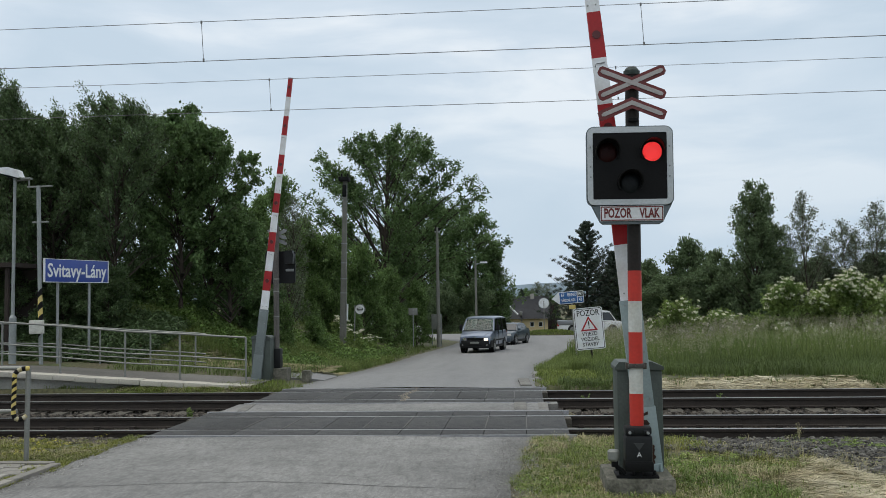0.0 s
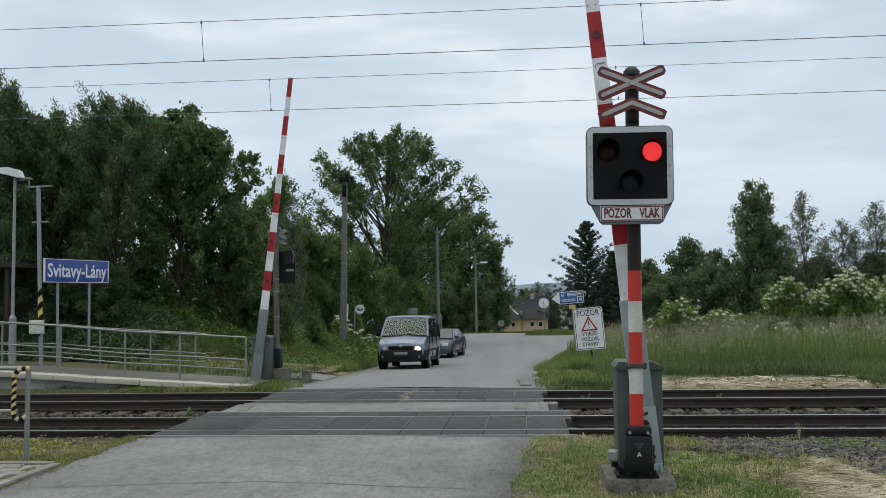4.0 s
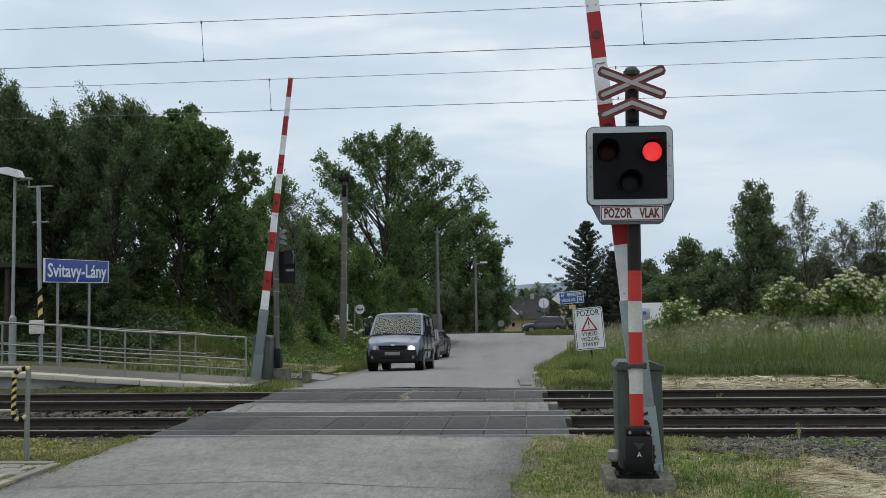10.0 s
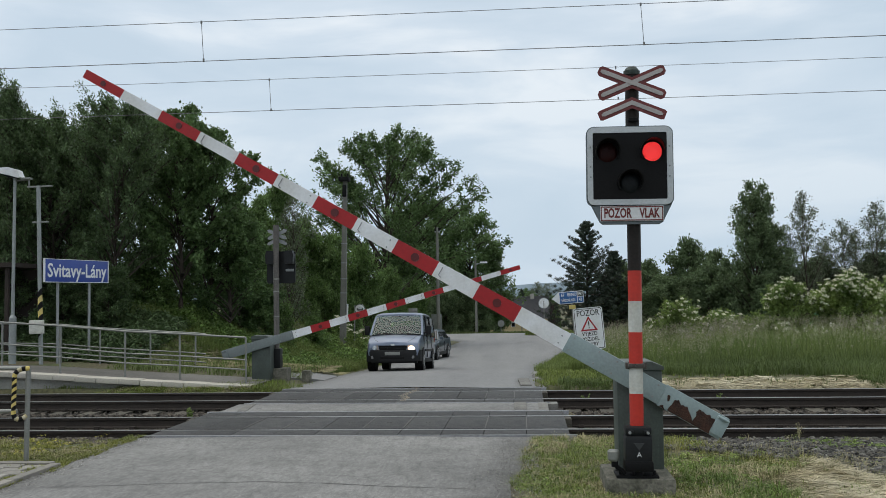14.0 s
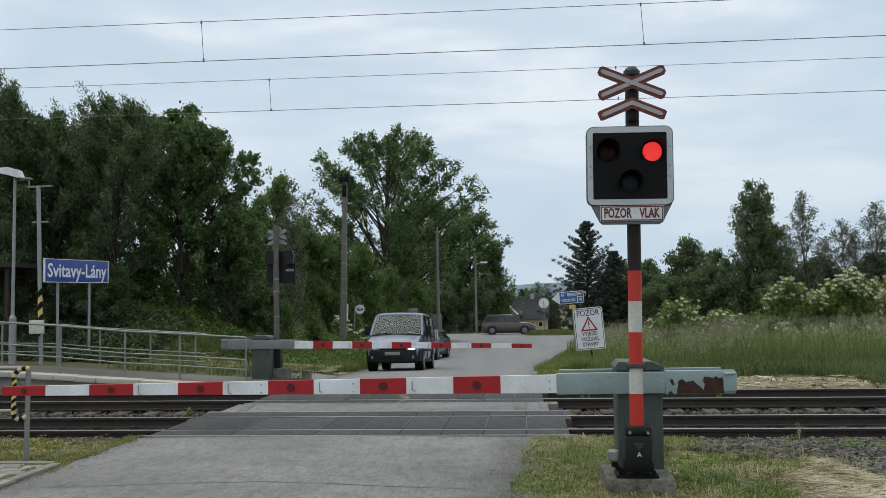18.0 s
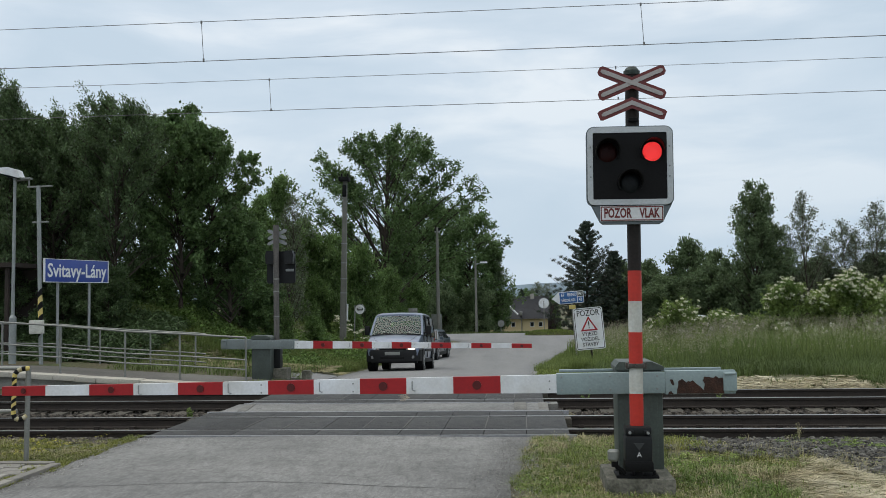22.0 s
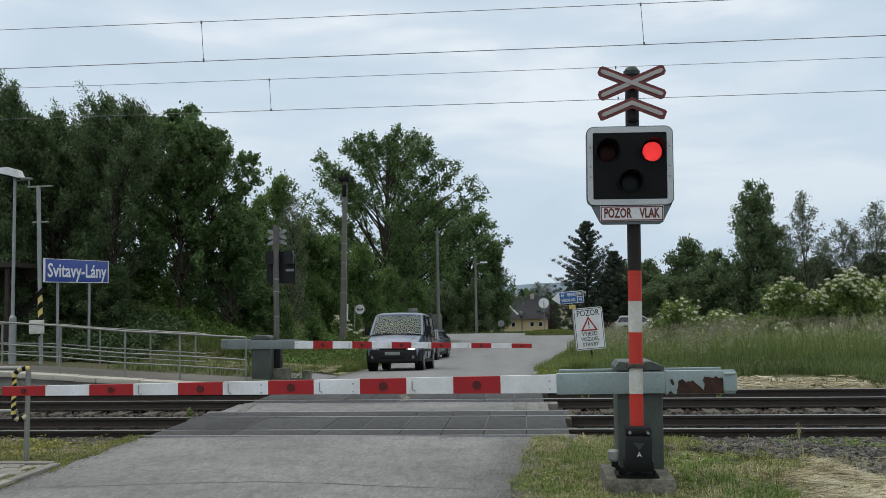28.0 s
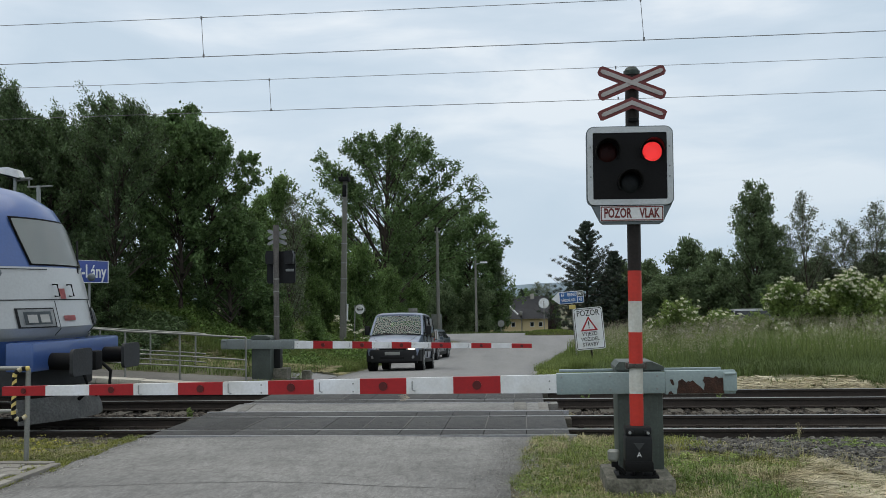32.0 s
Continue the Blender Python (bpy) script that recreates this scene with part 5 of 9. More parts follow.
def straws(name, pts, length, width, mat, label, seed, along=0.0):
    """Long thin straws that lie loosely on the ground, bent in the middle; along: the angle most of them follow."""
    rng = np.random.default_rng(seed)
    p = np.asarray(pts, float)
    n = len(p)
    a = along + rng.normal(0, 0.75, n) + (rng.random(n) < 0.5) * 3.14159
    ln = length * rng.uniform(0.4, 1.25, (n, 1))
    bend = rng.normal(0, 0.35, n)
    d0, d1 = np.stack((np.cos(a), np.sin(a), rng.uniform(-0.05, 0.22, n)), 1), np.stack((np.cos(a + bend), np.sin(a + bend), rng.uniform(-0.22, 0.08, n)), 1)
    q = p + d0 * ln * 0.5
    e = q + d1 * ln * 0.5
    s = np.stack((-np.sin(a), np.cos(a), 0.6 + 0 * a), 1) * width * rng.uniform(0.6, 1.4, (n, 1)) / 2
    v = np.stack((p - s, p + s, q + s, q - s, e + s * 0.5, e - s * 0.5), 1).reshape(-1, 3)
    k = 6 * np.arange(n)[:, None]
    f = np.concatenate((k + np.array([[0, 1, 2, 3]]), k + np.array([[3, 2, 4, 5]])), 0)
    return tagged(new(name, np_mesh(name, v, f, mat)), label, "hay", kind="stuff")


def field(n, xr, yr, ok, seed, dens=None):
    rng = np.random.default_rng(seed)
    x, y = rng.uniform(*xr, n), rng.uniform(*yr, n)
    out = []
    for a, b in zip(x, y):
        if ok(a, b) and (dens is None or rng.random() < dens(a, b)):
            out.append((a, b, ground_z(a, b)))
    return out


def tuft(a, b, s=1.2, t=0.0):
    return noise.noise((a * s, b * s, 4.4)) > t


# meadow on the far side
right_of_road = lambda a, b: a > road_edges(b)[1] + 0.12 + 0.25 * noise.noise((b, 1, 1))
def tall_ok(a, b):
    return a > max(road_edges(b)[1] + 0.9, 2.6) + 0.7 * noise.noise((b * 0.6, a * 0.6, 1)) and b > 25.2 + 1.6 * noise.noise((a * 0.5, 2, 2)) + 0.6 * noise.noise((a * 2.1, 4, 2)) and b > 29.5 - 3.5 * smooth(a, 2.8, 5.0) and a < 0.36 * b + 2.5


tufts("meadow_grass", field(15000, (1.0, 26), (25, 46), tall_ok, 11, lambda a, b: 0.95 if tuft(a, b, 0.8, -0.3) else 0.5), 11, 0.56, 0.009, M_LUSH, "tall green meadow grass gone to seed", 2, 0.2, 0.9)
tufts("meadow_grass_tall", field(9000, (1.5, 26), (27, 47), tall_ok, 15, lambda a, b: 0.9 if tuft(a, b, 0.45, -0.1) else 0.25), 9, 1.0, 0.007, M_BLADE_TALL, "tall green meadow grass gone to seed", 21, 0.3, 0.6)
tufts("meadow_fringe", field(9500, (1.8, 22), (20.6, 27.5), lambda a, b: b > 23.0 - 3.5 * smooth(a, 6.6, 8.4) + 1.3 * noise.noise((a * 0.45, 8, 2)) + 0.5 * noise.noise((a * 1.9, 1, 2)), 71, lambda a, b: 0.9 if tuft(a, b, 0.9, -0.2) else 0.35), 11, 0.38, 0.010, M_LUSH, "green grass at the front of the meadow", 72, 0.16, 0.9)
seeds = field(9500, (1.6, 26), (26.5, 62), lambda a, b: tall_ok(a, b) if b < 47 else a > road_edges(b)[1] + 0.9, 12, lambda a, b: min(1.0, max(0.12, 0.5 + 1.1 * noise.noise((a * 0.45, b * 0.3, 2)) + 0.6 * noise.noise((a * 1.7, b, 7)))))
rs = np.random.default_rng(515)
heads = np.repeat(np.array(seeds), 4, 0) + np.stack((rs.normal(0, 0.16, 4 * len(seeds)), rs.normal(0, 0.16, 4 * len(seeds)), rs.uniform(0.45, 1.25, 4 * len(seeds)) ), 1)
hv, hf = leaf_cloud(rs, heads, np.full((len(heads), 3), (0.05, 0.05, 0.15)), 8, 0.04, 0.0, 0.3)
tagged(new("seed_heads", np_mesh("seed_heads", hv, hf, M_SEED)), "soft purple-grey grass seed heads", "grass", kind="stuff")
tufts("verge_grass_far", field(15000, (-0.2, 24), (20.2, 31), lambda a, b: right_of_road(a, b) and (a < 6 or b < 26) and b < 30.5, 13, lambda a, b: (1.0 if a < 2.8 + noise.noise((b, a, 3)) else 0.03) * (1.0 if tuft(a, b, 1.4, -0.2) else 0.5)), 10, 0.13, 0.011, M_BLADE, "short green verge grass", 4, 0.06, 0.9)
tufts("verge_grass_mid", field(9000, (-0.2, 5.5), (29.3, 62), lambda a, b: a > road_edges(b)[1] + 0.12, 23, lambda a, b: 1.0 if tuft(a, b, 1.0, -0.3) else 0.5), 11, 0.25, 0.012, M_BLADE_TALL, "green grass along the road edge", 24, 0.14, 0.8)
straws("mown_hay_far", [(a, b, c + 0.04 + 0.10 * max(0, noise.noise((a * 0.9, b * 1.4, 5)))) for a, b, c in field(30000, (1.2, 22), (20.05, 25.2), lambda a, b: a < 7.4 + noise.noise((b, a, 9)) and a > 1.6 + 1.6 * noise.noise((a, b, 0)) and b < 21.7 + 1.0 * noise.noise((a * 0.35, 6, 0)) + 0.6 * noise.noise((a * 1.6, 3, 0)), 14, lambda a, b: 0.95 if tuft(a, b, 0.9, -0.15) else 0.3)], 0.30, 0.008, M_HAY, "dry mown grass lying beside the track", 5)
tufts("sign_foot_grass", field(900, (1.3, 3.2), (27.6, 30.4), lambda a, b: True, 121), 11, 0.50, 0.009, M_BLADE_TALL, "tall grass round the foot of the warning board", 122, 0.16, 0.7)
# bank on the platform side
tufts("bank_grass", field(13000, (-22, -4.8), (22.1, 60), lambda a, b: a < road_edges(b)[0] - 0.3 and a > -0.62 * b + 3 and (a > -10.4 or b > 30), 15, lambda a, b: 1.0 if b < 40 else 0.7), 10, 0.24, 0.013, M_BANK, "uneven green grass on the bank", 6, 0.18, 0.9)
tufts("understorey_grass", field(9000, (-19, -8.2), (23.4, 29), lambda a, b: True, 35, lambda a, b: 0.75 if tuft(a, b, 0.9, -0.05) else 0.12), 9, 0.10, 0.010, M_BANK, "short dull grass in the shade of the wood", 36, 0.12, 1.2)
tufts("bank_top_grass", field(5200, (-11.6, -6.8), (26.0, 34), lambda a, b: tuft(a, b, 0.6, -0.1), 65), 12, 0.40, 0.013, M_BLADE_TALL, "green weeds and grass at the foot of the shrubs", 66, 0.2, 0.9)
tufts("slope_grass", field(6500, (-9.0, -5.2), (27.4, 44), lambda a, b: a < road_edges(b)[0] - 0.35 - 0.5 * noise.noise((b, 3, 3)), 61, lambda a, b: 1.0 if tuft(a, b, 0.7, -0.25) else 0.45), 12, 0.42, 0.012, M_BLADE_TALL, "lush green grass on the slope", 62, 0.2, 0.8)
straws("bank_cuttings", [(a, b, c + 0.03 + 0.05 * max(0, noise.noise((a * 1.2, b * 1.4, 5)))) for a, b, c in field(30000, (-11, -5.0), (24.0, 29.0), lambda a, b: a < road_edges(b)[0] - 0.2 and b < 27.8 + 1.2 * noise.noise((a * 0.9, 4, 2)), 16, lambda a, b: (0.95 if tuft(a, b, 0.6, -0.1) else 0.15) * (1.0 if a > -9 else 0.08))], 0.24, 0.010, M_BANK_DRY, "dull dry grass cuttings on the bank", 7)
blades("platform_verge_grass", field(9000, (-11, -4.9), (20.1, 21.4), lambda a, b: True, 17, lambda a, b: 0.9 if tuft(a, b, 1.5, -0.1) else 0.1), 0.10, 0.012, M_BLADE, "thin grass along the far track", 8)
# near verges
def near_ok(a, b):
    return a > road_edges(b)[1] + 0.03 and not (0.74 < a < 1.42 and 9.0 < b < 9.98)


def hay_zone(a, b):
    """Where the mown hay lies on the near verge."""
    return smooth(a - (2.35 + 0.28 * (b - 9.0)) + 0.35 * noise.noise((a * 1.3, b * 1.3, 6)), -0.1, 0.25) * (1 - smooth(b + max(0.0, 3.7 * (a - 3.25)) + 0.4 * noise.noise((a * 1.4, b, 1)), 10.3, 10.95))


def near_green(a, b):
    return near_cover(a, b) * (1 - 0.85 * hay_zone(a, b))


def near_cover(a, b):
    edge = 2.35 + 0.5 * math.sin(b * 2) + 0.6 * noise.noise((a, b, 3))
    return (0.95 if tuft(a, b, 1.1, -0.12) else 0.35) * (1.0 if a < edge or b < 9.9 + 0.5 * noise.noise((a * 0.8, 5, 5)) else (0.42 if tuft(a, b + 7, 0.9, 0.05) else 0.06) * (1 - smooth(b, 10.6, 11.6)) + 0.03)


tufts("near_verge_grass", field(15000, (-0.25, 8.0), (7.4, 12.95), near_ok, 18, lambda a, b: near_green(a, b) * (1 - 0.45 * smooth(a, 1.2, 1.8))), 12, 0.085, 0.0065, M_BLADE, "short green verge grass in tufts", 9, 0.05, 1.7)
tufts("near_dry_grass", field(14000, (-0.2, 7.0), (7.4, 12.8), near_ok, 19, lambda a, b: (0.8 if tuft(a + 9, b, 1.6, 0.0) else 0.15) * (1 - 0.8 * hay_zone(a, b)) * (1.0 if b < 10.6 or a < 1.4 else 0.35 * (1 - smooth(b, 10.4, 11.8)) + 0.04)), 10, 0.10, 0.006, M_DRY, "dry bleached grass in the verge", 10, 0.05, 1.6)
tufts("footing_grass", [(0.70 + 0.75 * k / 60 + 0.02 * math.sin(k * 7), 8.93 + 0.03 * math.sin(k * 3.3), -0.02) for k in range(0, 60, 2)], 9, 0.10, 0.007, M_BLADE, "grass tufts in front of the footing", 41, 0.04, 0.8)
M_FRESH = material("fresh_verge_grass", (0.20, 0.30, 0.055), 0.7, 0.25, 0.8, 8.0, 0, island=0.45, translucent=0.25, second=(0.13, 0.20, 0.04))
tufts("near_lush_grass", field(1100, (1.6, 3.2), (8.4, 10.9), near_ok, 58, lambda a, b: (0.95 if tuft(a, b, 1.5, 0.02) else 0.1) * (1 - 0.9 * hay_zone(a, b)) * (1 - 0.75 * smooth(b, 10.6, 11.2))), 12, 0.13, 0.006, M_FRESH, "fresh green grass tufts in the verge", 59, 0.05, 1.1)
straws("mown_hay_near", [(a, b, c + 0.035 + 0.04 * noise.noise((a * 2, b * 2, 0)) + 0.03 * math.sin(a * 37 + b * 53)) for a, b, c in field(120000, (1.7, 7.5), (7.6, 11.2), lambda a, b: True, 20, lambda a, b: hay_zone(a, b) * (1.0 if tuft(a, b, 1.6, -0.3) else 0.4))], 0.20, 0.0030, M_HAY, "pale dry mown grass lying flat", 11, 0.25)
straws("loose_straw_near", [(a, b, c + 0.05) for a, b, c in field(2000, (-0.1, 6.0), (7.6, 11.4), near_ok, 27, lambda a, b: 0.5 if tuft(a + 3, b, 1.3, 0.0) else 0.12)], 0.22, 0.004, M_DRY, "single dry straws in the verge grass", 28, 0.4)
tufts("left_verge_grass", field(9000, (-13, -5.5), (10.9, 12.9), lambda a, b: a < road_edges(b)[0] - 0.05, 21, lambda a, b: 0.9 if tuft(a, b, 1.3, -0.2) else 0.25), 10, 0.038, 0.008, M_MOSS, "short green grass with yellow weeds beside the track", 12, 0.04, 1.1)
tufts("left_dry_grass", field(4500, (-13, -5.5), (10.8, 12.95), lambda a, b: a < road_edges(b)[0] - 0.02, 25, lambda a, b: 0.8 if tuft(a + 5, b, 1.5, 0.0) else 0.2), 9, 0.055, 0.006, M_DRY, "dry bleached grass beside the track", 26, 0.05, 1.5)
rl = np.random.default_rng(222)
lw = np.array([(a, b, 0.03 + 0.03 * rl.random()) for a, b, c in field(800, (-13, -5.8), (11.2, 12.8), lambda a, b: a < road_edges(b)[0] - 0.3 and tuft(a, b, 1.5, 0.12), 22)])
lv, lf = leaf_cloud(rl, lw, np.full((len(lw), 3), (0.045, 0.045, 0.012)), 8, 0.017, 0.7, 0.8)
tagged(new("stonecrop_flowers", np_mesh("stonecrop_flowers", lv, lf, M_WEED_YELLOW)), "low yellow flowers in the grass beside the track", "weeds", kind="stuff")
# dark sheet under the gravel, painting the shade in gaps between stones
bm = B()
n = 60
edge = [(1.15 + 13 * k / n, max(8.4, 11.1 - max(0.0, 3.7 * (13 * k / n - 2.15))) + 0.15 + 0.3 * noise.noise((k * 0.35, 2.2, 0)) + 0.9 * (1 - smooth(1.15 + 13 * k / n, 1.9, 2.8))) for k in range(n + 1)]
lo = [bm.verts.new((x, y, -0.004)) for x, y in edge]
hi = [bm.verts.new((x, 12.75, -0.02)) for x, y in edge]
for k in range(n):
    bm.faces.new((lo[k], lo[k + 1], hi[k + 1], hi[k]))
tagged(part("gravel_bed", bm, M_BALLAST_BED), "dark sheet for shaded gaps in the gravel beside the track", "ground", kind="structure")
stones("gravel_shoulder", 42000, (0.9, 10), (8.6, 12.85), lambda x, y: 0.012 - 0.05 * smooth(y, 11.6, 12.8) + 0.012 * noise.noise((x * 1.4, y * 1.4, 0)), 0.046, M_BALLAST, "loose grey gravel beside the track", None,
       lambda x, y: y > max(8.5, 11.15 - max(0.0, 3.7 * (x - 3.25))) + 0.9 * (1 - smooth(x, 1.9, 2.8)) + 0.7 * noise.noise((x * 0.8, 3, 0)) + 0.6 * noise.noise((x * 3, y * 3, 1)))
gravel_edge = lambda a: 11.15 - max(0.0, 3.7 * (a - 3.25)) + 0.9 * (1 - smooth(a, 1.9, 2.8))
tufts("gravel_weeds", field(3800, (0.9, 4.2), (9.0, 12.7), lambda a, b: abs(b - gravel_edge(a)) < 0.55 + 0.5 * noise.noise((a * 2, b * 2, 5)), 111, lambda a, b: 0.8 if tuft(a, b, 2.2, 0.0) else 0.25), 9, 0.10, 0.006, M_MOSS, "yellowish low weeds creeping into the gravel", 112, 0.05, 1.2, "weeds")
tufts("gravel_dry_stalks", field(1500, (0.9, 4.2), (9.0, 12.7), lambda a, b: abs(b - gravel_edge(a)) < 0.5 + 0.5 * noise.noise((a * 2, b * 2, 9)), 113, lambda a, b: 0.7 if tuft(a, b, 2.0, 0.0) else 0.2), 7, 0.15, 0.004, M_DRY, "thin dry stalks among the gravel", 114, 0.04, 0.8, "weeds")
stones("gravel_left", 5000, (-14, -5.7), (12.4, 12.95), lambda x, y: -0.03, 0.04, M_BALLAST_RUST, "brown gravel at the edge of the trackbed", None)
stones("gravel_road_edge", 9000, (-0.62, 0.12), (7.5, 12.7), lambda x, y: 0.020 - 0.05 * smooth(-x + 0.25 * noise.noise((x * 3, y * 2, 0)), 0.12, 0.6) * (0.5 + noise.noise((x * 31, y * 31, 2))), 0.0055, M_GRIT, "fine loose gravel at the road edge", None)


# nettles and broad-leaved weeds on the bank and along the verge
def weed_bed(name, pts, height, per, size, mat, label, seed):
    rng = np.random.default_rng(seed)
    p = np.asarray(pts, float)
    hs = height * rng.uniform(0.4, 1.1, len(p)) * (0.65 + 0.6 * np.array([noise.noise((a * 0.8, b * 0.8, 3)) for a, b, c in pts]))
    cs = np.concatenate([p + np.stack((rng.normal(0, 0.06, len(p)), rng.normal(0, 0.06, len(p)), hs * k), 1) for k in (0.25, 0.5, 0.75, 1.0)])
    v, f = leaf_cloud(rng, cs, np.full((len(cs), 3), (0.11, 0.11, 0.06)), per, size, 0.7, 0.55)
    return tagged(new(name, np_mesh(name, v, f, mat)), label, "weeds", kind="stuff")


M_NETTLE = material("fresh_weed_leaf", (0.18, 0.275, 0.075), 0.65, 0.25, 0.5, 6.0, 0, island=0.5, translucent=0.35, spec=0.3, second=(0.11, 0.18, 0.045))
weed_bed("bank_weeds", field(5200, (-12.4, -6.6), (26.6, 36), lambda a, b: b < 30.5 + 2 * noise.noise((a, 3, b)) and a < road_edges(b)[0] - 0.9 and tuft(a, b, 0.7, -0.3) and b > 26.4 - 0.5 * a - 4.2, 75), 0.72, 9, 0.10, M_NETTLE, "lush green nettles and weeds on the bank", 76)
weed_bed("understorey_cover", field(5200, (-19, -10.0), (23.6, 30), lambda a, b: a < -9.9 + 0.6 * noise.noise((b, 5, 5)) - 0.25 * max(0, 26.0 - b) or b > 27.5 and a < -10.2, 85, lambda a, b: 1.0 if tuft(a, b, 0.8, -0.35) else 0.5), 0.30, 8, 0.10, M_LEAF[0], "dark ivy and low undergrowth on the shaded ground", 86)
weed_bed("verge_weeds", field(1100, (-9.4, -6.0), (36, 50), lambda a, b: a < road_edges(b)[0] - 0.6 and tuft(a, b, 0.6, -0.1), 77), 0.75, 9, 0.11, M_NETTLE, "tall green weeds along the road edge", 78)

# single weeds in the ballast
def umbel_weed(seed, x, y, height, n, label):
    """Upright stalks with flat white flower heads."""
    rng = np.random.default_rng(seed)
    t = thing("cow_parsley", label, "weed", pose(x, y, ground_z(x, y)), "cow parsley beside the pole")
    stems, heads = B(), []
    for k in range(n):
        a, r, h = rng.uniform(0, 6.28), rng.uniform(0.1, 0.5), height * rng.uniform(0.65, 1.0)
        tip = Vector((math.cos(a) * r, math.sin(a) * r, h))
        limb(stems, [(tip.x * 0.3, tip.y * 0.3, -0.05), (tip.x * 0.6, tip.y * 0.6, h * 0.6), tip], 0.008, 0.004, 5)
        heads += [tuple(tip + Vector((rng.normal(0, 0.06), rng.normal(0, 0.06), rng.normal(0, 0.015)))) for _ in range(7)]
    part("stem", stems, M_ELDER, t, "thin green stalks")
    v, f = leaf_cloud(rng, np.array(heads), np.full((len(heads), 3), (0.05, 0.05, 0.012)), 14, 0.035, 0.8, 0.9)
    tagged(part("flower_head", np_mesh("flower_head", v, f, M_FLOWER), None, t, "flat white flower heads"), kind="stuff")
    v, f = leaf_cloud(rng, np.array([(rng.normal(0, 0.25), rng.normal(0, 0.25), rng.uniform(0.1, height * 0.7)) for _ in range(40)]), np.full((40, 3), 0.10), 16, 0.09, 0.5, 0.4)
    tagged(part("leaf", np_mesh("leaf", v, f, M_ELDER), None, t, "feathery green leaves"), kind="stuff")


for k, (x, y, h) in enumerate(((-8.75, 45.6, 1.3), (-8.35, 45.2, 1.1), (-9.3, 45.8, 1.35), (-7.75, 46.2, 1.0))):
    umbel_weed(700 + k, x, y, h, 9, "white-flowered cow parsley at the foot of the pole")


def weed(seed, x, y, z, height, n, mat, label):
    rng = np.random.default_rng(seed)
    t = thing("weed", label, "weed", pose(x, y, z))
    bm = B()
    cs = []
    for k in range(n):
        a, lean = rng.uniform(0, 6.28), rng.uniform(0.1, 0.45)
        h = height * rng.uniform(0.6, 1.0)
        tip = (math.cos(a) * lean * h, math.sin(a) * lean * h, h)
        limb(bm, [(0, 0, -0.05), (tip[0] * 0.4, tip[1] * 0.4, h * 0.55), tip], 0.007, 0.003, 5)
        cs += [(tip[0] * s, tip[1] * s, h * s) for s in (0.35, 0.55, 0.75, 0.95)]
    part("stem", bm, mat, t)
    v, f = leaf_cloud(rng, np.array(cs), np.full((len(cs), 3), 0.035), 5 if mat is M_ELDER else 3, 0.06 if mat is M_ELDER else 0.03, 0.3, 0.35)
    part("leaf", np_mesh("leaf", v, f, mat), None, t)


for k, (x, y, h, n, m, lab) in enumerate(((3.57, 17.7, 0.30, 5, M_ELDER, "green leafy weed growing between the tracks"), (1.07, 17.85, 0.30, 4, M_ELDER, "green leafy weed growing between the tracks"),
                                          (0.70, 15.3, 0.26, 6, M_DRY, "dry weed stalks beside the crossing deck"), (-5.9, 13.5, 0.14, 5, M_WEED_YELLOW, "small yellow weed in flower by the rail"),
                                          (-6.1, 16.6, 0.2, 5, M_ELDER, "small green weed between the tracks"), (3.55, 12.75, 0.24, 3, M_DRY, "dry weed stalk in the gravel"))):
    weed(300 + k, x, y, -0.22 if y > 12.9 else -0.02, h, n, m, lab)


# earth verge that rises from the far track to the platform's foot
bm = B()
xs = np.arange(-11.0, -5.05, 0.25)
rows = []
def verge_h(x):
    return smooth(x, -10.6, -8.6)


for y, base in ((19.35, -0.20), (19.6, -0.10), (19.85, -0.03), (20.06, 0.0)):
    rows.append([bm.verts.new((x, y, -0.26 + (base + 0.26 + 0.03 * noise.noise((x * 2, y * 3, 0))) * verge_h(x))) for x in xs])
for a, b in zip(rows, rows[1:]):
    for i in range(len(xs) - 1):
        bm.faces.new((a[i], a[i + 1], b[i + 1], b[i]))
tagged(part("track_verge", bm, M_GRASS_SOIL), "earth verge rising to the foot of the platform", "ground", kind="structure")
vz = lambda x, y: -0.26 + (lerp(y, (19.35, 19.6, 19.85, 20.06), (-0.20, -0.10, -0.03, 0.0)) + 0.26) * verge_h(x)
tufts("track_verge_grass", [(a, b, vz(a, b)) for a, b, c in field(2600, (-10.4, -5.1), (19.45, 20.1), lambda a, b: True, 81, lambda a, b: 0.95 if tuft(a, b, 1.6, -0.15) else 0.25)], 10, 0.085, 0.009, M_BLADE, "short green grass beside the far track", 82, 0.05, 1.0)
tufts("track_verge_dry", [(a, b, vz(a, b)) for a, b, c in field(1500, (-10.4, -5.1), (19.4, 20.1), lambda a, b: True, 83, lambda a, b: 0.9 if tuft(a + 3, b, 1.6, 0.0) else 0.3)], 9, 0.08, 0.008, M_BANK_DRY, "dull dry grass beside the far track", 84, 0.05, 1.3)
stones("far_road_grit", 9000, (-0.3, 0.9), (19.9, 36), lambda x, y: road_z(y) + 0.0, 0.028, M_GRIT, "pale grit along the far road edge", None, lambda x, y: abs(x - road_edges(y)[1] - 0.06) < 0.05 + 0.16 * noise.noise((y * 1.5, x * 2, 0)))

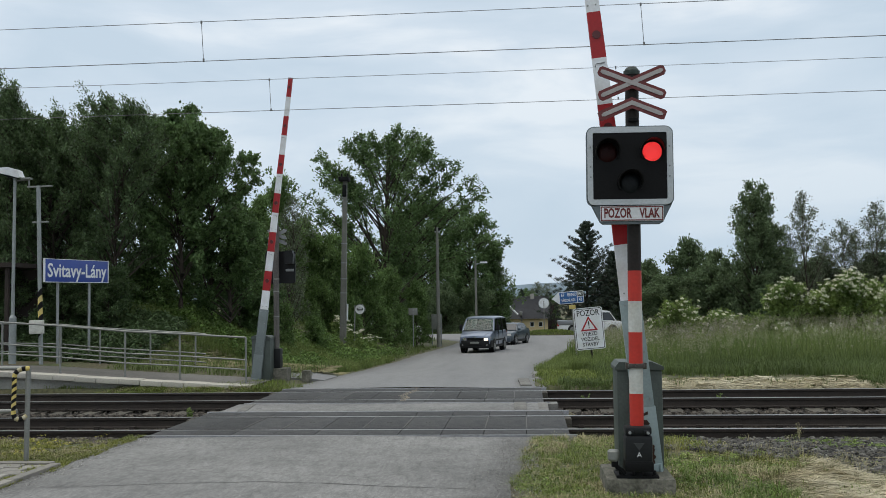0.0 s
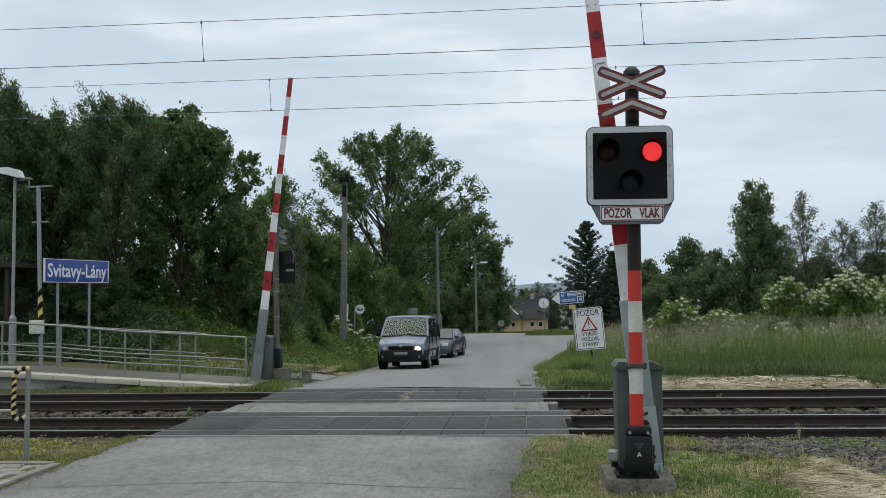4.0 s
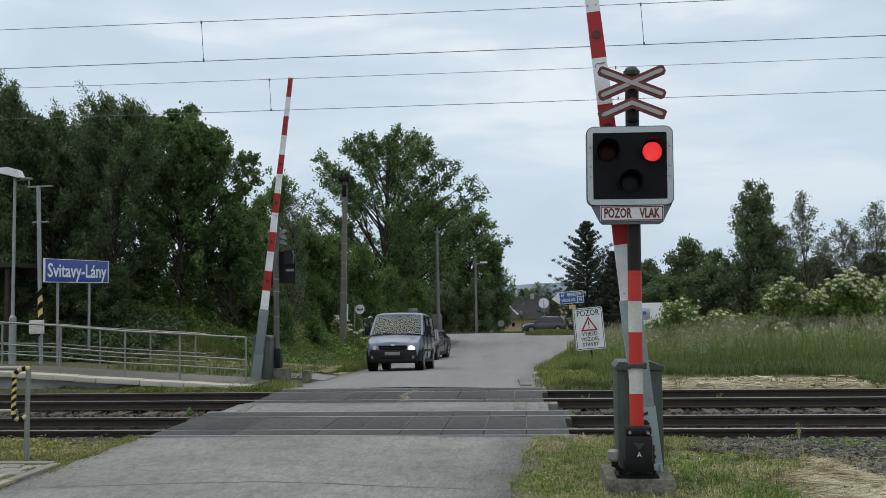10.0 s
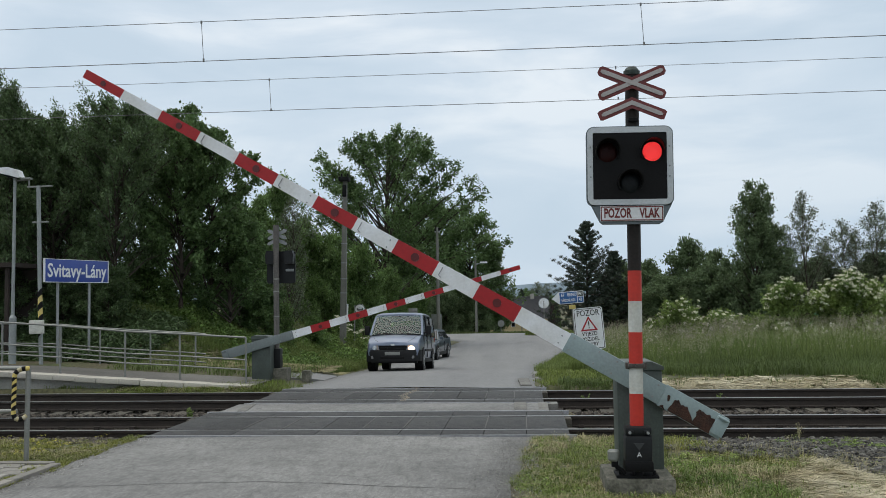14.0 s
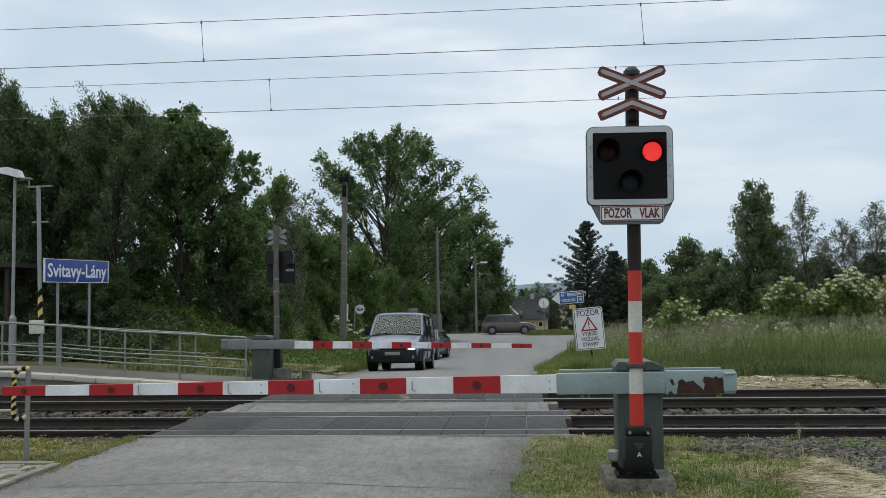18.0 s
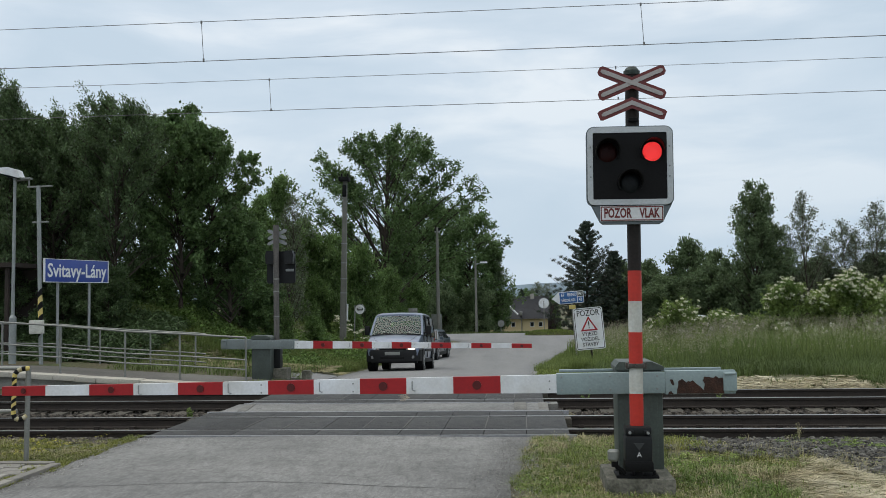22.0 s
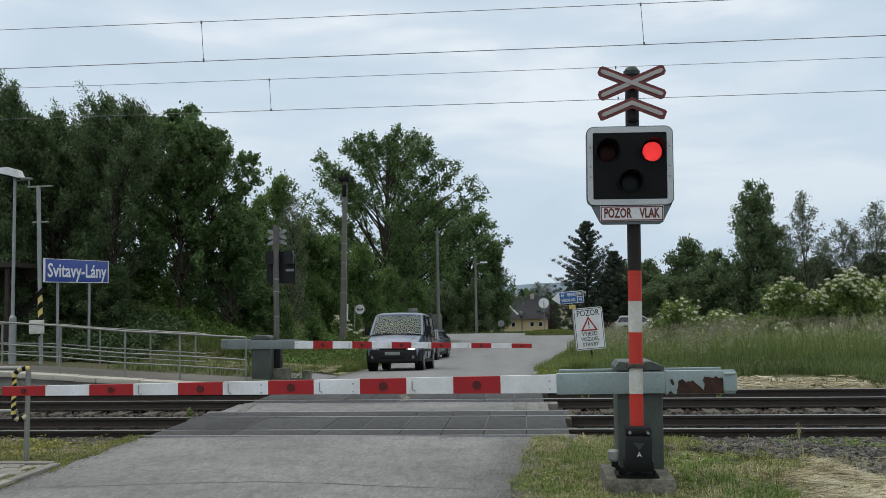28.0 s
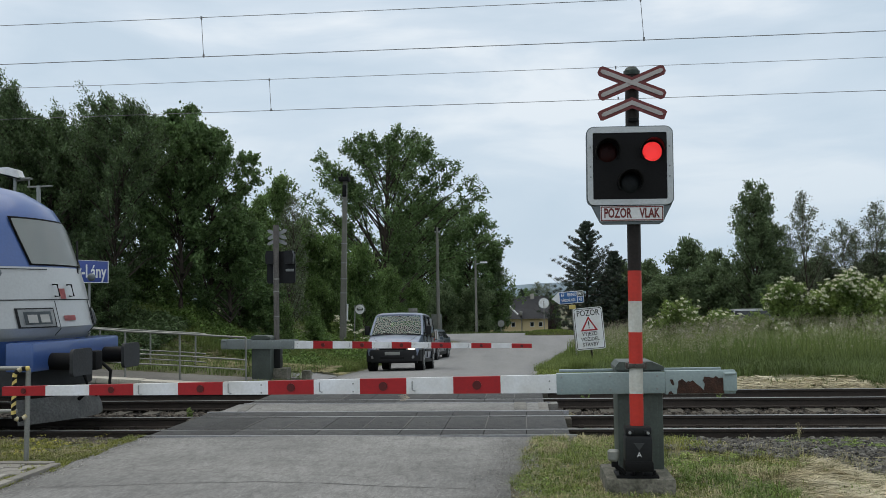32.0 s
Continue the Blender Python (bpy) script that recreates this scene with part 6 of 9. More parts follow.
# shoulder beyond the far track, strewn with hay
bm = B()
xs = np.arange(0.7, 40, 0.5)
rows = [[bm.verts.new((x, y, z + 0.02 * noise.noise((x * 2, y * 3, 0)))) for x in xs] for y, z in ((19.30, -0.22), (19.6, -0.10), (19.85, -0.02), (20.1, 0.0))]
for a, b in zip(rows, rows[1:]):
    for i in range(len(xs) - 1):
        bm.faces.new((a[i], a[i + 1], b[i + 1], b[i]))
tagged(part("track_shoulder", bm, M_GRASS_SOIL), "earth shoulder beyond the far track", "ground", kind="structure")
sz = lambda y: lerp(y, (19.30, 19.6, 19.85, 20.1), (-0.20, -0.08, 0.0, 0.02))
straws("shoulder_hay", [(a, b, sz(b) + 0.01) for a, b, c in field(16000, (2.0, 9.5), (19.4, 20.5), lambda a, b: True, 91, lambda a, b: (0.95 if tuft(a, b, 1.1, -0.2) else 0.3) * (1 - 0.9 * smooth(a, 6.2, 8.0)))], 0.28, 0.008, M_HAY, "dry mown grass lying on the shoulder", 92)
tufts("shoulder_grass", [(a, b, sz(b)) for a, b, c in field(5000, (0.7, 22), (19.5, 20.7), lambda a, b: True, 93, lambda a, b: 0.85 if a < 2.4 or a > 7.0 else 0.03)], 10, 0.16, 0.010, M_LUSH, "green grass on the shoulder", 94, 0.08, 0.9)

tufts("edge_moss", [(a, b, 0.0) for a, b, c in field(5000, (-6.0, -5.0), (9.0, 13.0), lambda a, b: -0.22 < a - road_edges(b)[0] < 0.03 + 0.12 * noise.noise((b * 1.7, 2, 0)), 95, lambda a, b: 0.9 if tuft(a, b, 2.0, 0.0) else 0.25)], 8, 0.03, 0.008, M_MOSS, "mossy growth over the road edge", 96, 0.03, 1.3)
stones("left_road_soil", 3500, (-6.1, -5.0), (8.6, 13.0), lambda x, y: 0.004, 0.010, M_GRIT, "fine grit along the road edge", None, lambda x, y: -0.15 < x - road_edges(y)[0] < 0.22 + 0.35 * noise.noise((x * 6, y * 4, 0)))

# broad-leaved weeds among the near grass
rw = np.random.default_rng(404)
spots = np.array([(a, b, 0.02) for a, b, c in field(900, (-0.1, 6.0), (7.8, 12.4), near_ok, 98, lambda a, b: (0.95 if tuft(a, b, 0.9, 0.1) else 0.08) * (1 - 0.9 * hay_zone(a, b)))])
wv, wf = leaf_cloud(rw, spots, np.full((len(spots), 3), (0.10, 0.10, 0.035)), 16, 0.045, 0.8, 0.5)
tagged(new("broad_leaf_weeds", np_mesh("broad_leaf_weeds", wv, wf, M_ELDER)), "low broad-leaved weeds in the verge", "weeds", kind="stuff")

# sand spilled on the crossing deck
M_SAND = material("pale_spilled_sand", (0.42, 0.36, 0.28), 0.95, 0.2, 5.0, 60.0, 0.1, island=0.25)
stones("spilled_sand", 1300, (-2.62, -2.05), (17.3, 20.0), lambda x, y: 0.008, 0.010, M_SAND, "pale sand spilled on the crossing deck", None, lambda x, y: noise.noise((x * 5, y * 2.5, 3)) + 0.9 - 8 * abs(x + 2.34 - 0.05 * math.sin(y * 3)) > 0.35)

# ---------------------------------------------------------------- platform and its fittings
platform = tagged(new("platform"), "low station platform with ramp and pale coping stones", "platform", kind="structure")
PX = [-400, -60, -30, -20, -13, -11.6, -10.5, -9.4, -8.5, -7.6, -6.8, -6.0]
v, f = [], []
for x in PX:
    z = deck_z(x)
    v += [(x, 20.24, -0.5), (x, 20.24, z - 0.10), (x, 20.24, z - 0.012), (x, 22.05, z - 0.012), (x, 22.05, -0.5)]
for i in range(len(PX) - 1):
    for k in range(4):
        f.append((i * 5 + k, i * 5 + k + 1, i * 5 + 5 + k + 1, i * 5 + 5 + k))
me = np_mesh("platform_body", v, f, M_CONCRETE)
part("platform_body", me, None, platform, "grey concrete body")
v, f = [], []
for x in PX:
    z = deck_z(x)
    v += [(x, 20.45, z - 0.006), (x, 22.05, z - 0.006)]
for i in range(len(PX) - 1):
    f.append((2 * i, 2 * i + 2, 2 * i + 3, 2 * i + 1))
part("platform_surface", np_mesh("platform_surface", v, f, M_DECK), None, platform, "worn dark asphalt surface")
bm = B()
box(bm, -0.247, 0.247, -0.17, 0.24, -0.11, 0.004, 0.012)
coping = mesh_of("coping_stone", bm, M_COPING)
x = -13.75
k = 0
while x < -6.1:
    k += 1
    z0, z1 = deck_z(x - 0.25), deck_z(x + 0.25)
    c = part("coping_stone", coping, None, platform)
    c.matrix_basis = pose(x, 20.18 + 0.008 * math.sin(k * 2.7), (z0 + z1) / 2 + 0.005 * math.sin(k * 4.1), 0, math.degrees(math.atan2(z0 - z1, 0.5)), 0.6 * math.sin(k * 1.9))
    x += 0.5
bm = B()
box(bm, -200, -14.0, 20.01, 20.42, 0.32, 0.434, 0.012)
part("coping_run", bm, M_COPING, platform)


def railing(name, y, posts, tops, end, label):
    """Tubular railing: posts at x, a handrail and two lower rails that follow the ramp."""
    t = thing(name, label, "railing")
    zt = lambda x: lerp(x, [p for p in posts], tops)
    base = lambda x: deck_z(x) - 0.02
    for x in posts:
        bm = B()
        rod(bm, (x, y, base(x) - 0.1), (x, y, zt(x)), 0.022, n=10)
        part("post", bm, M_GALV, t)
    xs = posts + ([end] if end is not None else [])
    for drop, r in ((0.0, 0.022), (0.50, 0.017), (0.72, 0.017)):
        for a, b in zip(xs, xs[1:]):
            bm = B()
            rod(bm, (a, y, zt(a) - drop), (b, y, zt(min(b, posts[-1])) - drop - (0.03 if b == end else 0)), r, n=10)
            part("handrail" if drop == 0 else "rail_tube", bm, M_GALV, t)
    return t


railing("railing", 20.62, [-17.0, -14.8, -13.4, -12.03, -10.64, -9.1, -7.82, -6.29], [1.52, 1.52, 1.52, 1.49, 1.395, 1.25, 1.18, 1.075], None, "galvanised tube railing along the platform ramp")
railing("railing", 23.3, [-15.4, -13.6, -12.0, -10.95, -9.61, -8.42], [1.40, 1.40, 1.356, 1.255, 1.166, 1.094], -8.15, "galvanised tube railing at the back of the ramp")

# platform lamp
t = thing("platform_lamp", "tall grey platform lamp with a flat head", "street lamp", pose(-12.86, 22.5, 0.41))
bm = B()
rod(bm, (0, 0, 1.15), (0.03, 0, 4.72), 0.045, 0.036, n=14)
part("pole", bm, M_GALV_LIGHT, t)
bm = B()
rod(bm, (0, 0, -0.05), (0, 0, 1.16), 0.09, n=16)
rod(bm, (0, 0, 1.16), (0, 0, 1.22), 0.09, 0.045, n=16)
part("pole_base", bm, M_GALV_LIGHT, t, "thicker grey base of the pole")
bm = B()
prism(bm, [(-0.34, 0.0), (-0.30, 0.10), (-0.1, 0.13), (0.16, 0.08), (0.26, -0.10), (0.2, -0.12), (-0.05, -0.07), (-0.25, -0.05)], 0.26, pose(-0.02, 0, 4.82, 0, 6, 0))
part("lamp_head", bm, M_WHITE, t, "pale grey lamp head")
bm = B()
prism(bm, [(-0.28, -0.055), (-0.05, -0.08), (0.12, -0.11), (0.1, -0.135), (-0.1, -0.11), (-0.26, -0.08)], 0.2, pose(-0.02, 0, 4.82, 0, 6, 0))
part("lamp_glass", bm, M_LENS_CLEAR, t, "dark unlit glass")
bm = B()
rod(bm, (0.05, 0, 4.62), (0.40, 0, 4.64), 0.022, n=8)
box(bm, 0.22, 0.46, -0.07, 0.07, 4.64, 4.69, 0.01)
rod(bm, (0.40, 0, 4.64), (0.40, 0, 4.48), 0.02, n=8)
part("side_bracket", bm, M_GALV, t)

M_BOX_WHITE = material("weathered_white_box", (0.60, 0.60, 0.54), 0.6, 0.15, 6.0, 40.0, 0.1, second=(0.46, 0.46, 0.41))
# slim mast with cross bars, hazard stripes and a white box
t = thing("platform_mast", "slim grey mast with cross bars and hazard stripes", "mast", pose(-12.08, 22.45, 0.36, 0, -1.3, 0))
bm = B()
rod(bm, (0, 0, -0.05), (0, 0, 4.52), 0.052, n=14)
part("pole", bm, M_GALV_LIGHT, t)
for z, w in ((4.50, 0.32), (3.60, 0.21)):
    bm = B()
    box(bm, -w + 0.04, w + 0.04, -0.03, 0.03, z - 0.02, z + 0.02, 0.006)
    part("cross_bar", bm, M_GALV, t)
for i in range(7):
    z = 0.75 + i * 0.16
    bm = B()
    rod(bm, (0, 0, z), (0, 0, z + 0.16), 0.057, n=14)
    for vv in bm.verts:
        vv.co.z += vv.co.x * 1.1
    part("hazard_band", bm, M_YELLOW if i % 2 else M_BLACK, t, "yellow band" if i % 2 else "black band")
bm = B()
box(bm, -0.20, 0.14, -0.20, -0.06, 0.80, 1.14, 0.02)
part("junction_box", bm, M_BOX_WHITE, t, "white junction box")

# station name board
t = thing("station_sign", "blue station name board with white letters on two posts", "station sign", pose(-11.7, 23.55, 0.40, 0, 0, 74))
bm = B()
box(bm, -1.15, 1.15, -0.02, 0.02, 2.055, 2.635, 0.006)
board = part("board", bm, M_BLUE_SIGN, t, "blue board")
bm = B()
ring_plate(bm, [(-1.16, 2.045), (1.16, 2.045), (1.16, 2.645), (-1.16, 2.645)], [(-1.13, 2.06), (1.13, 2.06), (1.13, 2.63), (-1.13, 2.63)], 0.05, pose(0, 0, 0))
part("frame", bm, M_WHITE, board, "thin pale rim")
w = text_mesh("Svitavy-Lány", 0.49, M_WHITE, bold=0.008)
w.transform(Matrix.Diagonal((0.88, 1, 1.0, 1)))
part("letters", w, None, board, "white letters Svitavy-Lány").location = (0, -0.024, 2.335)
for x in (-0.63, 0.50):
    bm = B()
    rod(bm, (x, 0.05, -0.4), (x, 0.05, 2.6), 0.035, n=10)
    part("post", bm, M_GALV_DULL, t, "grey steel post")

# waiting shelter at the back of the platform
t = thing("platform_shelter", "dark brown waiting shelter at the platform's back", "shelter", pose(-15.6, 24.2, 0.40))
M_SHELTER = material("dark_brown_boards", (0.035, 0.024, 0.019), 0.8, 0.3, 3.0, 30.0, 0.2)
bm = B()
prism(bm, [(-2.6, 2.62), (2.0, 2.62), (2.0, 2.50), (-2.6, 2.46)], 1.9, pose(0, 0.5, 0))
part("roof", bm, M_SHELTER, t, "flat dark brown roof")
bm = B()
box(bm, -2.4, 1.8, 1.25, 1.33, -0.4, 2.47, 0.01)
part("back_wall", bm, M_SHELTER, t)
for x in (-2.35, 1.75):
    bm = B()
    box(bm, x - 0.05, x + 0.05, -0.3, -0.2, -0.4, 2.48, 0.01)
    part("post", bm, M_SHELTER, t)

M_YELLOW_WORN = material("worn_yellow_paint", (0.50, 0.47, 0.36), 0.6, 0.25, 12.0, 60.0, 0.1, second=(0.42, 0.33, 0.12))
# tube barrier by the near path, with striped loop
t = thing("tube_barrier", "galvanised tube barrier with yellow and black loop", "barrier railing", pose(-6.1, 11.0, 0))
bm = B()
rod(bm, (0, 0, -0.1), (0.02, 0, 1.12), 0.03, n=12)
part("post", bm, M_GALV, t)
for z0, z1 in ((1.12, 1.13), (0.60, 0.58)):
    bm = B()
    rod(bm, (0.02 if z0 > 1 else -0.12, 0, z0), (-2.6, 0, z1), 0.026, n=10)
    part("rail_tube", bm, M_GALV, t)
loop = [(0.04, -0.01, 1.12), (0.0, -0.025, 1.12), (-0.04, -0.045, 1.115), (-0.08, -0.065, 1.095), (-0.105, -0.078, 1.06)] + [(-0.112 - 0.001 * k, -0.08, 1.02 - 0.045 * k) for k in range(0, 11)] + [(-0.105, -0.075, 0.525), (-0.07, -0.055, 0.50), (-0.03, -0.035, 0.515), (0.01, -0.01, 0.545)]
for i, (a, b) in enumerate(zip(loop, loop[1:])):
    bm = B()
    rod(bm, a, b, 0.028, n=14)
    if 4 < i < len(loop) - 6:
        # bands of the upright stretch run askew
        for vv in bm.verts:
            vv.co.z += (vv.co.x - a[0]) * 0.9
    worn = 0 < i < 4 or i > len(loop) - 5
    part("hazard_band", bm, M_BLACK if i % 2 else M_YELLOW_WORN if worn else M_YELLOW, t, "black band" if i % 2 else "faded yellow band")
bm = B()
rod(bm, (-2.6, 0, -0.1), (-2.6, 0, 1.13), 0.03, n=12)
part("post", bm, M_GALV, t)

# near footpath with kerb stones
path = tagged(new("pavement"), "concrete footpath with kerb at the road side", "pavement", kind="structure")
bm = B()
box(bm, -14, -5.58, 5.0, 10.62, -0.2, 0.005)
part("path_bed", bm, M_CONCRETE_OLD, path)
bm = B()
box(bm, 0.005, 0.295, 0.005, 0.195, -0.05, 0.03, 0.010)
slab = mesh_of("paving_slab", bm, M_PAVER)
rng = random.Random(31)
for i in range(9):
    for j in range(18):
        part("paving_slab", slab, None, path).matrix_basis = pose(-5.89 - 0.3 * i - 0.15 * (j % 2), 10.42 - 0.2 * j, rng.uniform(-0.012, 0.004), rng.uniform(-1.2, 1.2), rng.uniform(-1.0, 1.0), rng.uniform(-0.8, 0.8))
bm = B()
box(bm, -0.49, 0.49, -0.06, 0.06, -0.2, 0.042, 0.012)
kerb = mesh_of("kerb_stone", bm, M_PAVER)
for i in range(8):
    part("kerb_stone", kerb, None, path).matrix_basis = pose(-13.08 + i, 10.68, 0, 0, 0, 0)
for i in range(5):
    part("kerb_stone", kerb, None, path).matrix_basis = pose(-5.52, 10.13 - i, 0, 0, 0, 90)
tufts("path_moss", [(a, b, 0.012) for a, b, c in field(2600, (-8.6, -5.45), (7.0, 10.75), lambda a, b: noise.noise((a * 1.9, b * 1.9, 8)) > 0.12 or a > -5.66 or b > 10.5, 87, lambda a, b: 0.55)], 7, 0.035, 0.006, M_MOSS, "moss and grass in the joints of the footpath", 88, 0.03, 1.3)
# far footpath beside the road at the end of the platform
bm = B()
cols = [[bm.verts.new((x, y, (0.012 if x < -5.4 else road_z(y) + 0.012) - drop)) for drop, y in ((0.2, 22.45), (0.0, 22.45), (0.0, 23.3), (0.0, 24.1), (0.2, 24.1))] for x in (-8.4, -7.2, -6.0, -5.5, -4.9)]
for a, b in zip(cols, cols[1:]):
    for k in range(4):
        bm.faces.new((a[k], b[k], b[k + 1], a[k + 1]))
tagged(part("pavement_far", bm, M_ASPHALT_FAR), "grey footpath from the road to the platform", "pavement", kind="structure")


# ---------------------------------------------------------------- catenary
def catenary(yc, side, label):
    c = thing("catenary", label, "overhead wire", pose(0, yc, 0))
    for z, sag, nm, r in ((5.735, 0.0, "contact_wire", 0.006), (6.37, 0.10, "messenger_wire", 0.005)):
        bm = B()
        xs = list(np.arange(-63, 64, 7.0))
        limb(bm, [(x - 1.55, 0.002 * x, z + sag * ((x / 30.0) ** 2)) for x in xs], r, r, 6)
        part(nm, bm, M_WIRE, c)
    for x in np.arange(-39.69, 40, 6.93):
        zt = 6.37 + 0.10 * ((x / 30.0) ** 2)
        bm = B()
        rod(bm, (x, 0.002 * x, 5.735), (x - 0.035, 0.002 * x, zt), 0.005, n=5)
        rod(bm, (x, 0.002 * x, 5.725), (x, 0.002 * x, 5.775), 0.016, n=6)
        rod(bm, (x - 0.035, 0.002 * x, zt - 0.03), (x - 0.035, 0.002 * x, zt + 0.015), 0.016, n=6)
        part("dropper", bm, M_WIRE, c)
    for x in (-64.55, 61.45):
        bm = B()
        rod(bm, (x, side * 3.0, -0.6), (x, side * 3.0, 7.4), 0.17, 0.12, n=12)
        part("mast", bm, M_GALV_DULL, c, "grey steel mast")
        for z in (5.735, 6.37 + 0.10 * ((x / 30.0) ** 2)):
            bm = B()
            rod(bm, (x, side * 2.9, z + 0.1), (x, 0.002 * x, z), 0.03, n=8)
            part("bracket", bm, M_GALV_DULL, c)
    return c


cat_near = catenary(NEAR, -1, "overhead contact and carrier wires above the nearer line")
cat_far = catenary(FAR, 1, "overhead contact and carrier wires above the platform line")


# ---------------------------------------------------------------- poles and signs beyond the crossing
def on_ground(x, y):
    return pose(x, y, ground_z(x, y))


t = thing("utility_pole", "square concrete utility pole with dark fittings", "utility pole", pose(-8.9, 45, ground_z(-8.9, 45) - 0.4, 0, 1.4, 0))
bm = B()
n0 = [(-0.155, -0.155), (0.155, -0.155), (0.155, 0.155), (-0.155, 0.155)]
H = 7.9 - ground_z(-8.9, 45) + 0.4
lo = [bm.verts.new((x, y, 0)) for x, y in n0]
hi = [bm.verts.new((x * 0.62, y * 0.62, H)) for x, y in n0]
bm.faces.new(lo[::-1])
bm.faces.new(hi)
for i in range(4):
    bm.faces.new((lo[i], lo[(i + 1) % 4], hi[(i + 1) % 4], hi[i]))
bmesh.ops.bevel(bm, geom=list(bm.edges), offset=0.03, segments=2, affect="EDGES")
part("pole", bm, M_POLE_CONC, t)
for z in (H * 0.34, H * 0.42, H * 0.51, H * 0.62):
    bm = B()
    k = 0.155 * (1 - 0.38 * z / H) + 0.012
    box(bm, -k, k, -k, k, z - 0.02, z + 0.02, 0.004)
    part("steel_band", bm, M_GALV_DULL, t)
bm = B()
box(bm, -0.3, 0.22, -0.25, 0.25, H - 0.22, H - 0.02, 0.03)
part("top_fitting", bm, M_BLACK, t, "dark fitting at the top")
for x in (-0.18, 0.12):
    bm = B()
    rod(bm, (x, 0, H - 0.05), (x, 0, H + 0.16), 0.06, 0.04, n=10)
    part("insulator", bm, M_BLACK, t)
bm = B()
box(bm, -0.1, 0.1, -0.24, -0.18, H - 1.0, H - 0.4, 0.02)
part("junction_box", bm, M_BLACK, t)
bm = B()
box(bm, 0.2, 0.27, -0.2, -0.14, 1.6, 2.4, 0.01)
part("number_plate", bm, M_WHITE, t, "small white plate")

for x, y, h, r, lamp in ((-5.6, 60.0, 7.75, 0.135, False), (-4.75, 90.4, 7.3, 0.14, True)):
    t = thing("street_lamp" if lamp else "utility_pole", "grey concrete street lamp across the junction" if lamp else "slim round concrete pole at the roadside", "street lamp" if lamp else "utility pole", on_ground(x, y))
    bm = B()
    rod(bm, (0, 0, -0.3), (0, 0, h), r, r * 0.6, n=12)
    part("pole", bm, M_POLE_CONC, t)
    bm = B()
    if lamp:
        rod(bm, (0, 0, h - 0.6), (0.55, 0, h - 0.45), 0.04, n=8)
        part("arm", bm, M_GALV_DULL, t)
        bm = B()
        box(bm, 0.45, 1.15, -0.13, 0.13, h - 0.5, h - 0.34, 0.05)
        part("lamp_head", bm, M_WHITE, t, "pale lamp head")
    else:
        box(bm, -0.16, 0.16, -0.06, 0.06, h - 0.35, h - 0.25, 0.01)
        part("cross_bar", bm, M_GALV_DULL, t)
        for s in (-0.12, 0.12):
            bm = B()
            rod(bm, (s, 0, h - 0.26), (s, 0, h - 0.08), 0.05, n=8)
            part("insulator", bm, M_BLACK, t)


def disc(bm, x, y, z, r, thick=0.02, n=28):
    rod(bm, (x, y - thick / 2, z), (x, y + thick / 2, z), r, n=n)


# bus stop flag
t = thing("bus_stop_sign", "round white bus stop sign on slim post", "bus stop sign", on_ground(-8.36, 46))
z = 1.39 - ground_z(-8.36, 46)
bm = B()
rod(bm, (-0.16, 0, -0.2), (-0.10, 0, z + 0.2), 0.03, n=8)
part("post", bm, M_GALV, t)
bm = B()
disc(bm, 0.15, 0, z, 0.27)
plate = part("sign_disc", bm, M_WHITE, t, "white disc")
bm = B()
ring_plate(bm, [(0.27 * math.cos(a), 0.27 * math.sin(a)) for a in np.arange(0, 6.28, 0.3)], [(0.235 * math.cos(a), 0.235 * math.sin(a)) for a in np.arange(0, 6.28, 0.3)], 0.008, pose(0.15, -0.016, z))
part("sign_ring", bm, M_CAB_GREY, plate, "dark ring")
bm = B()
box(bm, 0.0, 0.30, -0.024, -0.012, z - 0.055, z + 0.07, 0.02)
part("bus_symbol", bm, M_BLACK, plate, "dark vehicle symbol")
bm = B()
box(bm, 0.03, 0.27, -0.03, -0.024, z - 0.01, z + 0.045, 0.008)
part("bus_window", bm, M_WHITE, plate)

# warning board for works traffic
t = thing("warning_board", "white warning board with red triangle on leaning post", "warning sign", pose(2.12, 30, ground_z(2.0, 30) - 0.1, 0, -4.6, 0))
gz = ground_z(2.0, 30) - 0.1
bm = B()
rod(bm, (0, 0.04, 0), (0, 0.04, 1.9), 0.03, n=10)
part("post", bm, M_BROWN_POLE, t, "dark steel post")
cz = 0.86 - gz
bm = B()
prism(bm, rounded(0.92, 1.33, 0.07), 0.02, pose(0, 0, cz))
plate = part("board", bm, M_WHITE, t, "white board with black border")
bm = B()
ring_plate(bm, rounded(0.87, 1.28, 0.055), rounded(0.835, 1.245, 0.045), 0.004, pose(0, -0.012, cz))
part("border", bm, M_BLACK, plate, "black border line")
for word, size, dz, sx in (("POZOR", 0.27, 0.49, 0.78), ("VÝJEZD", 0.165, -0.17, 0.88), ("VOZIDEL", 0.165, -0.335, 0.86), ("STAVBY", 0.165, -0.50, 0.88)):
    w = text_mesh(word, size, M_BLACK, bold=0.002)
    w.transform(Matrix.Diagonal((sx, 1, 1, 1)))
    part("words", w, None, plate, "black capital letters " + word).location = (0, -0.0135, cz + dz)
tri = [(0.0, 0.36), (0.27, -0.10), (-0.27, -0.10)]
bm = B()
ring_plate(bm, tri, [(x * 0.70, (z - 0.053) * 0.70 + 0.053) for x, z in tri], 0.004, pose(0, -0.0125, cz + 0.03))
part("triangle", bm, M_RED, plate, "red warning triangle")
bm = B()
prism(bm, [(-0.018, 0.24), (0.018, 0.24), (0.010, 0.06), (-0.010, 0.06)], 0.004, pose(0, -0.0125, cz + 0.0))
disc(bm, 0, -0.0125, cz + 0.025, 0.018, 0.004, 12)
part("exclamation_mark", bm, M_BLACK, plate)

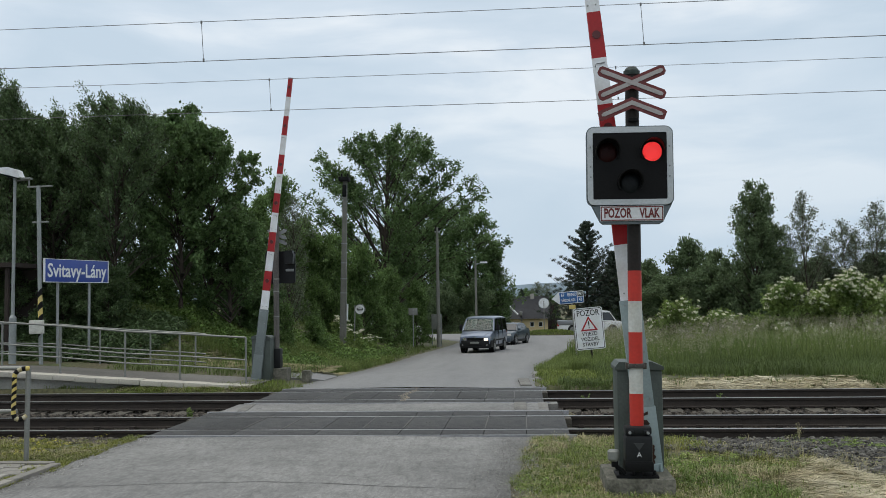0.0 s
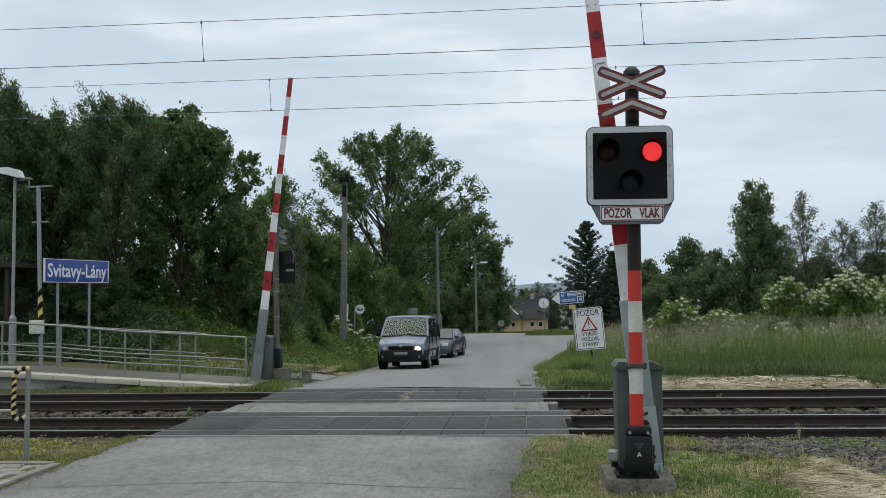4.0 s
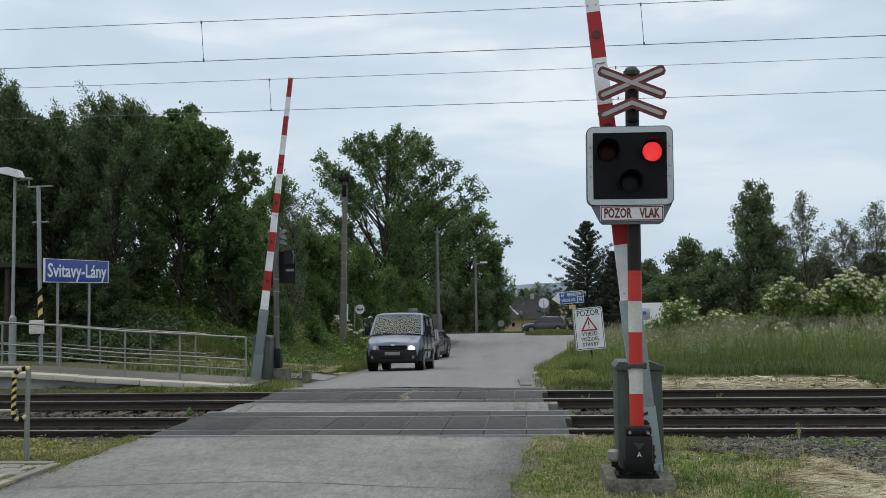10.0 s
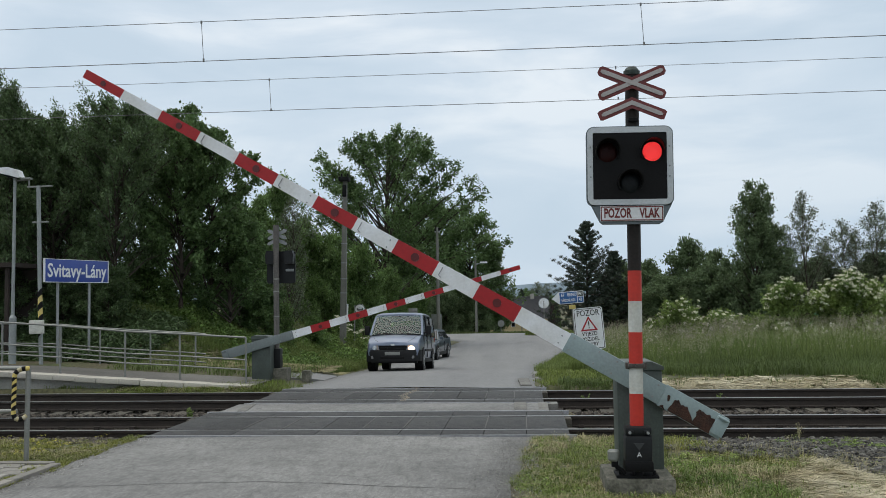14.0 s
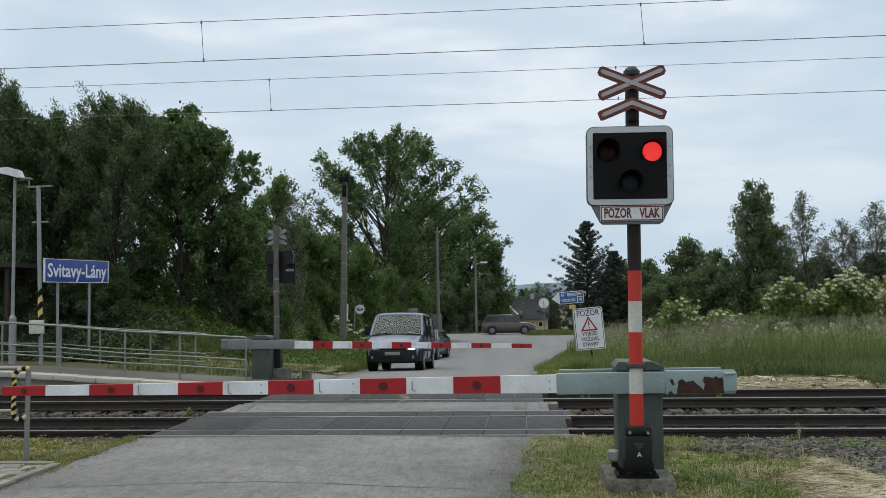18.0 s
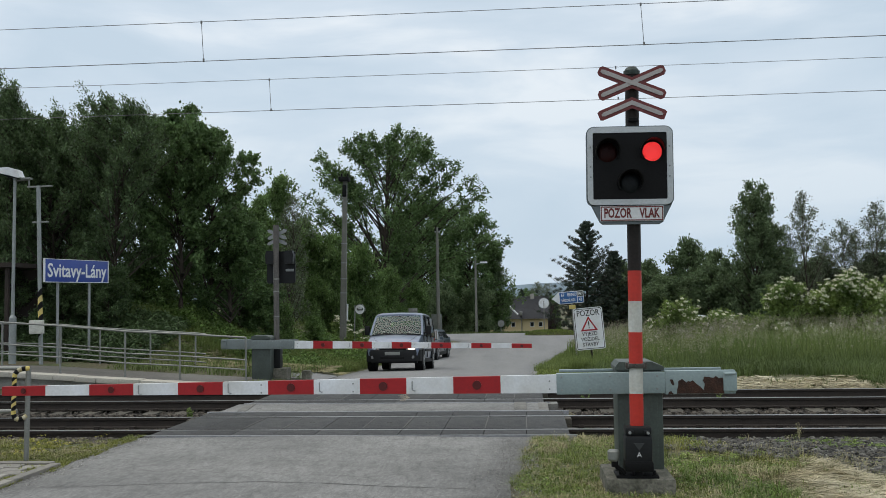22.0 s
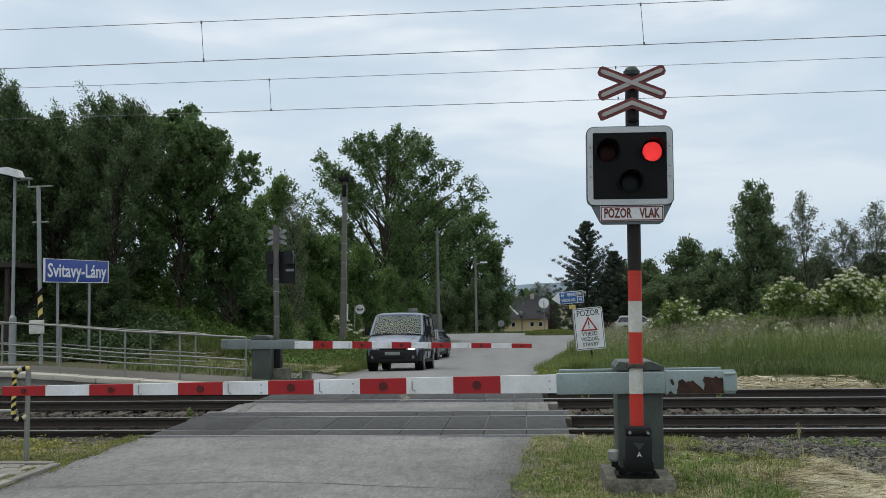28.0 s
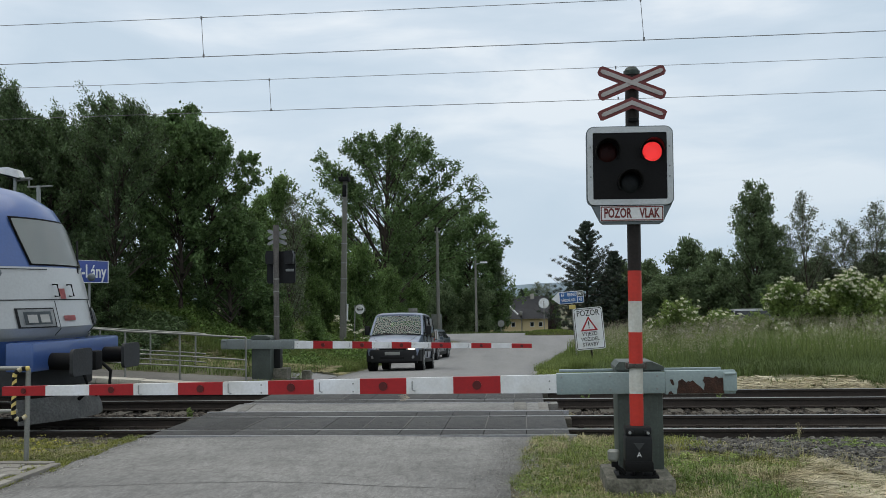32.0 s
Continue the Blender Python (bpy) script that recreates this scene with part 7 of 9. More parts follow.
# direction sign with arrow end
t = thing("direction_sign", "blue arrow-shaped direction sign on a grey post", "direction sign", pose(2.4, 45, ground_z(2.4, 45), 0, -4.2, 0))
gz = ground_z(2.4, 45)
bm = B()
rod(bm, (0.0, 0.06, -0.2), (0.0, 0.06, 2.05 - gz), 0.04, n=10)
part("post", bm, M_GALV, t)
cz = 1.83 - gz
bm = B()
prism(bm, [(-0.93, 0.0), (-0.58, 0.29), (0.59, 0.29), (0.59, -0.29), (-0.58, -0.29)], 0.02, pose(0, 0, cz))
plate = part("board", bm, M_WHITE, t, "white edge and arrow point")
bm = B()
box(bm, -0.55, 0.27, -0.018, -0.010, cz - 0.26, cz + 0.26, 0.01)
part("blue_field", bm, M_BLUE_ROAD, plate, "blue field")
bm = B()
box(bm, 0.30, 0.56, -0.018, -0.010, cz + 0.03, cz + 0.26, 0.01)
part("route_field", bm, M_CAB_GREY, plate, "green route number field")
bm = B()
box(bm, 0.30, 0.56, -0.018, -0.010, cz - 0.26, cz + 0.0, 0.01)
part("route_field", bm, M_BLUE_ROAD, plate, "blue route number field")
for word, x, dz, size in (("67", -0.40, 0.13, 0.22), ("BRNO", 0.04, 0.13, 0.22), ("BŘEZOVÁ N.SV.", -0.14, -0.13, 0.20), ("43", 0.43, -0.13, 0.22), ("E461", 0.43, 0.145, 0.17)):
    w = text_mesh(word, size, M_WHITE, bold=0.003)
    w.transform(Matrix.Diagonal((0.48 if len(word) > 6 else 0.72, 1, 1, 1)))
    part("words", w, None, plate, "white letters " + word).location = (x, -0.02, cz + dz)
bm = B()
box(bm, -0.16, 0.16, -0.05, -0.03, cz - 0.56, cz - 0.36, 0.02)
part("yellow_plate", bm, M_YELLOW, t, "small yellow plate under the sign")

# round sign on the island, seen from behind, and smaller ones
for x, y, zc, r, lab in ((1.70, 86.9, 1.25, 0.51, "back of a round traffic sign on the grass island"), (-2.37, 90.2, -0.67, 0.32, "small round traffic sign across the junction")):
    g = ground_z(x, y)
    t = thing("round_sign", lab, "traffic sign", pose(x, y, g))
    bm = B()
    disc(bm, 0, 0, zc - g, r)
    part("sign_disc", bm, M_WHITE if r > 0.4 else M_GALV, t, "pale disc")
    bm = B()
    ring_plate(bm, [(r * math.cos(a), r * math.sin(a)) for a in np.arange(0, 6.28, 0.25)], [(r * 0.9 * math.cos(a), r * 0.9 * math.sin(a)) for a in np.arange(0, 6.28, 0.25)], 0.01, pose(0, -0.016, zc - g))
    part("rim", bm, M_GALV_DULL, t)
    bm = B()
    rod(bm, (0, -0.05, -0.2), (0, -0.05, zc - g + 0.2), 0.035, n=8)
    part("post", bm, M_GALV, t)
t = thing("square_sign", "back of a small square traffic sign", "traffic sign", on_ground(-7.0, 58))
g = ground_z(-7.0, 58)
bm = B()
box(bm, -0.28, 0.28, -0.01, 0.01, 0.84 - g, 1.27 - g, 0.003)
part("plate", bm, M_GALV, t)
bm = B()
box(bm, -0.02, 0.02, -0.03, -0.011, 0.84 - g, 1.27 - g)
part("rib", bm, M_GALV_DULL, t)
bm = B()
rod(bm, (0, 0.03, -0.2), (0, 0.03, 1.2 - g), 0.03, n=8)
part("post", bm, M_GALV_DULL, t)
t = thing("notice_board", "pale grey notice board beside the road", "notice board", on_ground(-5.9, 62))
g = ground_z(-5.9, 62)
bm = B()
box(bm, -0.35, 0.35, -0.02, 0.02, -0.2 - g, 0.80 - g, 0.01)
part("board", bm, M_GALV, t)
for s in (-0.3, 0.3):
    bm = B()
    rod(bm, (s, 0.04, -0.2), (s, 0.04, 0.8 - g), 0.03, n=8)
    part("post", bm, M_GALV_DULL, t)

# grass island in the junction
bm = B()
n = 28
rng = random.Random(9)
ring0 = [(2.1 + 2.3 * math.cos(6.2832 * k / n), 79.0 + 1.15 * math.sin(6.2832 * k / n)) for k in range(n)]
outer = [bm.verts.new((x, y, road_z(y) - 0.05)) for x, y in ring0]
inner = [bm.verts.new((2.1 + (x - 2.1) * 0.75, 79.0 + (y - 79.0) * 0.7, road_z(y) + 0.30)) for x, y in ring0]
for i in range(n):
    bm.faces.new((outer[i], outer[(i + 1) % n], inner[(i + 1) % n], inner[i]))
bm.faces.new(inner)
tagged(part("traffic_island", bm, M_GRASS_SOIL), "low grass island in the road junction", "traffic island", kind="structure")
pts = []
rn = np.random.default_rng(77)
for _ in range(7000):
    a, k = rn.uniform(0, 6.28), math.sqrt(rn.random())
    pts.append((2.1 + 2.2 * k * math.cos(a), 79.0 + 1.05 * k * math.sin(a), road_z(79) + 0.32 * (1 - k ** 4)))
blades("island_grass", pts, 0.22, 0.03, M_BLADE, "short green grass on the island", 31, 0.5)
# main road verge beyond the junction
blades("far_verge_grass", field(26000, (-40, 40), (88.8, 94), lambda a, b: True, 33), 0.25, 0.05, M_LUSH, "rough grass along the main road", 32, 0.4)
blades("corner_grass", field(30000, (2, 40), (46, 79), lambda a, b: a > road_edges(b)[1] + 0.4, 34), 0.85, 0.045, M_BLADE_TALL, "tall grass at the road corner", 33, 0.4)

# house below the main road
M_ROOF = material("dark_grey_roof_tile", (0.055, 0.057, 0.065), 0.75, 0.2, 1.5, 12.0, 0.3)
M_YWALL = material("pale_yellow_render", (0.60, 0.49, 0.29), 0.9, 0.08, 0.8, 14.0, 0.1)
t = thing("house", "pale yellow house with dark grey pitched roof", "house", pose(0.6, 120, ground_z(0.6, 120)))
g = ground_z(0.6, 120)
e = -0.75 - g                        # eaves
r_ = 1.9 - g
bm = B()
box(bm, -3.4, 2.2, 0, 8, -1.0, e)
prism(bm, [(-5.2, e - 0.1), (-3.4, e - 0.1), (-3.4, -1.0), (-5.2, -1.0)], 6.0, pose(0, 4, 0))
part("wall", bm, M_YWALL, t, "pale yellow rendered wall")
bm = B()
vs = [bm.verts.new(c) for c in ((-3.8, -0.5, e - 0.2), (2.5, -0.5, e - 0.2), (2.5, 4, r_), (-3.0, 4, r_), (-3.8, 8.5, e - 0.2), (2.5, 8.5, e - 0.2))]
for q in ((0, 1, 2, 3), (3, 2, 5, 4), (0, 3, 4), (1, 5, 2)):
    bm.faces.new([vs[i] for i in q])
r = bmesh.ops.solidify(bm, geom=list(bm.faces), thickness=0.15)
part("roof", bm, M_ROOF, t, "dark grey tiled roof")
bm = B()
vs = [bm.verts.new(c) for c in ((-6.2, -0.3, e - 0.5), (-3.2, -0.7, e - 0.9), (-2.8, 3, r_ - 0.35), (-3.6, 3.2, r_ - 0.1))]
bm.faces.new(vs)
bmesh.ops.solidify(bm, geom=list(bm.faces), thickness=0.12)
part("gable_roof", bm, M_ROOF, t, "dark gable roof")
bm = B()
limb(bm, [(-3.6, -0.8, r_ - 0.25), (-1.55, -0.85, e + 0.35)], 0.11, 0.11, 4)
part("barge_board", bm, M_WHITE, t, "white barge board")
bm = B()
box(bm, 0.05, 0.55, 3.4, 4.0, r_ - 0.6, r_ + 0.35, 0.03)
part("chimney", bm, M_CONCRETE, t)
bm = B()
box(bm, -1.35, -1.0, -0.6, 0.4, e + 0.2, e + 0.75, 0.04)
part("skylight", bm, M_GALV, t, "pale roof light")
for x in (-2.2, 0.2, 1.3):
    bm = B()
    box(bm, x - 0.27, x + 0.27, -0.05, 0.1, e - 1.25, e - 0.6, 0.01)
    wdw = part("window", bm, M_WHITE, t, "window with white frame")
    bm = B()
    box(bm, x - 0.21, x + 0.21, -0.06, -0.05, e - 1.19, e - 0.66)
    part("pane", bm, M_LENS_CLEAR, wdw, "dark glass")
bm = B()
rod(bm, (-1.1, -0.08, -1), (-1.1, -0.08, e), 0.06, n=8)
part("downpipe", bm, M_GALV_DULL, t)

# distant wooded hills, with the haze of distance put into their blue colour
M_HILL = material("hazy_blue_woods", (0.335, 0.42, 0.485), 1.0, 0.12, 0.004, 0.03, 0.0)
v, f = [], []
for i, x in enumerate(np.arange(-1800, 1801, 30)):
    h = 33 + 8 * noise.noise((x * 0.004, 0.5, 0)) + 4 * noise.noise((x * 0.03, 2.5, 0))
    v += [(x, 2400, -40), (x, 2430, h)]
    if i:
        f.append((2 * i - 2, 2 * i, 2 * i + 1, 2 * i - 1))
tagged(new("backdrop_hills", np_mesh("backdrop_hills", v, f, M_HILL, True)), "hazy blue distant wooded hills", "hills", kind="structure")
plant_tree(LIME, 4.0, 150, "light green tree behind the house", turn=60, size=0.48)
plant_tree(BIRCH, 1.9, 152, "slender pale tree behind the house", turn=30, size=0.95, tall=0.72)
plant_tree(BIRCH, 3.4, 153, "slender pale tree behind the house", turn=130, size=0.95, tall=0.70)
plant_tree(LOW_PINE, -0.6, 150, "small dark pine behind the house", name="pine_tree", size=0.42, tall=0.85)
plant_tree(LIME, -3.5, 152, "light green tree behind the house", turn=160, size=0.55)
plant_tree(LIME, 0.5, 160, "light green tree behind the house", turn=260, size=0.6)

# ---------------------------------------------------------------- vehicles
def car_paint(name, c, metal=0.3):
    return material(name, c, 0.32, 0.05, 0.8, 50.0, 0.0, metal=metal, coat=0.6)


M_GLASS_CAR = glassy("tinted_car_glass", (0.022, 0.026, 0.03), 0.04)
M_TYRE = material("tyre_rubber", (0.018, 0.018, 0.018), 0.85, 0.2, 6.0, 50.0, 0.1)
M_RIM = material("alloy_rim", (0.26, 0.265, 0.27), 0.4, 0.1, 6.0, 50.0, 0.0, metal=0.8)
M_HEAD = glassy("headlamp_glass", (0.62, 0.62, 0.60), 0.1)
M_HEAD_DARK = glassy("deep_headlamp_glass", (0.16, 0.16, 0.16), 0.08)
M_HEAD_WARM = glassy("clear_headlamp_with_amber", (0.36, 0.30, 0.26), 0.12)
M_TAIL = glassy("red_tail_lamp", (0.35, 0.01, 0.01), 0.15)
M_AMBER = glassy("amber_lamp", (0.60, 0.27, 0.12), 0.15)
M_BEAM = material("glowing_headlamp", (1.0, 0.74, 0.46), 0.2, 0.0, 1, 1, 0, emit=4.5)
PAINT = {k: car_paint(k + "_car_paint", c, m) for k, c, m in (
    ("white", (0.70, 0.71, 0.71), 0.0), ("silver", (0.40, 0.41, 0.42), 0.5), ("dark", (0.035, 0.04, 0.045), 0.3), ("green", (0.055, 0.30, 0.12), 0.2),
    ("brown", (0.085, 0.072, 0.062), 0.4), ("blue_silver", (0.165, 0.20, 0.275), 0.4), ("dark_blue", (0.05, 0.07, 0.09), 0.3), ("grey", (0.22, 0.23, 0.24), 0.5), ("slate", (0.085, 0.09, 0.095), 0.4))}


def quad_panel(bm, c, thick):
    """A thin panel from four corners, thickened outwards along its normal."""
    c = [Vector(p) for p in c]
    nrm = (c[1] - c[0]).cross(c[3] - c[0]).normalized() * thick
    mid = (c[0] + c[1] + c[2] + c[3]) / 4
    if nrm.dot(mid - Vector((0, 0, mid.z))) < 0:
        nrm = -nrm
    a = [bm.verts.new(p - nrm * 0.3) for p in c]
    b = [bm.verts.new(p + nrm) for p in c]
    bm.faces.new(a[::-1])
    bm.faces.new(b)
    for i in range(4):
        j = (i + 1) % 4
        bm.faces.new((a[i], a[j], b[j], b[i]))


def lerp3(a, b, k):
    return Vector(a).lerp(Vector(b), k)


def vehicle(name, label, category, paint, L, W, H, ws, rf, rr, rb, hood, belt, tail, wheel=0.32, axles=(0.30, -0.30), glass=None, trim=None, posts=(0.45,), side_glass=True, group="", glass_top=0.86):
    """A car or van along x with its front at +x. ws, rf, rr, rb: x of windscreen foot, roof front, roof rear and rear-window foot, as shares of half the length."""
    t = thing(name, label, category, group=group)
    h = L / 2
    glass = glass or M_GLASS_CAR
    xw, xf, xr, xb = ws * h, rf * h, rr * h, rb * h
    w = W / 2
    zb = 0.22
    # lower body, lofted along its length
    st = [(-h, tail * 0.55, 0.80), (-h + 0.06, tail * 0.9, 0.90), (-h + 0.22, tail, 0.97), (xb, tail + 0.02, 1.0), (0, belt, 1.0), (xw - 0.05, belt, 1.0), (xw + 0.12, max(hood, belt - 0.06), 0.99),
          (h - 0.35, hood - 0.05, 0.96), (h - 0.14, hood - 0.14, 0.90), (h - 0.03, hood * 0.62, 0.82), (h, hood * 0.45, 0.78)]
    st = sorted({round(s[0], 3): s for s in st}.values(), key=lambda s: s[0])
    bm = B()
    rings = []
    for x, zt, k in st:
        ww = w * k
        half = [(0.90 * ww, zb), (0.985 * ww, zb + 0.10), (ww, zb + (zt - zb) * 0.45), (0.985 * ww, zb + (zt - zb) * 0.80), (0.93 * ww, zt - 0.02), (0.80 * ww, zt)]
        pts = half + [(-y, z) for y, z in half[::-1]]
        rings.append([bm.verts.new((x, y, z)) for y, z in pts])
    for a, b in zip(rings, rings[1:]):
        for i in range(len(a)):
            j = (i + 1) % len(a)
            bm.faces.new((a[i], b[i], b[j], a[j]))
    bm.faces.new(rings[0])
    bm.faces.new(rings[-1][::-1])
    body = part("body", bm, paint, t)
    # cabin
    lo, hi = 0.93 * w, 0.74 * w if H < 1.8 else 0.82 * w
    zl, zh = belt - 0.03, H
    corner = {}
    for s in (-1, 1):
        corner[s] = [Vector((xw, s * lo, zl)), Vector((xf, s * hi, zh - 0.05)), Vector((xr, s * hi, zh - 0.06)), Vector((xb, s * lo, zl if tail <= belt + 0.05 else zl))]
    bm = B()
    sect = []
    for x, z, y in ((xw, zl, lo), (xf, zh - 0.05, hi), (xf - 0.25, zh - 0.01, hi), ((xf + xr) / 2, zh, hi), (xr + 0.2, zh - 0.02, hi), (xr, zh - 0.06, hi), (xb, zl, lo)):
        sect.append((x, z, y))
    left = [bm.verts.new((x, y, z)) for x, z, y in sect]
    lint = [bm.verts.new((x, y * 0.82, z + (0.025 if 0 < i < 6 else 0))) for i, (x, z, y) in enumerate(sect)]
    rint = [bm.verts.new((x, -y * 0.82, z + (0.025 if 0 < i < 6 else 0))) for i, (x, z, y) in enumerate(sect)]
    right = [bm.verts.new((x, -y, z)) for x, z, y in sect]
    for a, b in ((left, lint), (lint, rint), (rint, right)):
        for i in range(len(sect) - 1):
            bm.faces.new((a[i], a[i + 1], b[i + 1], b[i]))
    bm.faces.new(left[::-1])
    bm.faces.new(right)
    part("cabin", bm, paint, t)
    # glass
    a, b = corner[-1], corner[1]
    bm = B()
    quad_panel(bm, [lerp3(a[0], a[1], 0.03).lerp(lerp3(b[0], b[1], 0.03), 0.025), lerp3(b[0], b[1], 0.03).lerp(lerp3(a[0], a[1], 0.03), 0.025),
                    lerp3(b[0], b[1], 0.965).lerp(lerp3(a[0], a[1], 0.965), 0.03), lerp3(a[0], a[1], 0.965).lerp(lerp3(b[0], b[1], 0.965), 0.03)], 0.027)
    part("windscreen_seal", bm, M_BLACK_PLASTIC, t, "black rubber seal")
    bm = B()
    quad_panel(bm, [lerp3(a[0], a[1], 0.07).lerp(lerp3(b[0], b[1], 0.07), 0.05), lerp3(b[0], b[1], 0.07).lerp(lerp3(a[0], a[1], 0.07), 0.05),
                    lerp3(b[0], b[1], 0.93).lerp(lerp3(a[0], a[1], 0.93), 0.06), lerp3(a[0], a[1], 0.93).lerp(lerp3(b[0], b[1], 0.93), 0.06)], 0.032)
    part("windscreen", bm, glass, t, "glass windscreen")
    bm = B()
    quad_panel(bm, [lerp3(b[3], b[2], 0.18).lerp(lerp3(a[3], a[2], 0.18), 0.07), lerp3(a[3], a[2], 0.18).lerp(lerp3(b[3], b[2], 0.18), 0.07),
                    lerp3(a[3], a[2], 0.9).lerp(lerp3(b[3], b[2], 0.9), 0.07), lerp3(b[3], b[2], 0.9).lerp(lerp3(a[3], a[2], 0.9), 0.07)], 0.032)
    part("rear_window", bm, glass, t)
    for s in (-1, 1):
        c = corner[s]
        lo_l, hi_l = lambda k: lerp3(c[0], c[3], k), lambda k: lerp3(c[1], c[2], k)
        if side_glass:
            bm = B()
            q = [lo_l(0.05).lerp(hi_l(0.05), 0.07), lo_l(0.97).lerp(hi_l(0.97), 0.07), lo_l(0.97).lerp(hi_l(0.97), glass_top + 0.03), lo_l(0.05).lerp(hi_l(0.05), glass_top + 0.03)]
            quad_panel(bm, q if s > 0 else q[::-1], 0.003)
            part("window_surround", bm, M_BLACK_PLASTIC, t, "black window surround")
        cuts = [0.07] + list(posts) + [0.95]
        if not side_glass:
            cuts = [0.07, posts[0]]
        for k0, k1 in zip(cuts, cuts[1:]):
            k0, k1 = k0 + 0.012, k1 - 0.012
            q = [lo_l(k0).lerp(hi_l(k0), 0.10), lo_l(k1).lerp(hi_l(k1), 0.10), lo_l(k1).lerp(hi_l(k1), glass_top), lo_l(k0).lerp(hi_l(k0), glass_top)]
            bm = B()
            quad_panel(bm, q if s > 0 else q[::-1], 0.006)
            part("side_window", bm, M_GLASS_CAR, t, "dark side window")
    # wheels and arches
    for ax in axles:
        for s in (-1, 1):
            x = ax * L
            bm = B()
            rod(bm, (x, s * (w - 0.28), wheel), (x, s * (w + 0.004), wheel), wheel + 0.055, n=22)
            part("wheel_arch", bm, M_BLACK_PLASTIC, t)
            bm = B()
            rod(bm, (0, s * -0.20, 0), (0, s * 0.012, 0), wheel, n=24)
            wh = part("wheel", bm, M_TYRE, t, "tyre")
            wh.location = (x, s * w, wheel)
            bm = B()
            rod(bm, (0, s * 0.0, 0), (0, s * 0.018, 0), wheel * 0.66, wheel * 0.62, n=20)
            for k in range(5):
                ang = 6.2832 * k / 5
                rod(bm, (0, s * 0.018, 0), (wheel * 0.58 * math.cos(ang), s * 0.022, wheel * 0.58 * math.sin(ang)), 0.03, n=6)
            part("rim", bm, M_RIM, wh, "pale alloy rim")
    # sill strips, door seams and handles
    for s in (-1, 1):
        bm = B()
        box(bm, axles[1] * L + wheel + 0.06, axles[0] * L - wheel - 0.06, s * w * 0.94, s * (w * 0.985 + 0.012), 0.19, 0.33, 0.01)
        part("sill", bm, M_BLACK_PLASTIC, t, "dark sill strip")
        for k in (0.06,) + tuple(posts):
            x = xw + (xb - xw) * k
            bm = B()
            box(bm, x - 0.007, x + 0.007, s * (w - 0.02), s * (w + 0.004), 0.36, belt - 0.12)
            part("door_seam", bm, M_BLACK_PLASTIC, t)
        for k in posts:
            x = xw + (xb - xw) * k + 0.12
            bm = B()
            box(bm, x - 0.01, x + 0.14, s * (w - 0.02), s * (w + 0.018), belt - 0.22, belt - 0.185, 0.006)
            part("door_handle", bm, trim or paint, t)
    # lamps, bumpers, mirrors
    for s in (-1, 1):
        bm = B()
        box(bm, h - 0.25, h - 0.045, s * w * 0.52, s * w * 0.86, hood * 0.66, hood * 0.66 + 0.14, 0.03)
        part("headlamp", bm, M_HEAD, t, "clear headlamp")
        bm = B()
        box(bm, -h + 0.0, -h + 0.14, s * w * 0.66, s * w * 0.93, tail * 0.68, tail * 0.68 + 0.20, 0.03)
        part("tail_lamp", bm, M_TAIL, t, "red tail lamp")
        bm = B()
        box(bm, xw - 0.32, xw - 0.2, s * (w * 0.97), s * (w + 0.15), belt - 0.02, belt + 0.13, 0.03)
        part("mirror", bm, trim or paint, t)
    bm = B()
    box(bm, h - 0.20, h + 0.02, -w * 0.84, w * 0.84, zb - 0.02, zb + 0.26, 0.06)
    part("front_bumper", bm, trim or paint, t)
    bm = B()
    box(bm, -h - 0.02, -h + 0.18, -w * 0.86, w * 0.86, zb - 0.02, zb + 0.24, 0.06)
    part("rear_bumper", bm, trim or paint, t)
    bm = B()
    box(bm, h - 0.10, h + 0.024, -w * 0.45, w * 0.45, hood * 0.58, hood * 0.58 + 0.11, 0.02)
    part("grille", bm, M_BLACK_PLASTIC, t, "dark grille")
    bm = B()
    box(bm, h + 0.018, h + 0.03, -0.26, 0.26, zb + 0.12, zb + 0.23, 0.005)
    part("plate_bar", bm, M_WHITE, t, "plain pale plate")
    bm = B()
    box(bm, -h * 0.86, h * 0.86, -w * 0.93, w * 0.93, 0.16, 0.27)
    part("underbody", bm, M_BLACK_PLASTIC, t)
    return t


def hatch(p, label, name="car"):
    return vehicle(name, label, "car", PAINT[p], 4.0, 1.72, 1.47, 0.50, 0.12, -0.72, -0.97, 0.86, 0.90, 0.98)


def wagon(p, label):
    return vehicle("car", label, "car", PAINT[p], 4.65, 1.78, 1.47, 0.42, 0.10, -0.78, -0.96, 0.86, 0.92, 0.96, posts=(0.36, 0.68))


def sedan(p, label):
    return vehicle("car", label, "car", PAINT[p], 4.5, 1.76, 1.43, 0.42, 0.10, -0.38, -0.66, 0.84, 0.90, 0.98)


def suv(p, label):
    return vehicle("car", label, "car", PAINT[p], 4.7, 1.88, 1.72, 0.45, 0.16, -0.76, -0.96, 1.02, 1.06, 1.1, wheel=0.37, posts=(0.37, 0.70))


def mpv(p, label):
    return vehicle("car", label, "car", PAINT[p], 4.25, 1.80, 1.74, 0.50, 0.02, -0.92, -0.985, 0.98, 1.02, 1.06, wheel=0.33, posts=(0.36, 0.7))


def big_mpv(p, label):
    return vehicle("van", label, "van", PAINT[p], 5.0, 1.92, 1.92, 0.70, 0.34, -0.94, -0.985, 1.05, 1.12, 1.12, wheel=0.34, posts=(0.36, 0.66))


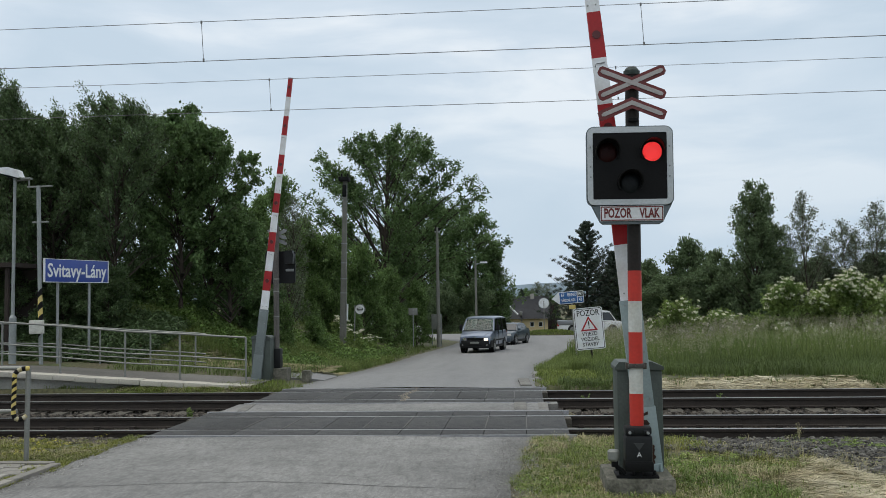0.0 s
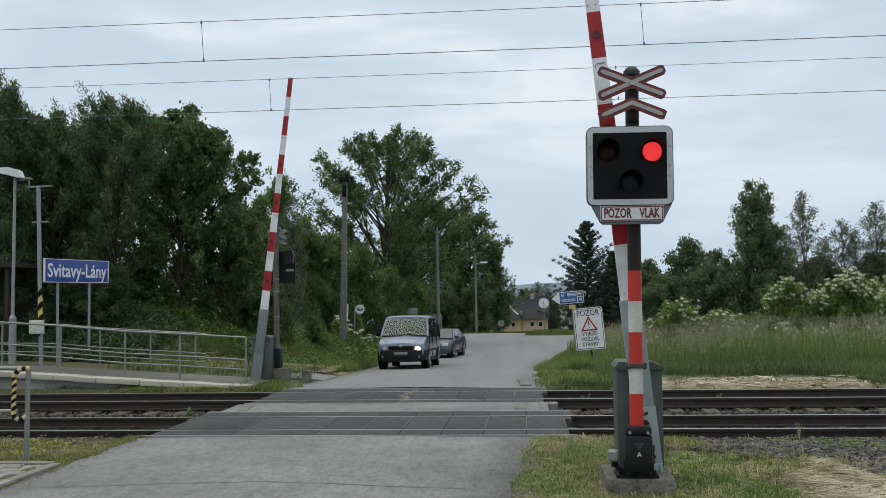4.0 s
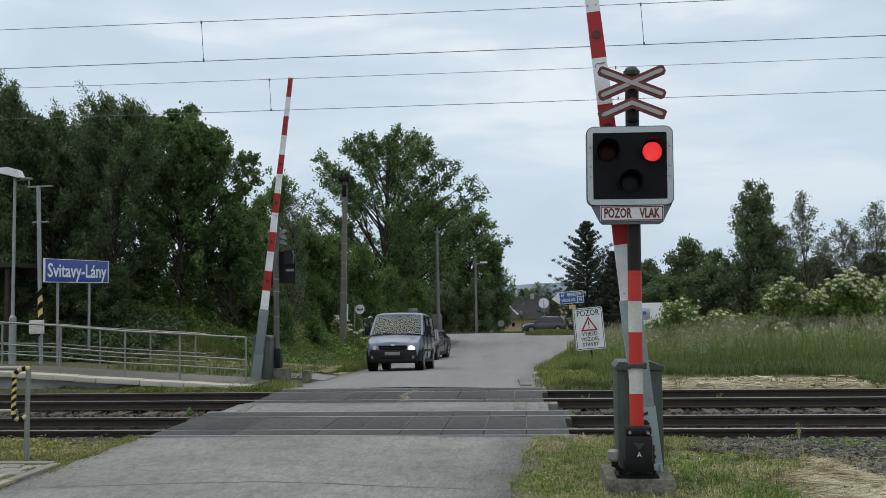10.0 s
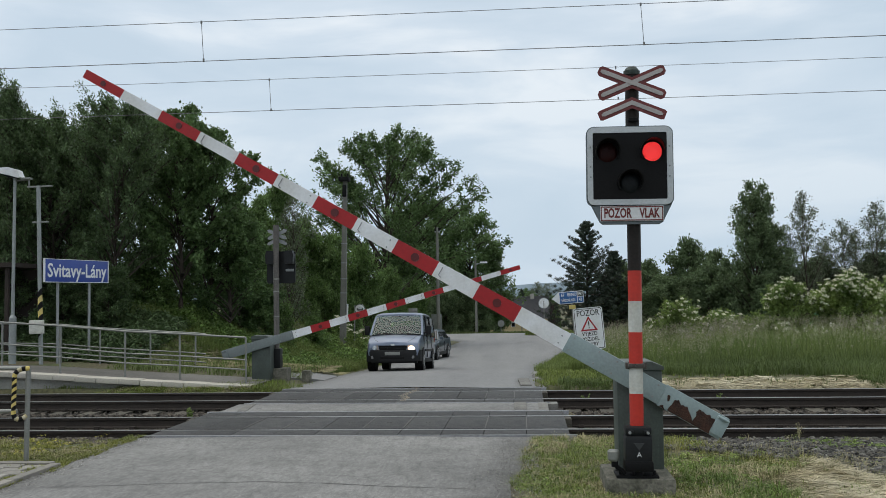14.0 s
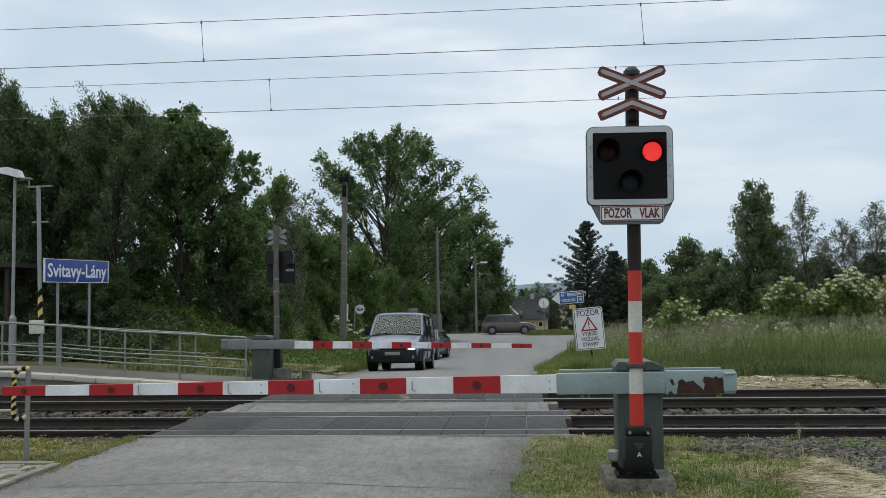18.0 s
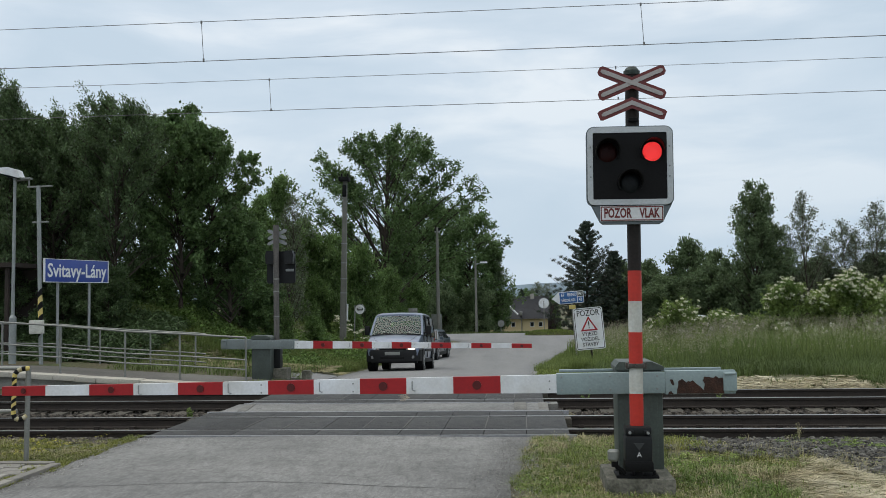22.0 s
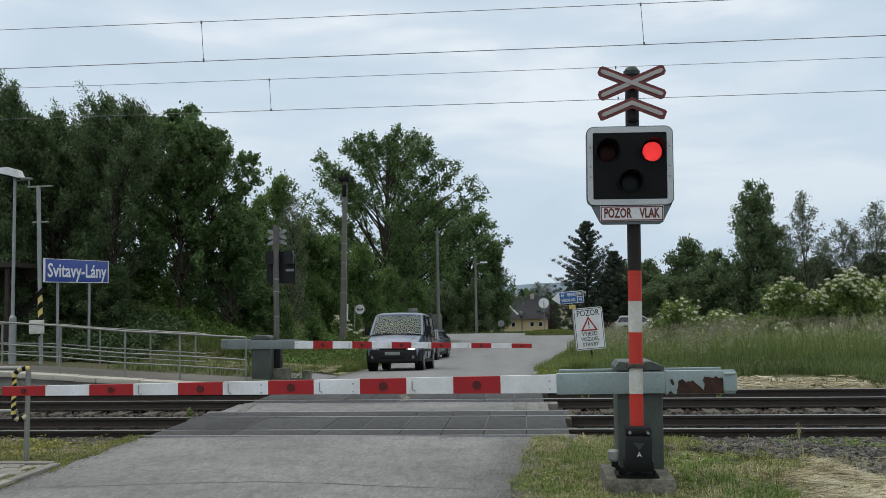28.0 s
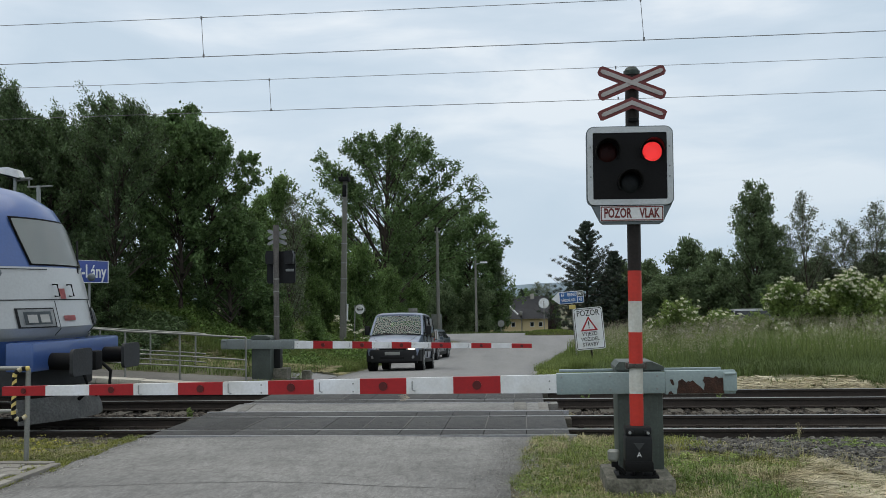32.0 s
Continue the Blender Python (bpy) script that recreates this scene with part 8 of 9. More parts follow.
# waiting van with its headlamp on
def clear_glass(name, tint, sheen=0.05):
    """A pane: see-through, with the sheen of glass that grows towards grazing views."""
    m = bpy.data.materials.new(name)
    m.use_nodes = True
    n, l = m.node_tree.nodes, m.node_tree.links
    n.remove(n["Principled BSDF"])
    tr, gl, lw, mx = n.new("ShaderNodeBsdfTransparent"), n.new("ShaderNodeBsdfGlossy"), n.new("ShaderNodeLayerWeight"), n.new("ShaderNodeMixShader")
    tr.inputs["Color"].default_value = (*tint, 1)
    gl.inputs["Roughness"].default_value = 0.03
    lw.inputs["Blend"].default_value = 0.5
    power, scale = n.new("ShaderNodeMath"), n.new("ShaderNodeMath")
    power.operation, scale.operation = "POWER", "MULTIPLY_ADD"
    power.inputs[1].default_value = 4.0
    scale.inputs[1].default_value, scale.inputs[2].default_value = 0.8, sheen
    l.new(lw.outputs["Facing"], power.inputs[0])
    l.new(power.outputs[0], scale.inputs[0])
    l.new(scale.outputs[0], mx.inputs[0])
    l.new(tr.outputs[0], mx.inputs[1])
    l.new(gl.outputs[0], mx.inputs[2])
    l.new(mx.outputs[0], n["Material Output"].inputs["Surface"])
    return m


M_PANE = clear_glass("van_windscreen_glass", (0.64, 0.77, 0.75), 0.05)
M_PANE_DARK = clear_glass("tinted_van_side_glass", (0.16, 0.18, 0.18), 0.02)
M_TRIM = material("grey_cabin_trim", (0.07, 0.073, 0.078), 0.8, 0.15, 4.0, 40.0, 0.1)
M_SEAT = material("dark_seat_cloth", (0.035, 0.038, 0.045), 0.9, 0.2, 6.0, 60.0, 0.2)
M_CHROME = material("bright_trim", (0.62, 0.63, 0.64), 0.25, 0.05, 4.0, 40.0, 0.0, metal=0.9)
M_BUMPER = material("faded_black_bumper", (0.012, 0.0125, 0.0135), 0.65, 0.2, 4.0, 40.0, 0.08, spec=0.25)


def loft(bm, rings, close=True):
    """Skin over rings of equal length, capped at both ends."""
    vs = [[bm.verts.new(p) for p in ring] for ring in rings]
    n = len(vs[0])
    for a, b in zip(vs, vs[1:]):
        for i in range(n if close else n - 1):
            j = (i + 1) % n
            bm.faces.new((a[i], b[i], b[j], a[j]))
    if close:
        bm.faces.new(vs[0])
        bm.faces.new(vs[-1][::-1])


def panel_van(paint):
    t = thing("waiting_van", "blue-silver van waiting at the crossing, one headlamp lit", "van")
    w, belt = 0.965, 1.17
    # lower body from tail to nose: (x, top, half width, bottom)
    rows = [(-2.40, 0.98, 0.88, 0.42), (-2.36, belt, 0.94, 0.36), (-2.0, belt, w, 0.34), (0.9, belt, w, 0.34), (1.30, belt + 0.01, w, 0.34), (1.52, 1.18, 0.955, 0.34),
            (1.80, 1.12, 0.945, 0.36), (2.08, 1.03, 0.925, 0.38), (2.24, 0.955, 0.90, 0.40), (2.31, 0.90, 0.875, 0.42), (2.33, 0.80, 0.86, 0.44)]
    bm = B()
    rings = []
    for x, zt, k, zb in rows:
        half = [(0.0, zb), (0.82 * k, zb), (0.96 * k, zb + 0.06), (k, zb + (zt - zb) * 0.40), (0.99 * k, zb + (zt - zb) * 0.72), (0.955 * k, zt - 0.035), (0.88 * k, zt - 0.004), (0.0, zt + 0.035)]
        rings.append([(x, y, z) for y, z in half] + [(x, -y, z) for y, z in half[-2:0:-1]])
    loft(bm, rings)
    body = part("body", bm, paint, t, "blue-silver painted lower body")
    # raised press line down the middle of the bonnet, and its shut line
    for s in (-1, 1):
        bm = B()
        limb(bm, [(1.50, s * 0.80, 1.19), (1.90, s * 0.74, 1.105), (2.20, s * 0.63, 1.0), (2.30, s * 0.52, 0.945)], 0.005, 0.005, 6)
        part("bonnet_seam", bm, M_BLACK_PLASTIC, body, "dark bonnet shut line")
    # roof shell
    bm = B()
    rings = []
    for x, zt, k in ((-2.34, 1.84, 0.80), (-2.30, 1.92, 0.83), (-1.6, 1.975, 0.845), (-0.4, 1.985, 0.85), (0.5, 1.97, 0.85), (0.80, 1.94, 0.84), (0.90, 1.895, 0.82)):
        half = [(k, zt - 0.14), (k, zt - 0.09), (0.93 * k, zt - 0.03), (0.7 * k, zt - 0.005), (0.0, zt + 0.01)]
        inner = [(0.0, zt - 0.05), (0.9 * k, zt - 0.10)]
        rings.append([(x, y, z) for y, z in half] + [(x, -y, z) for y, z in half[-2::-1]] + [(x, -y, z) for y, z in inner[::-1]] + [(x, y, z) for y, z in inner[1:]])
    loft(bm, rings)
    part("roof", bm, paint, t, "blue-silver roof")
    # pillars
    for s in (-1, 1):
        for name, a, b, r in (("windscreen_pillar", (1.52, s * 0.925, 1.15), (0.88, s * 0.81, 1.83), 0.042), ("door_pillar", (0.32, s * 0.945, 1.12), (0.22, s * 0.835, 1.85), 0.034),
                              ("rear_pillar", (-0.95, s * 0.945, 1.12), (-0.95, s * 0.835, 1.86), 0.036), ("corner_pillar", (-2.30, s * 0.92, 1.12), (-2.27, s * 0.81, 1.82), 0.05)):
            bm = B()
            limb(bm, [a, lerp3(a, b, 0.5) + Vector((0, s * 0.012, 0)), b], r, r, 8)
            part(name, bm, paint if "screen" in name else M_BUMPER, t)
        for a0, a1, b0, b1, nm, mt in ((1.40, 0.36, 0.80, 0.26, "side_window", M_PANE_DARK), (0.28, -0.90, 0.18, -0.90, "side_window", M_PANE_DARK), (-1.0, -2.24, -1.0, -2.22, "side_window", M_PANE_DARK)):
            bm = B()
            quad_panel(bm, [(a0, s * 0.945, 1.17), (a1, s * 0.945, 1.17), (b1, s * 0.842, 1.81), (b0, s * 0.842, 1.81)], 0.006)
            pane = part(nm, bm, mt, t, "dark side window")
            pane.visible_shadow = False
        # rub strip, door seams, handle, sill
        bm = B()
        box(bm, -1.05, 1.02, s * 0.955, s * 0.985, 0.62, 0.70, 0.008)
        part("side_moulding", bm, M_BUMPER, t, "black rub strip")
        for x in (1.30, 0.30, -0.95):
            bm = B()
            box(bm, x - 0.006, x + 0.006, s * (w - 0.03), s * (w + 0.003), 0.42, 1.13)
            part("door_seam", bm, M_BLACK_PLASTIC, t)
        bm = B()
        box(bm, 0.38, 0.54, s * 0.95, s * 0.985, 0.98, 1.02, 0.006)
        part("door_handle", bm, M_BUMPER, t, "black door handle")
        bm = B()
        box(bm, -1.0, 1.05, s * 0.86, s * 0.965, 0.26, 0.38, 0.02)
        part("sill", bm, M_BUMPER, t, "black sill")
        # mirror on an arm
        bm = B()
        box(bm, 1.08, 1.20, s * 1.02, s * 1.20, 1.18, 1.50, 0.045)
        rod(bm, (1.16, s * 0.93, 1.24), (1.15, s * 1.05, 1.27), 0.035, n=8)
        mir = part("mirror", bm, M_BUMPER, t, "large black mirror")
        bm = B()
        box(bm, 1.07, 1.082, s * 1.045, s * 1.175, 1.22, 1.46, 0.01)
        part("mirror_glass", bm, M_RIM, mir)
    # windscreen, scuttle and wipers
    bm = B()
    quad_panel(bm, [(1.51, -0.89, 1.19), (1.51, 0.89, 1.19), (0.91, 0.78, 1.845), (0.91, -0.78, 1.845)], 0.006)
    pane = part("windscreen", bm, M_PANE, t, "large raked windscreen")
    pane.visible_shadow = False
    bm = B()
    ring_plate(bm, [(-0.93, -0.36), (0.93, -0.36), (0.82, 0.56), (-0.82, 0.56)], [(-0.87, -0.30), (0.87, -0.30), (0.765, 0.50), (-0.765, 0.50)], 0.012, pose(1.232, 0, 1.446) @ pose(0, 0, 0, 0, -42.6, 0) @ pose(0, 0, 0, 0, 0, 90))
    part("windscreen_seal", bm, M_BLACK_PLASTIC, t, "black rubber seal")
    bm = B()
    box(bm, 1.44, 1.62, -0.86, 0.86, 1.15, 1.205, 0.02)
    part("scuttle", bm, M_BUMPER, t, "black scuttle panel")
    for y0, y1 in ((0.62, -0.02), (-0.05, -0.70)):
        bm = B()
        limb(bm, [(1.575, y0, 1.20), (1.54, (y0 + y1) / 2, 1.235), (1.52, y1, 1.235)], 0.013, 0.009, 6)
        part("wiper", bm, M_BLACK, t, "black wiper")
    # rear door window
    bm = B()
    quad_panel(bm, [(-2.37, 0.78, 1.18), (-2.37, -0.78, 1.18), (-2.33, -0.70, 1.76), (-2.33, 0.70, 1.76)], 0.006)
    pane = part("rear_window", bm, M_PANE, t, "rear window")
    pane.visible_shadow = False
    for s in (-1, 1):
        bm = B()
        box(bm, -2.41, -2.35, s * 0.80, s * 0.93, 0.80, 1.22, 0.02)
        part("tail_lamp", bm, M_TAIL, t, "red tail lamp")
    # cabin fittings seen through the glass
    bm = B()
    box(bm, 0.98, 1.46, -0.84, 0.84, 0.96, 1.17, 0.06)
    box(bm, 1.00, 1.16, 0.20, 0.62, 1.12, 1.24, 0.04)
    part("dashboard", bm, M_TRIM, t, "grey dashboard")
    bm = B()
    n = 16
    wheel_at = pose(0.86, 0.42, 1.18, 0, 62, 0)
    limb(bm, [wheel_at @ Vector((0.20 * math.cos(6.2832 * k / n), 0.20 * math.sin(6.2832 * k / n), 0)) for k in range(n + 1)], 0.016, 0.016, 6)
    limb(bm, [wheel_at @ Vector((0, 0, 0.0)), wheel_at @ Vector((0, 0, 0.28))], 0.03, 0.03, 6)
    part("steering_wheel", bm, M_SEAT, t, "dark steering wheel")
    for x, ys in ((0.36, (0.45, -0.12, -0.58)), (-0.70, (0.50, 0.0, -0.50)), (-1.65, (0.50, 0.0, -0.50))):
        for y in ys:
            bm = B()
            prism(bm, [(-0.10, 0.62), (0.02, 0.62), (-0.06, 1.30), (-0.17, 1.30)], 0.44, pose(x, y, 0))
            box(bm, x - 0.08, x + 0.42, y - 0.22, y + 0.22, 0.58, 0.72, 0.05)
            seat = part("seat", bm, M_SEAT, t, "dark cloth seat")
            bm = B()
            box(bm, x - 0.20, x - 0.11, y - 0.13, y + 0.13, 1.33, 1.53, 0.035)
            part("headrest", bm, M_SEAT, seat)
    bm = B()
    box(bm, -2.2, 1.3, -0.86, 0.86, 0.40, 0.45)
    part("cabin_floor", bm, M_TRIM, t)
    bm = B()
    box(bm, 0.86, 0.90, -0.10, 0.10, 1.68, 1.75, 0.012)
    part("inner_mirror", bm, M_SEAT, t, "rear-view mirror")
    # nose: grille, badge, headlamps, bumper
    bm = B()
    prism(bm, [(-0.46, 0.67), (0.46, 0.67), (0.50, 0.795), (0.42, 0.82), (-0.42, 0.82), (-0.50, 0.795)], 0.06, pose(2.32, 0, 0, 0, 0, 90))
    grille = part("grille", bm, M_BLACK, t, "dark grille")
    for z in (0.71, 0.757):
        bm = B()
        box(bm, 2.345, 2.362, -0.47, 0.47, z - 0.010, z + 0.010, 0.004)
        part("grille_bar", bm, M_BUMPER, grille)
    bm = B()
    box(bm, 2.33, 2.36, -0.50, 0.50, 0.813, 0.85, 0.012)
    part("grille_trim", bm, paint, grille, "painted bar over the grille")
    bm = B()
    rod(bm, (2.345, 0, 0.84), (2.366, 0, 0.84), 0.05, n=16)
    bmesh.ops.scale(bm, vec=(1, 1.7, 0.75), space=Matrix.Translation((0, 0, -0.84)), verts=bm.verts)
    part("badge", bm, M_CHROME, t, "plain oval badge")
    for s in (-1, 1):
        bm = B()
        out = [(0.50, 0.665), (0.86, 0.67), (0.895, 0.72), (0.90, 0.87), (0.78, 0.87), (0.52, 0.82)]
        f = [bm.verts.new((2.345 - 0.32 * max(0, y - 0.5) ** 1.3, s * y, z)) for y, z in out]
        b = [bm.verts.new((2.14 - 0.34 * max(0, y - 0.5), s * y * 0.985, z)) for y, z in out]
        bm.faces.new(f), bm.faces.new(b[::-1])
        for i in range(len(out)):
            k = (i + 1) % len(out)
            bm.faces.new((f[k], f[i], b[i], b[k]))
        lamp = part("headlamp", bm, M_HEAD_WARM, t, "large clear headlamp")
        bm = B()
        rod(bm, (2.27, s * 0.64, 0.745), (2.335, s * 0.64, 0.745), 0.072, n=18)
        part("reflector", bm, M_CHROME, lamp, "bright reflector bowl")
        bm = B()
        rod(bm, (2.20, s * 0.80, 0.76), (2.288, s * 0.80, 0.76), 0.075, n=16)
        part("indicator", bm, M_AMBER, lamp, "amber indicator")
    bm = B()
    bmesh.ops.create_uvsphere(bm, u_segments=16, v_segments=8, radius=0.095, matrix=pose(2.345, 0.65, 0.725) @ Matrix.Diagonal((0.35, 1.15, 0.85, 1)))
    part("lit_headlamp", bm, M_BEAM, t, "glowing headlamp")
    bm = B()
    rings = []
    for x0, y in ((2.02, -0.975), (2.24, -0.93), (2.40, -0.72), (2.44, -0.3), (2.44, 0.3), (2.40, 0.72), (2.24, 0.93), (2.02, 0.975)):
        q = Vector((x0, y, 0)).normalized() * 0.10
        rings.append([(x0, y, 0.30), (x0, y, 0.44), (x0 + 0.01, y, 0.60), (x0 - 0.02, y, 0.675), (x0 - q.x * 1.5 - 0.08, y - q.y, 0.675), (x0 - q.x * 1.5 - 0.08, y - q.y, 0.30)])
    loft(bm, rings)
    bump = part("front_bumper", bm, M_BUMPER, t, "deep dark bumper")
    bm = B()
    box(bm, 2.43, 2.446, -0.42, 0.42, 0.37, 0.45, 0.01)
    part("air_slot", bm, M_BLACK, bump, "dark air slot")
    bm = B()
    box(bm, 2.443, 2.456, -0.26, 0.26, 0.50, 0.61, 0.004)
    part("plate_bar", bm, M_GALV, t, "plain grey plate")
    for s in (-1, 1):
        bm = B()
        rod(bm, (2.35, s * 0.70, 0.44), (2.405, s * 0.70, 0.44), 0.055, n=14)
        part("fog_lamp", bm, M_HEAD_DARK, bump, "small fog lamp")
    bm = B()
    box(bm, -2.46, -2.30, -0.92, 0.92, 0.34, 0.56, 0.05)
    part("rear_bumper", bm, M_BUMPER, t, "dark rear bumper")
    bm = B()
    box(bm, -2.2, 2.1, -0.80, 0.80, 0.24, 0.36)
    part("underbody", bm, M_BLACK_PLASTIC, t)
    # wheels in dark arches
    for x in (1.52, -1.42):
        for s in (-1, 1):
            bm = B()
            rod(bm, (x, s * 0.70, 0.36), (x, s * 0.972, 0.36), 0.395, n=26)
            part("wheel_arch", bm, M_BLACK, t, "dark wheel arch")
            bm = B()
            rod(bm, (0, s * -0.20, 0), (0, s * -0.02, 0), 0.325, n=26)
            rod(bm, (0, s * -0.02, 0), (0, s * 0.012, 0), 0.325, 0.30, n=26)
            wh = part("wheel", bm, M_TYRE, t, "tyre")
            wh.location = (x, s * 0.97, 0.325)
            bm = B()
            rod(bm, (0, s * 0.002, 0), (0, s * 0.020, 0), 0.205, 0.19, n=22)
            rod(bm, (0, s * 0.015, 0), (0, s * 0.040, 0), 0.06, 0.05, n=12)
            for k in range(6):
                a = 6.2832 * k / 6
                rod(bm, (0.12 * math.cos(a), s * 0.018, 0.12 * math.sin(a)), (0.12 * math.cos(a), s * 0.026, 0.12 * math.sin(a)), 0.025, n=6)
            part("rim", bm, M_RIM, wh, "grey steel rim")
    return t


van = panel_van(PAINT["blue_silver"])
for ob in van.children:
    if ob.name.split(".")[0] == "wheel":
        ob.location.y *= 0.955
    else:
        for piece in (ob, *ob.children):
            piece.data.transform(Matrix.Diagonal((1, 0.955, 1.0, 1)))

dark_car = vehicle("waiting_car", "dark blue car waiting behind the van", "car", PAINT["dark_blue"], 4.3, 1.68, 1.37, 0.44, 0.12, -0.62, -0.90, 0.86, 0.92, 0.98)

# traffic on the main road: (thing, lane, speed, rows of (seconds, share along the sight line as a centre mark))
RIGHT, LEFT = 82.6, 86.5


def big_van():
    t = vehicle("delivery_van", "tall white delivery van with a blue mark", "van", PAINT["white"], 5.75, 1.95, 2.55, 0.78, 0.40, -0.965, -0.985, 1.12, 1.25, 1.3, wheel=0.35, axles=(0.33, -0.27), posts=(0.25,), side_glass=False, trim=M_BLACK_PLASTIC, glass_top=0.58)
    bm = B()
    box(bm, -2.2, -1.3, -0.99, -0.955, 1.15, 2.1, 0.004)
    part("side_panel", bm, PAINT["silver"], t, "pale panel")
    bm = B()
    box(bm, -1.92, -1.62, -1.0, -0.97, 1.58, 1.86, 0.02)
    part("blue_mark", bm, M_BLUE_ROAD, t, "blue square mark")
    return t


def truck():
    t = vehicle("pickup_truck", "white pickup truck with an open load bed", "truck", PAINT["white"], 5.9, 1.95, 1.95, 0.72, 0.52, 0.16, 0.12, 1.05, 1.10, 0.95, wheel=0.36, axles=(0.30, -0.28), posts=(0.6,), trim=M_BLACK_PLASTIC)
    bm = B()
    box(bm, -2.9, 0.2, -0.97, 0.97, 0.75, 1.15, 0.02)
    part("load_bed", bm, PAINT["grey"], t, "grey dropside load bed")
    return t


# marks along the main road's sight line: metres = (mark - 931.5) * 0.0497 in the nearer lane
TRAFFIC = [
    (truck, RIGHT, ((0.0, 1046), (0.3, 1122))),
    (lambda: wagon("white", "white estate car driving on the main road"), RIGHT, ((0.9, 922), (1.2, 972), (1.5, 1022), (1.8, 1074), (2.1, 1126))),
    (lambda: hatch("dark", "dark car driving on the main road"), RIGHT, ((2.4, 972), (2.7, 1014), (3.0, 1068), (3.2, 1108))),
    (lambda: wagon("silver", "silver estate car driving on the main road"), RIGHT, ((5.5, 981), (5.8, 1030), (6.1, 1086))),
    (lambda: wagon("silver", "silver estate car driving on the main road"), LEFT, ((7.0, 1042), (7.2, 994), (7.4, 946), (7.6, 896), (7.8, 850))),
    (big_van, RIGHT, ((7.8, 768), (8.0, 806), (8.4, 880), (8.8, 957), (9.2, 1033), (9.6, 1108), (10.0, 1172), (10.6, 1270), (11.0, 1322))),
    (lambda: suv("white", "white off-road car driving on the main road"), LEFT, ((8.4, 1038), (8.6, 988), (8.8, 940), (9.0, 891), (9.2, 842), (9.4, 795))),
    (lambda: hatch("dark", "dark hatchback driving on the main road"), LEFT, ((9.8, 1010), (10.0, 964), (10.2, 914), (10.4, 867), (10.6, 818))),
    (lambda: hatch("green", "bright green hatchback driving on the main road"), RIGHT, ((11.0, 797), (11.5, 908), (12.0, 1015))),
    (lambda: hatch("slate", "dark grey hatchback driving on the main road"), LEFT, ((11.4, 1022), (11.6, 972), (11.8, 920), (12.0, 871), (12.2, 821))),
    (lambda: suv("brown", "brown off-road car driving on the main road"), LEFT, ((16.5, 838), (16.8, 766))),
    (lambda: suv("brown", "dark brown car driving on the main road"), RIGHT, ((17.4, 757), (17.7, 829), (18.0, 901), (18.2, 953), (18.4, 1003), (18.8, 1102))),
    (lambda: mpv("white", "white small van-shaped car on the main road"), RIGHT, ((18.8, 807), (19.0, 854), (19.2, 902), (19.4, 950), (19.8, 1046), (20.2, 1140))),
    (lambda: sedan("white", "white saloon car driving on the main road"), RIGHT, ((20.2, 806), (20.4, 851), (20.8, 948), (21.2, 1046), (21.5, 1118))),
    (lambda: suv("silver", "silver off-road car driving on the main road"), RIGHT, ((23.0, 786), (23.2, 836), (23.4, 890), (23.6, 940), (24.0, 1046), (24.2, 1097))),
    (lambda: suv("white", "white off-road car driving on the main road"), RIGHT, ((25.0, 760), (25.5, 874), (25.8, 944))),
    (lambda: wagon("silver", "silver estate car driving on the main road"), RIGHT, ((27.5, 1010), (27.8, 1083), (28.0, 1132))),
    (lambda: big_mpv("silver", "silver passenger van driving on the main road"), RIGHT, ((29.9, 796), (30.1, 845), (30.4, 922), (30.8, 1030), (31.2, 1138))),
]


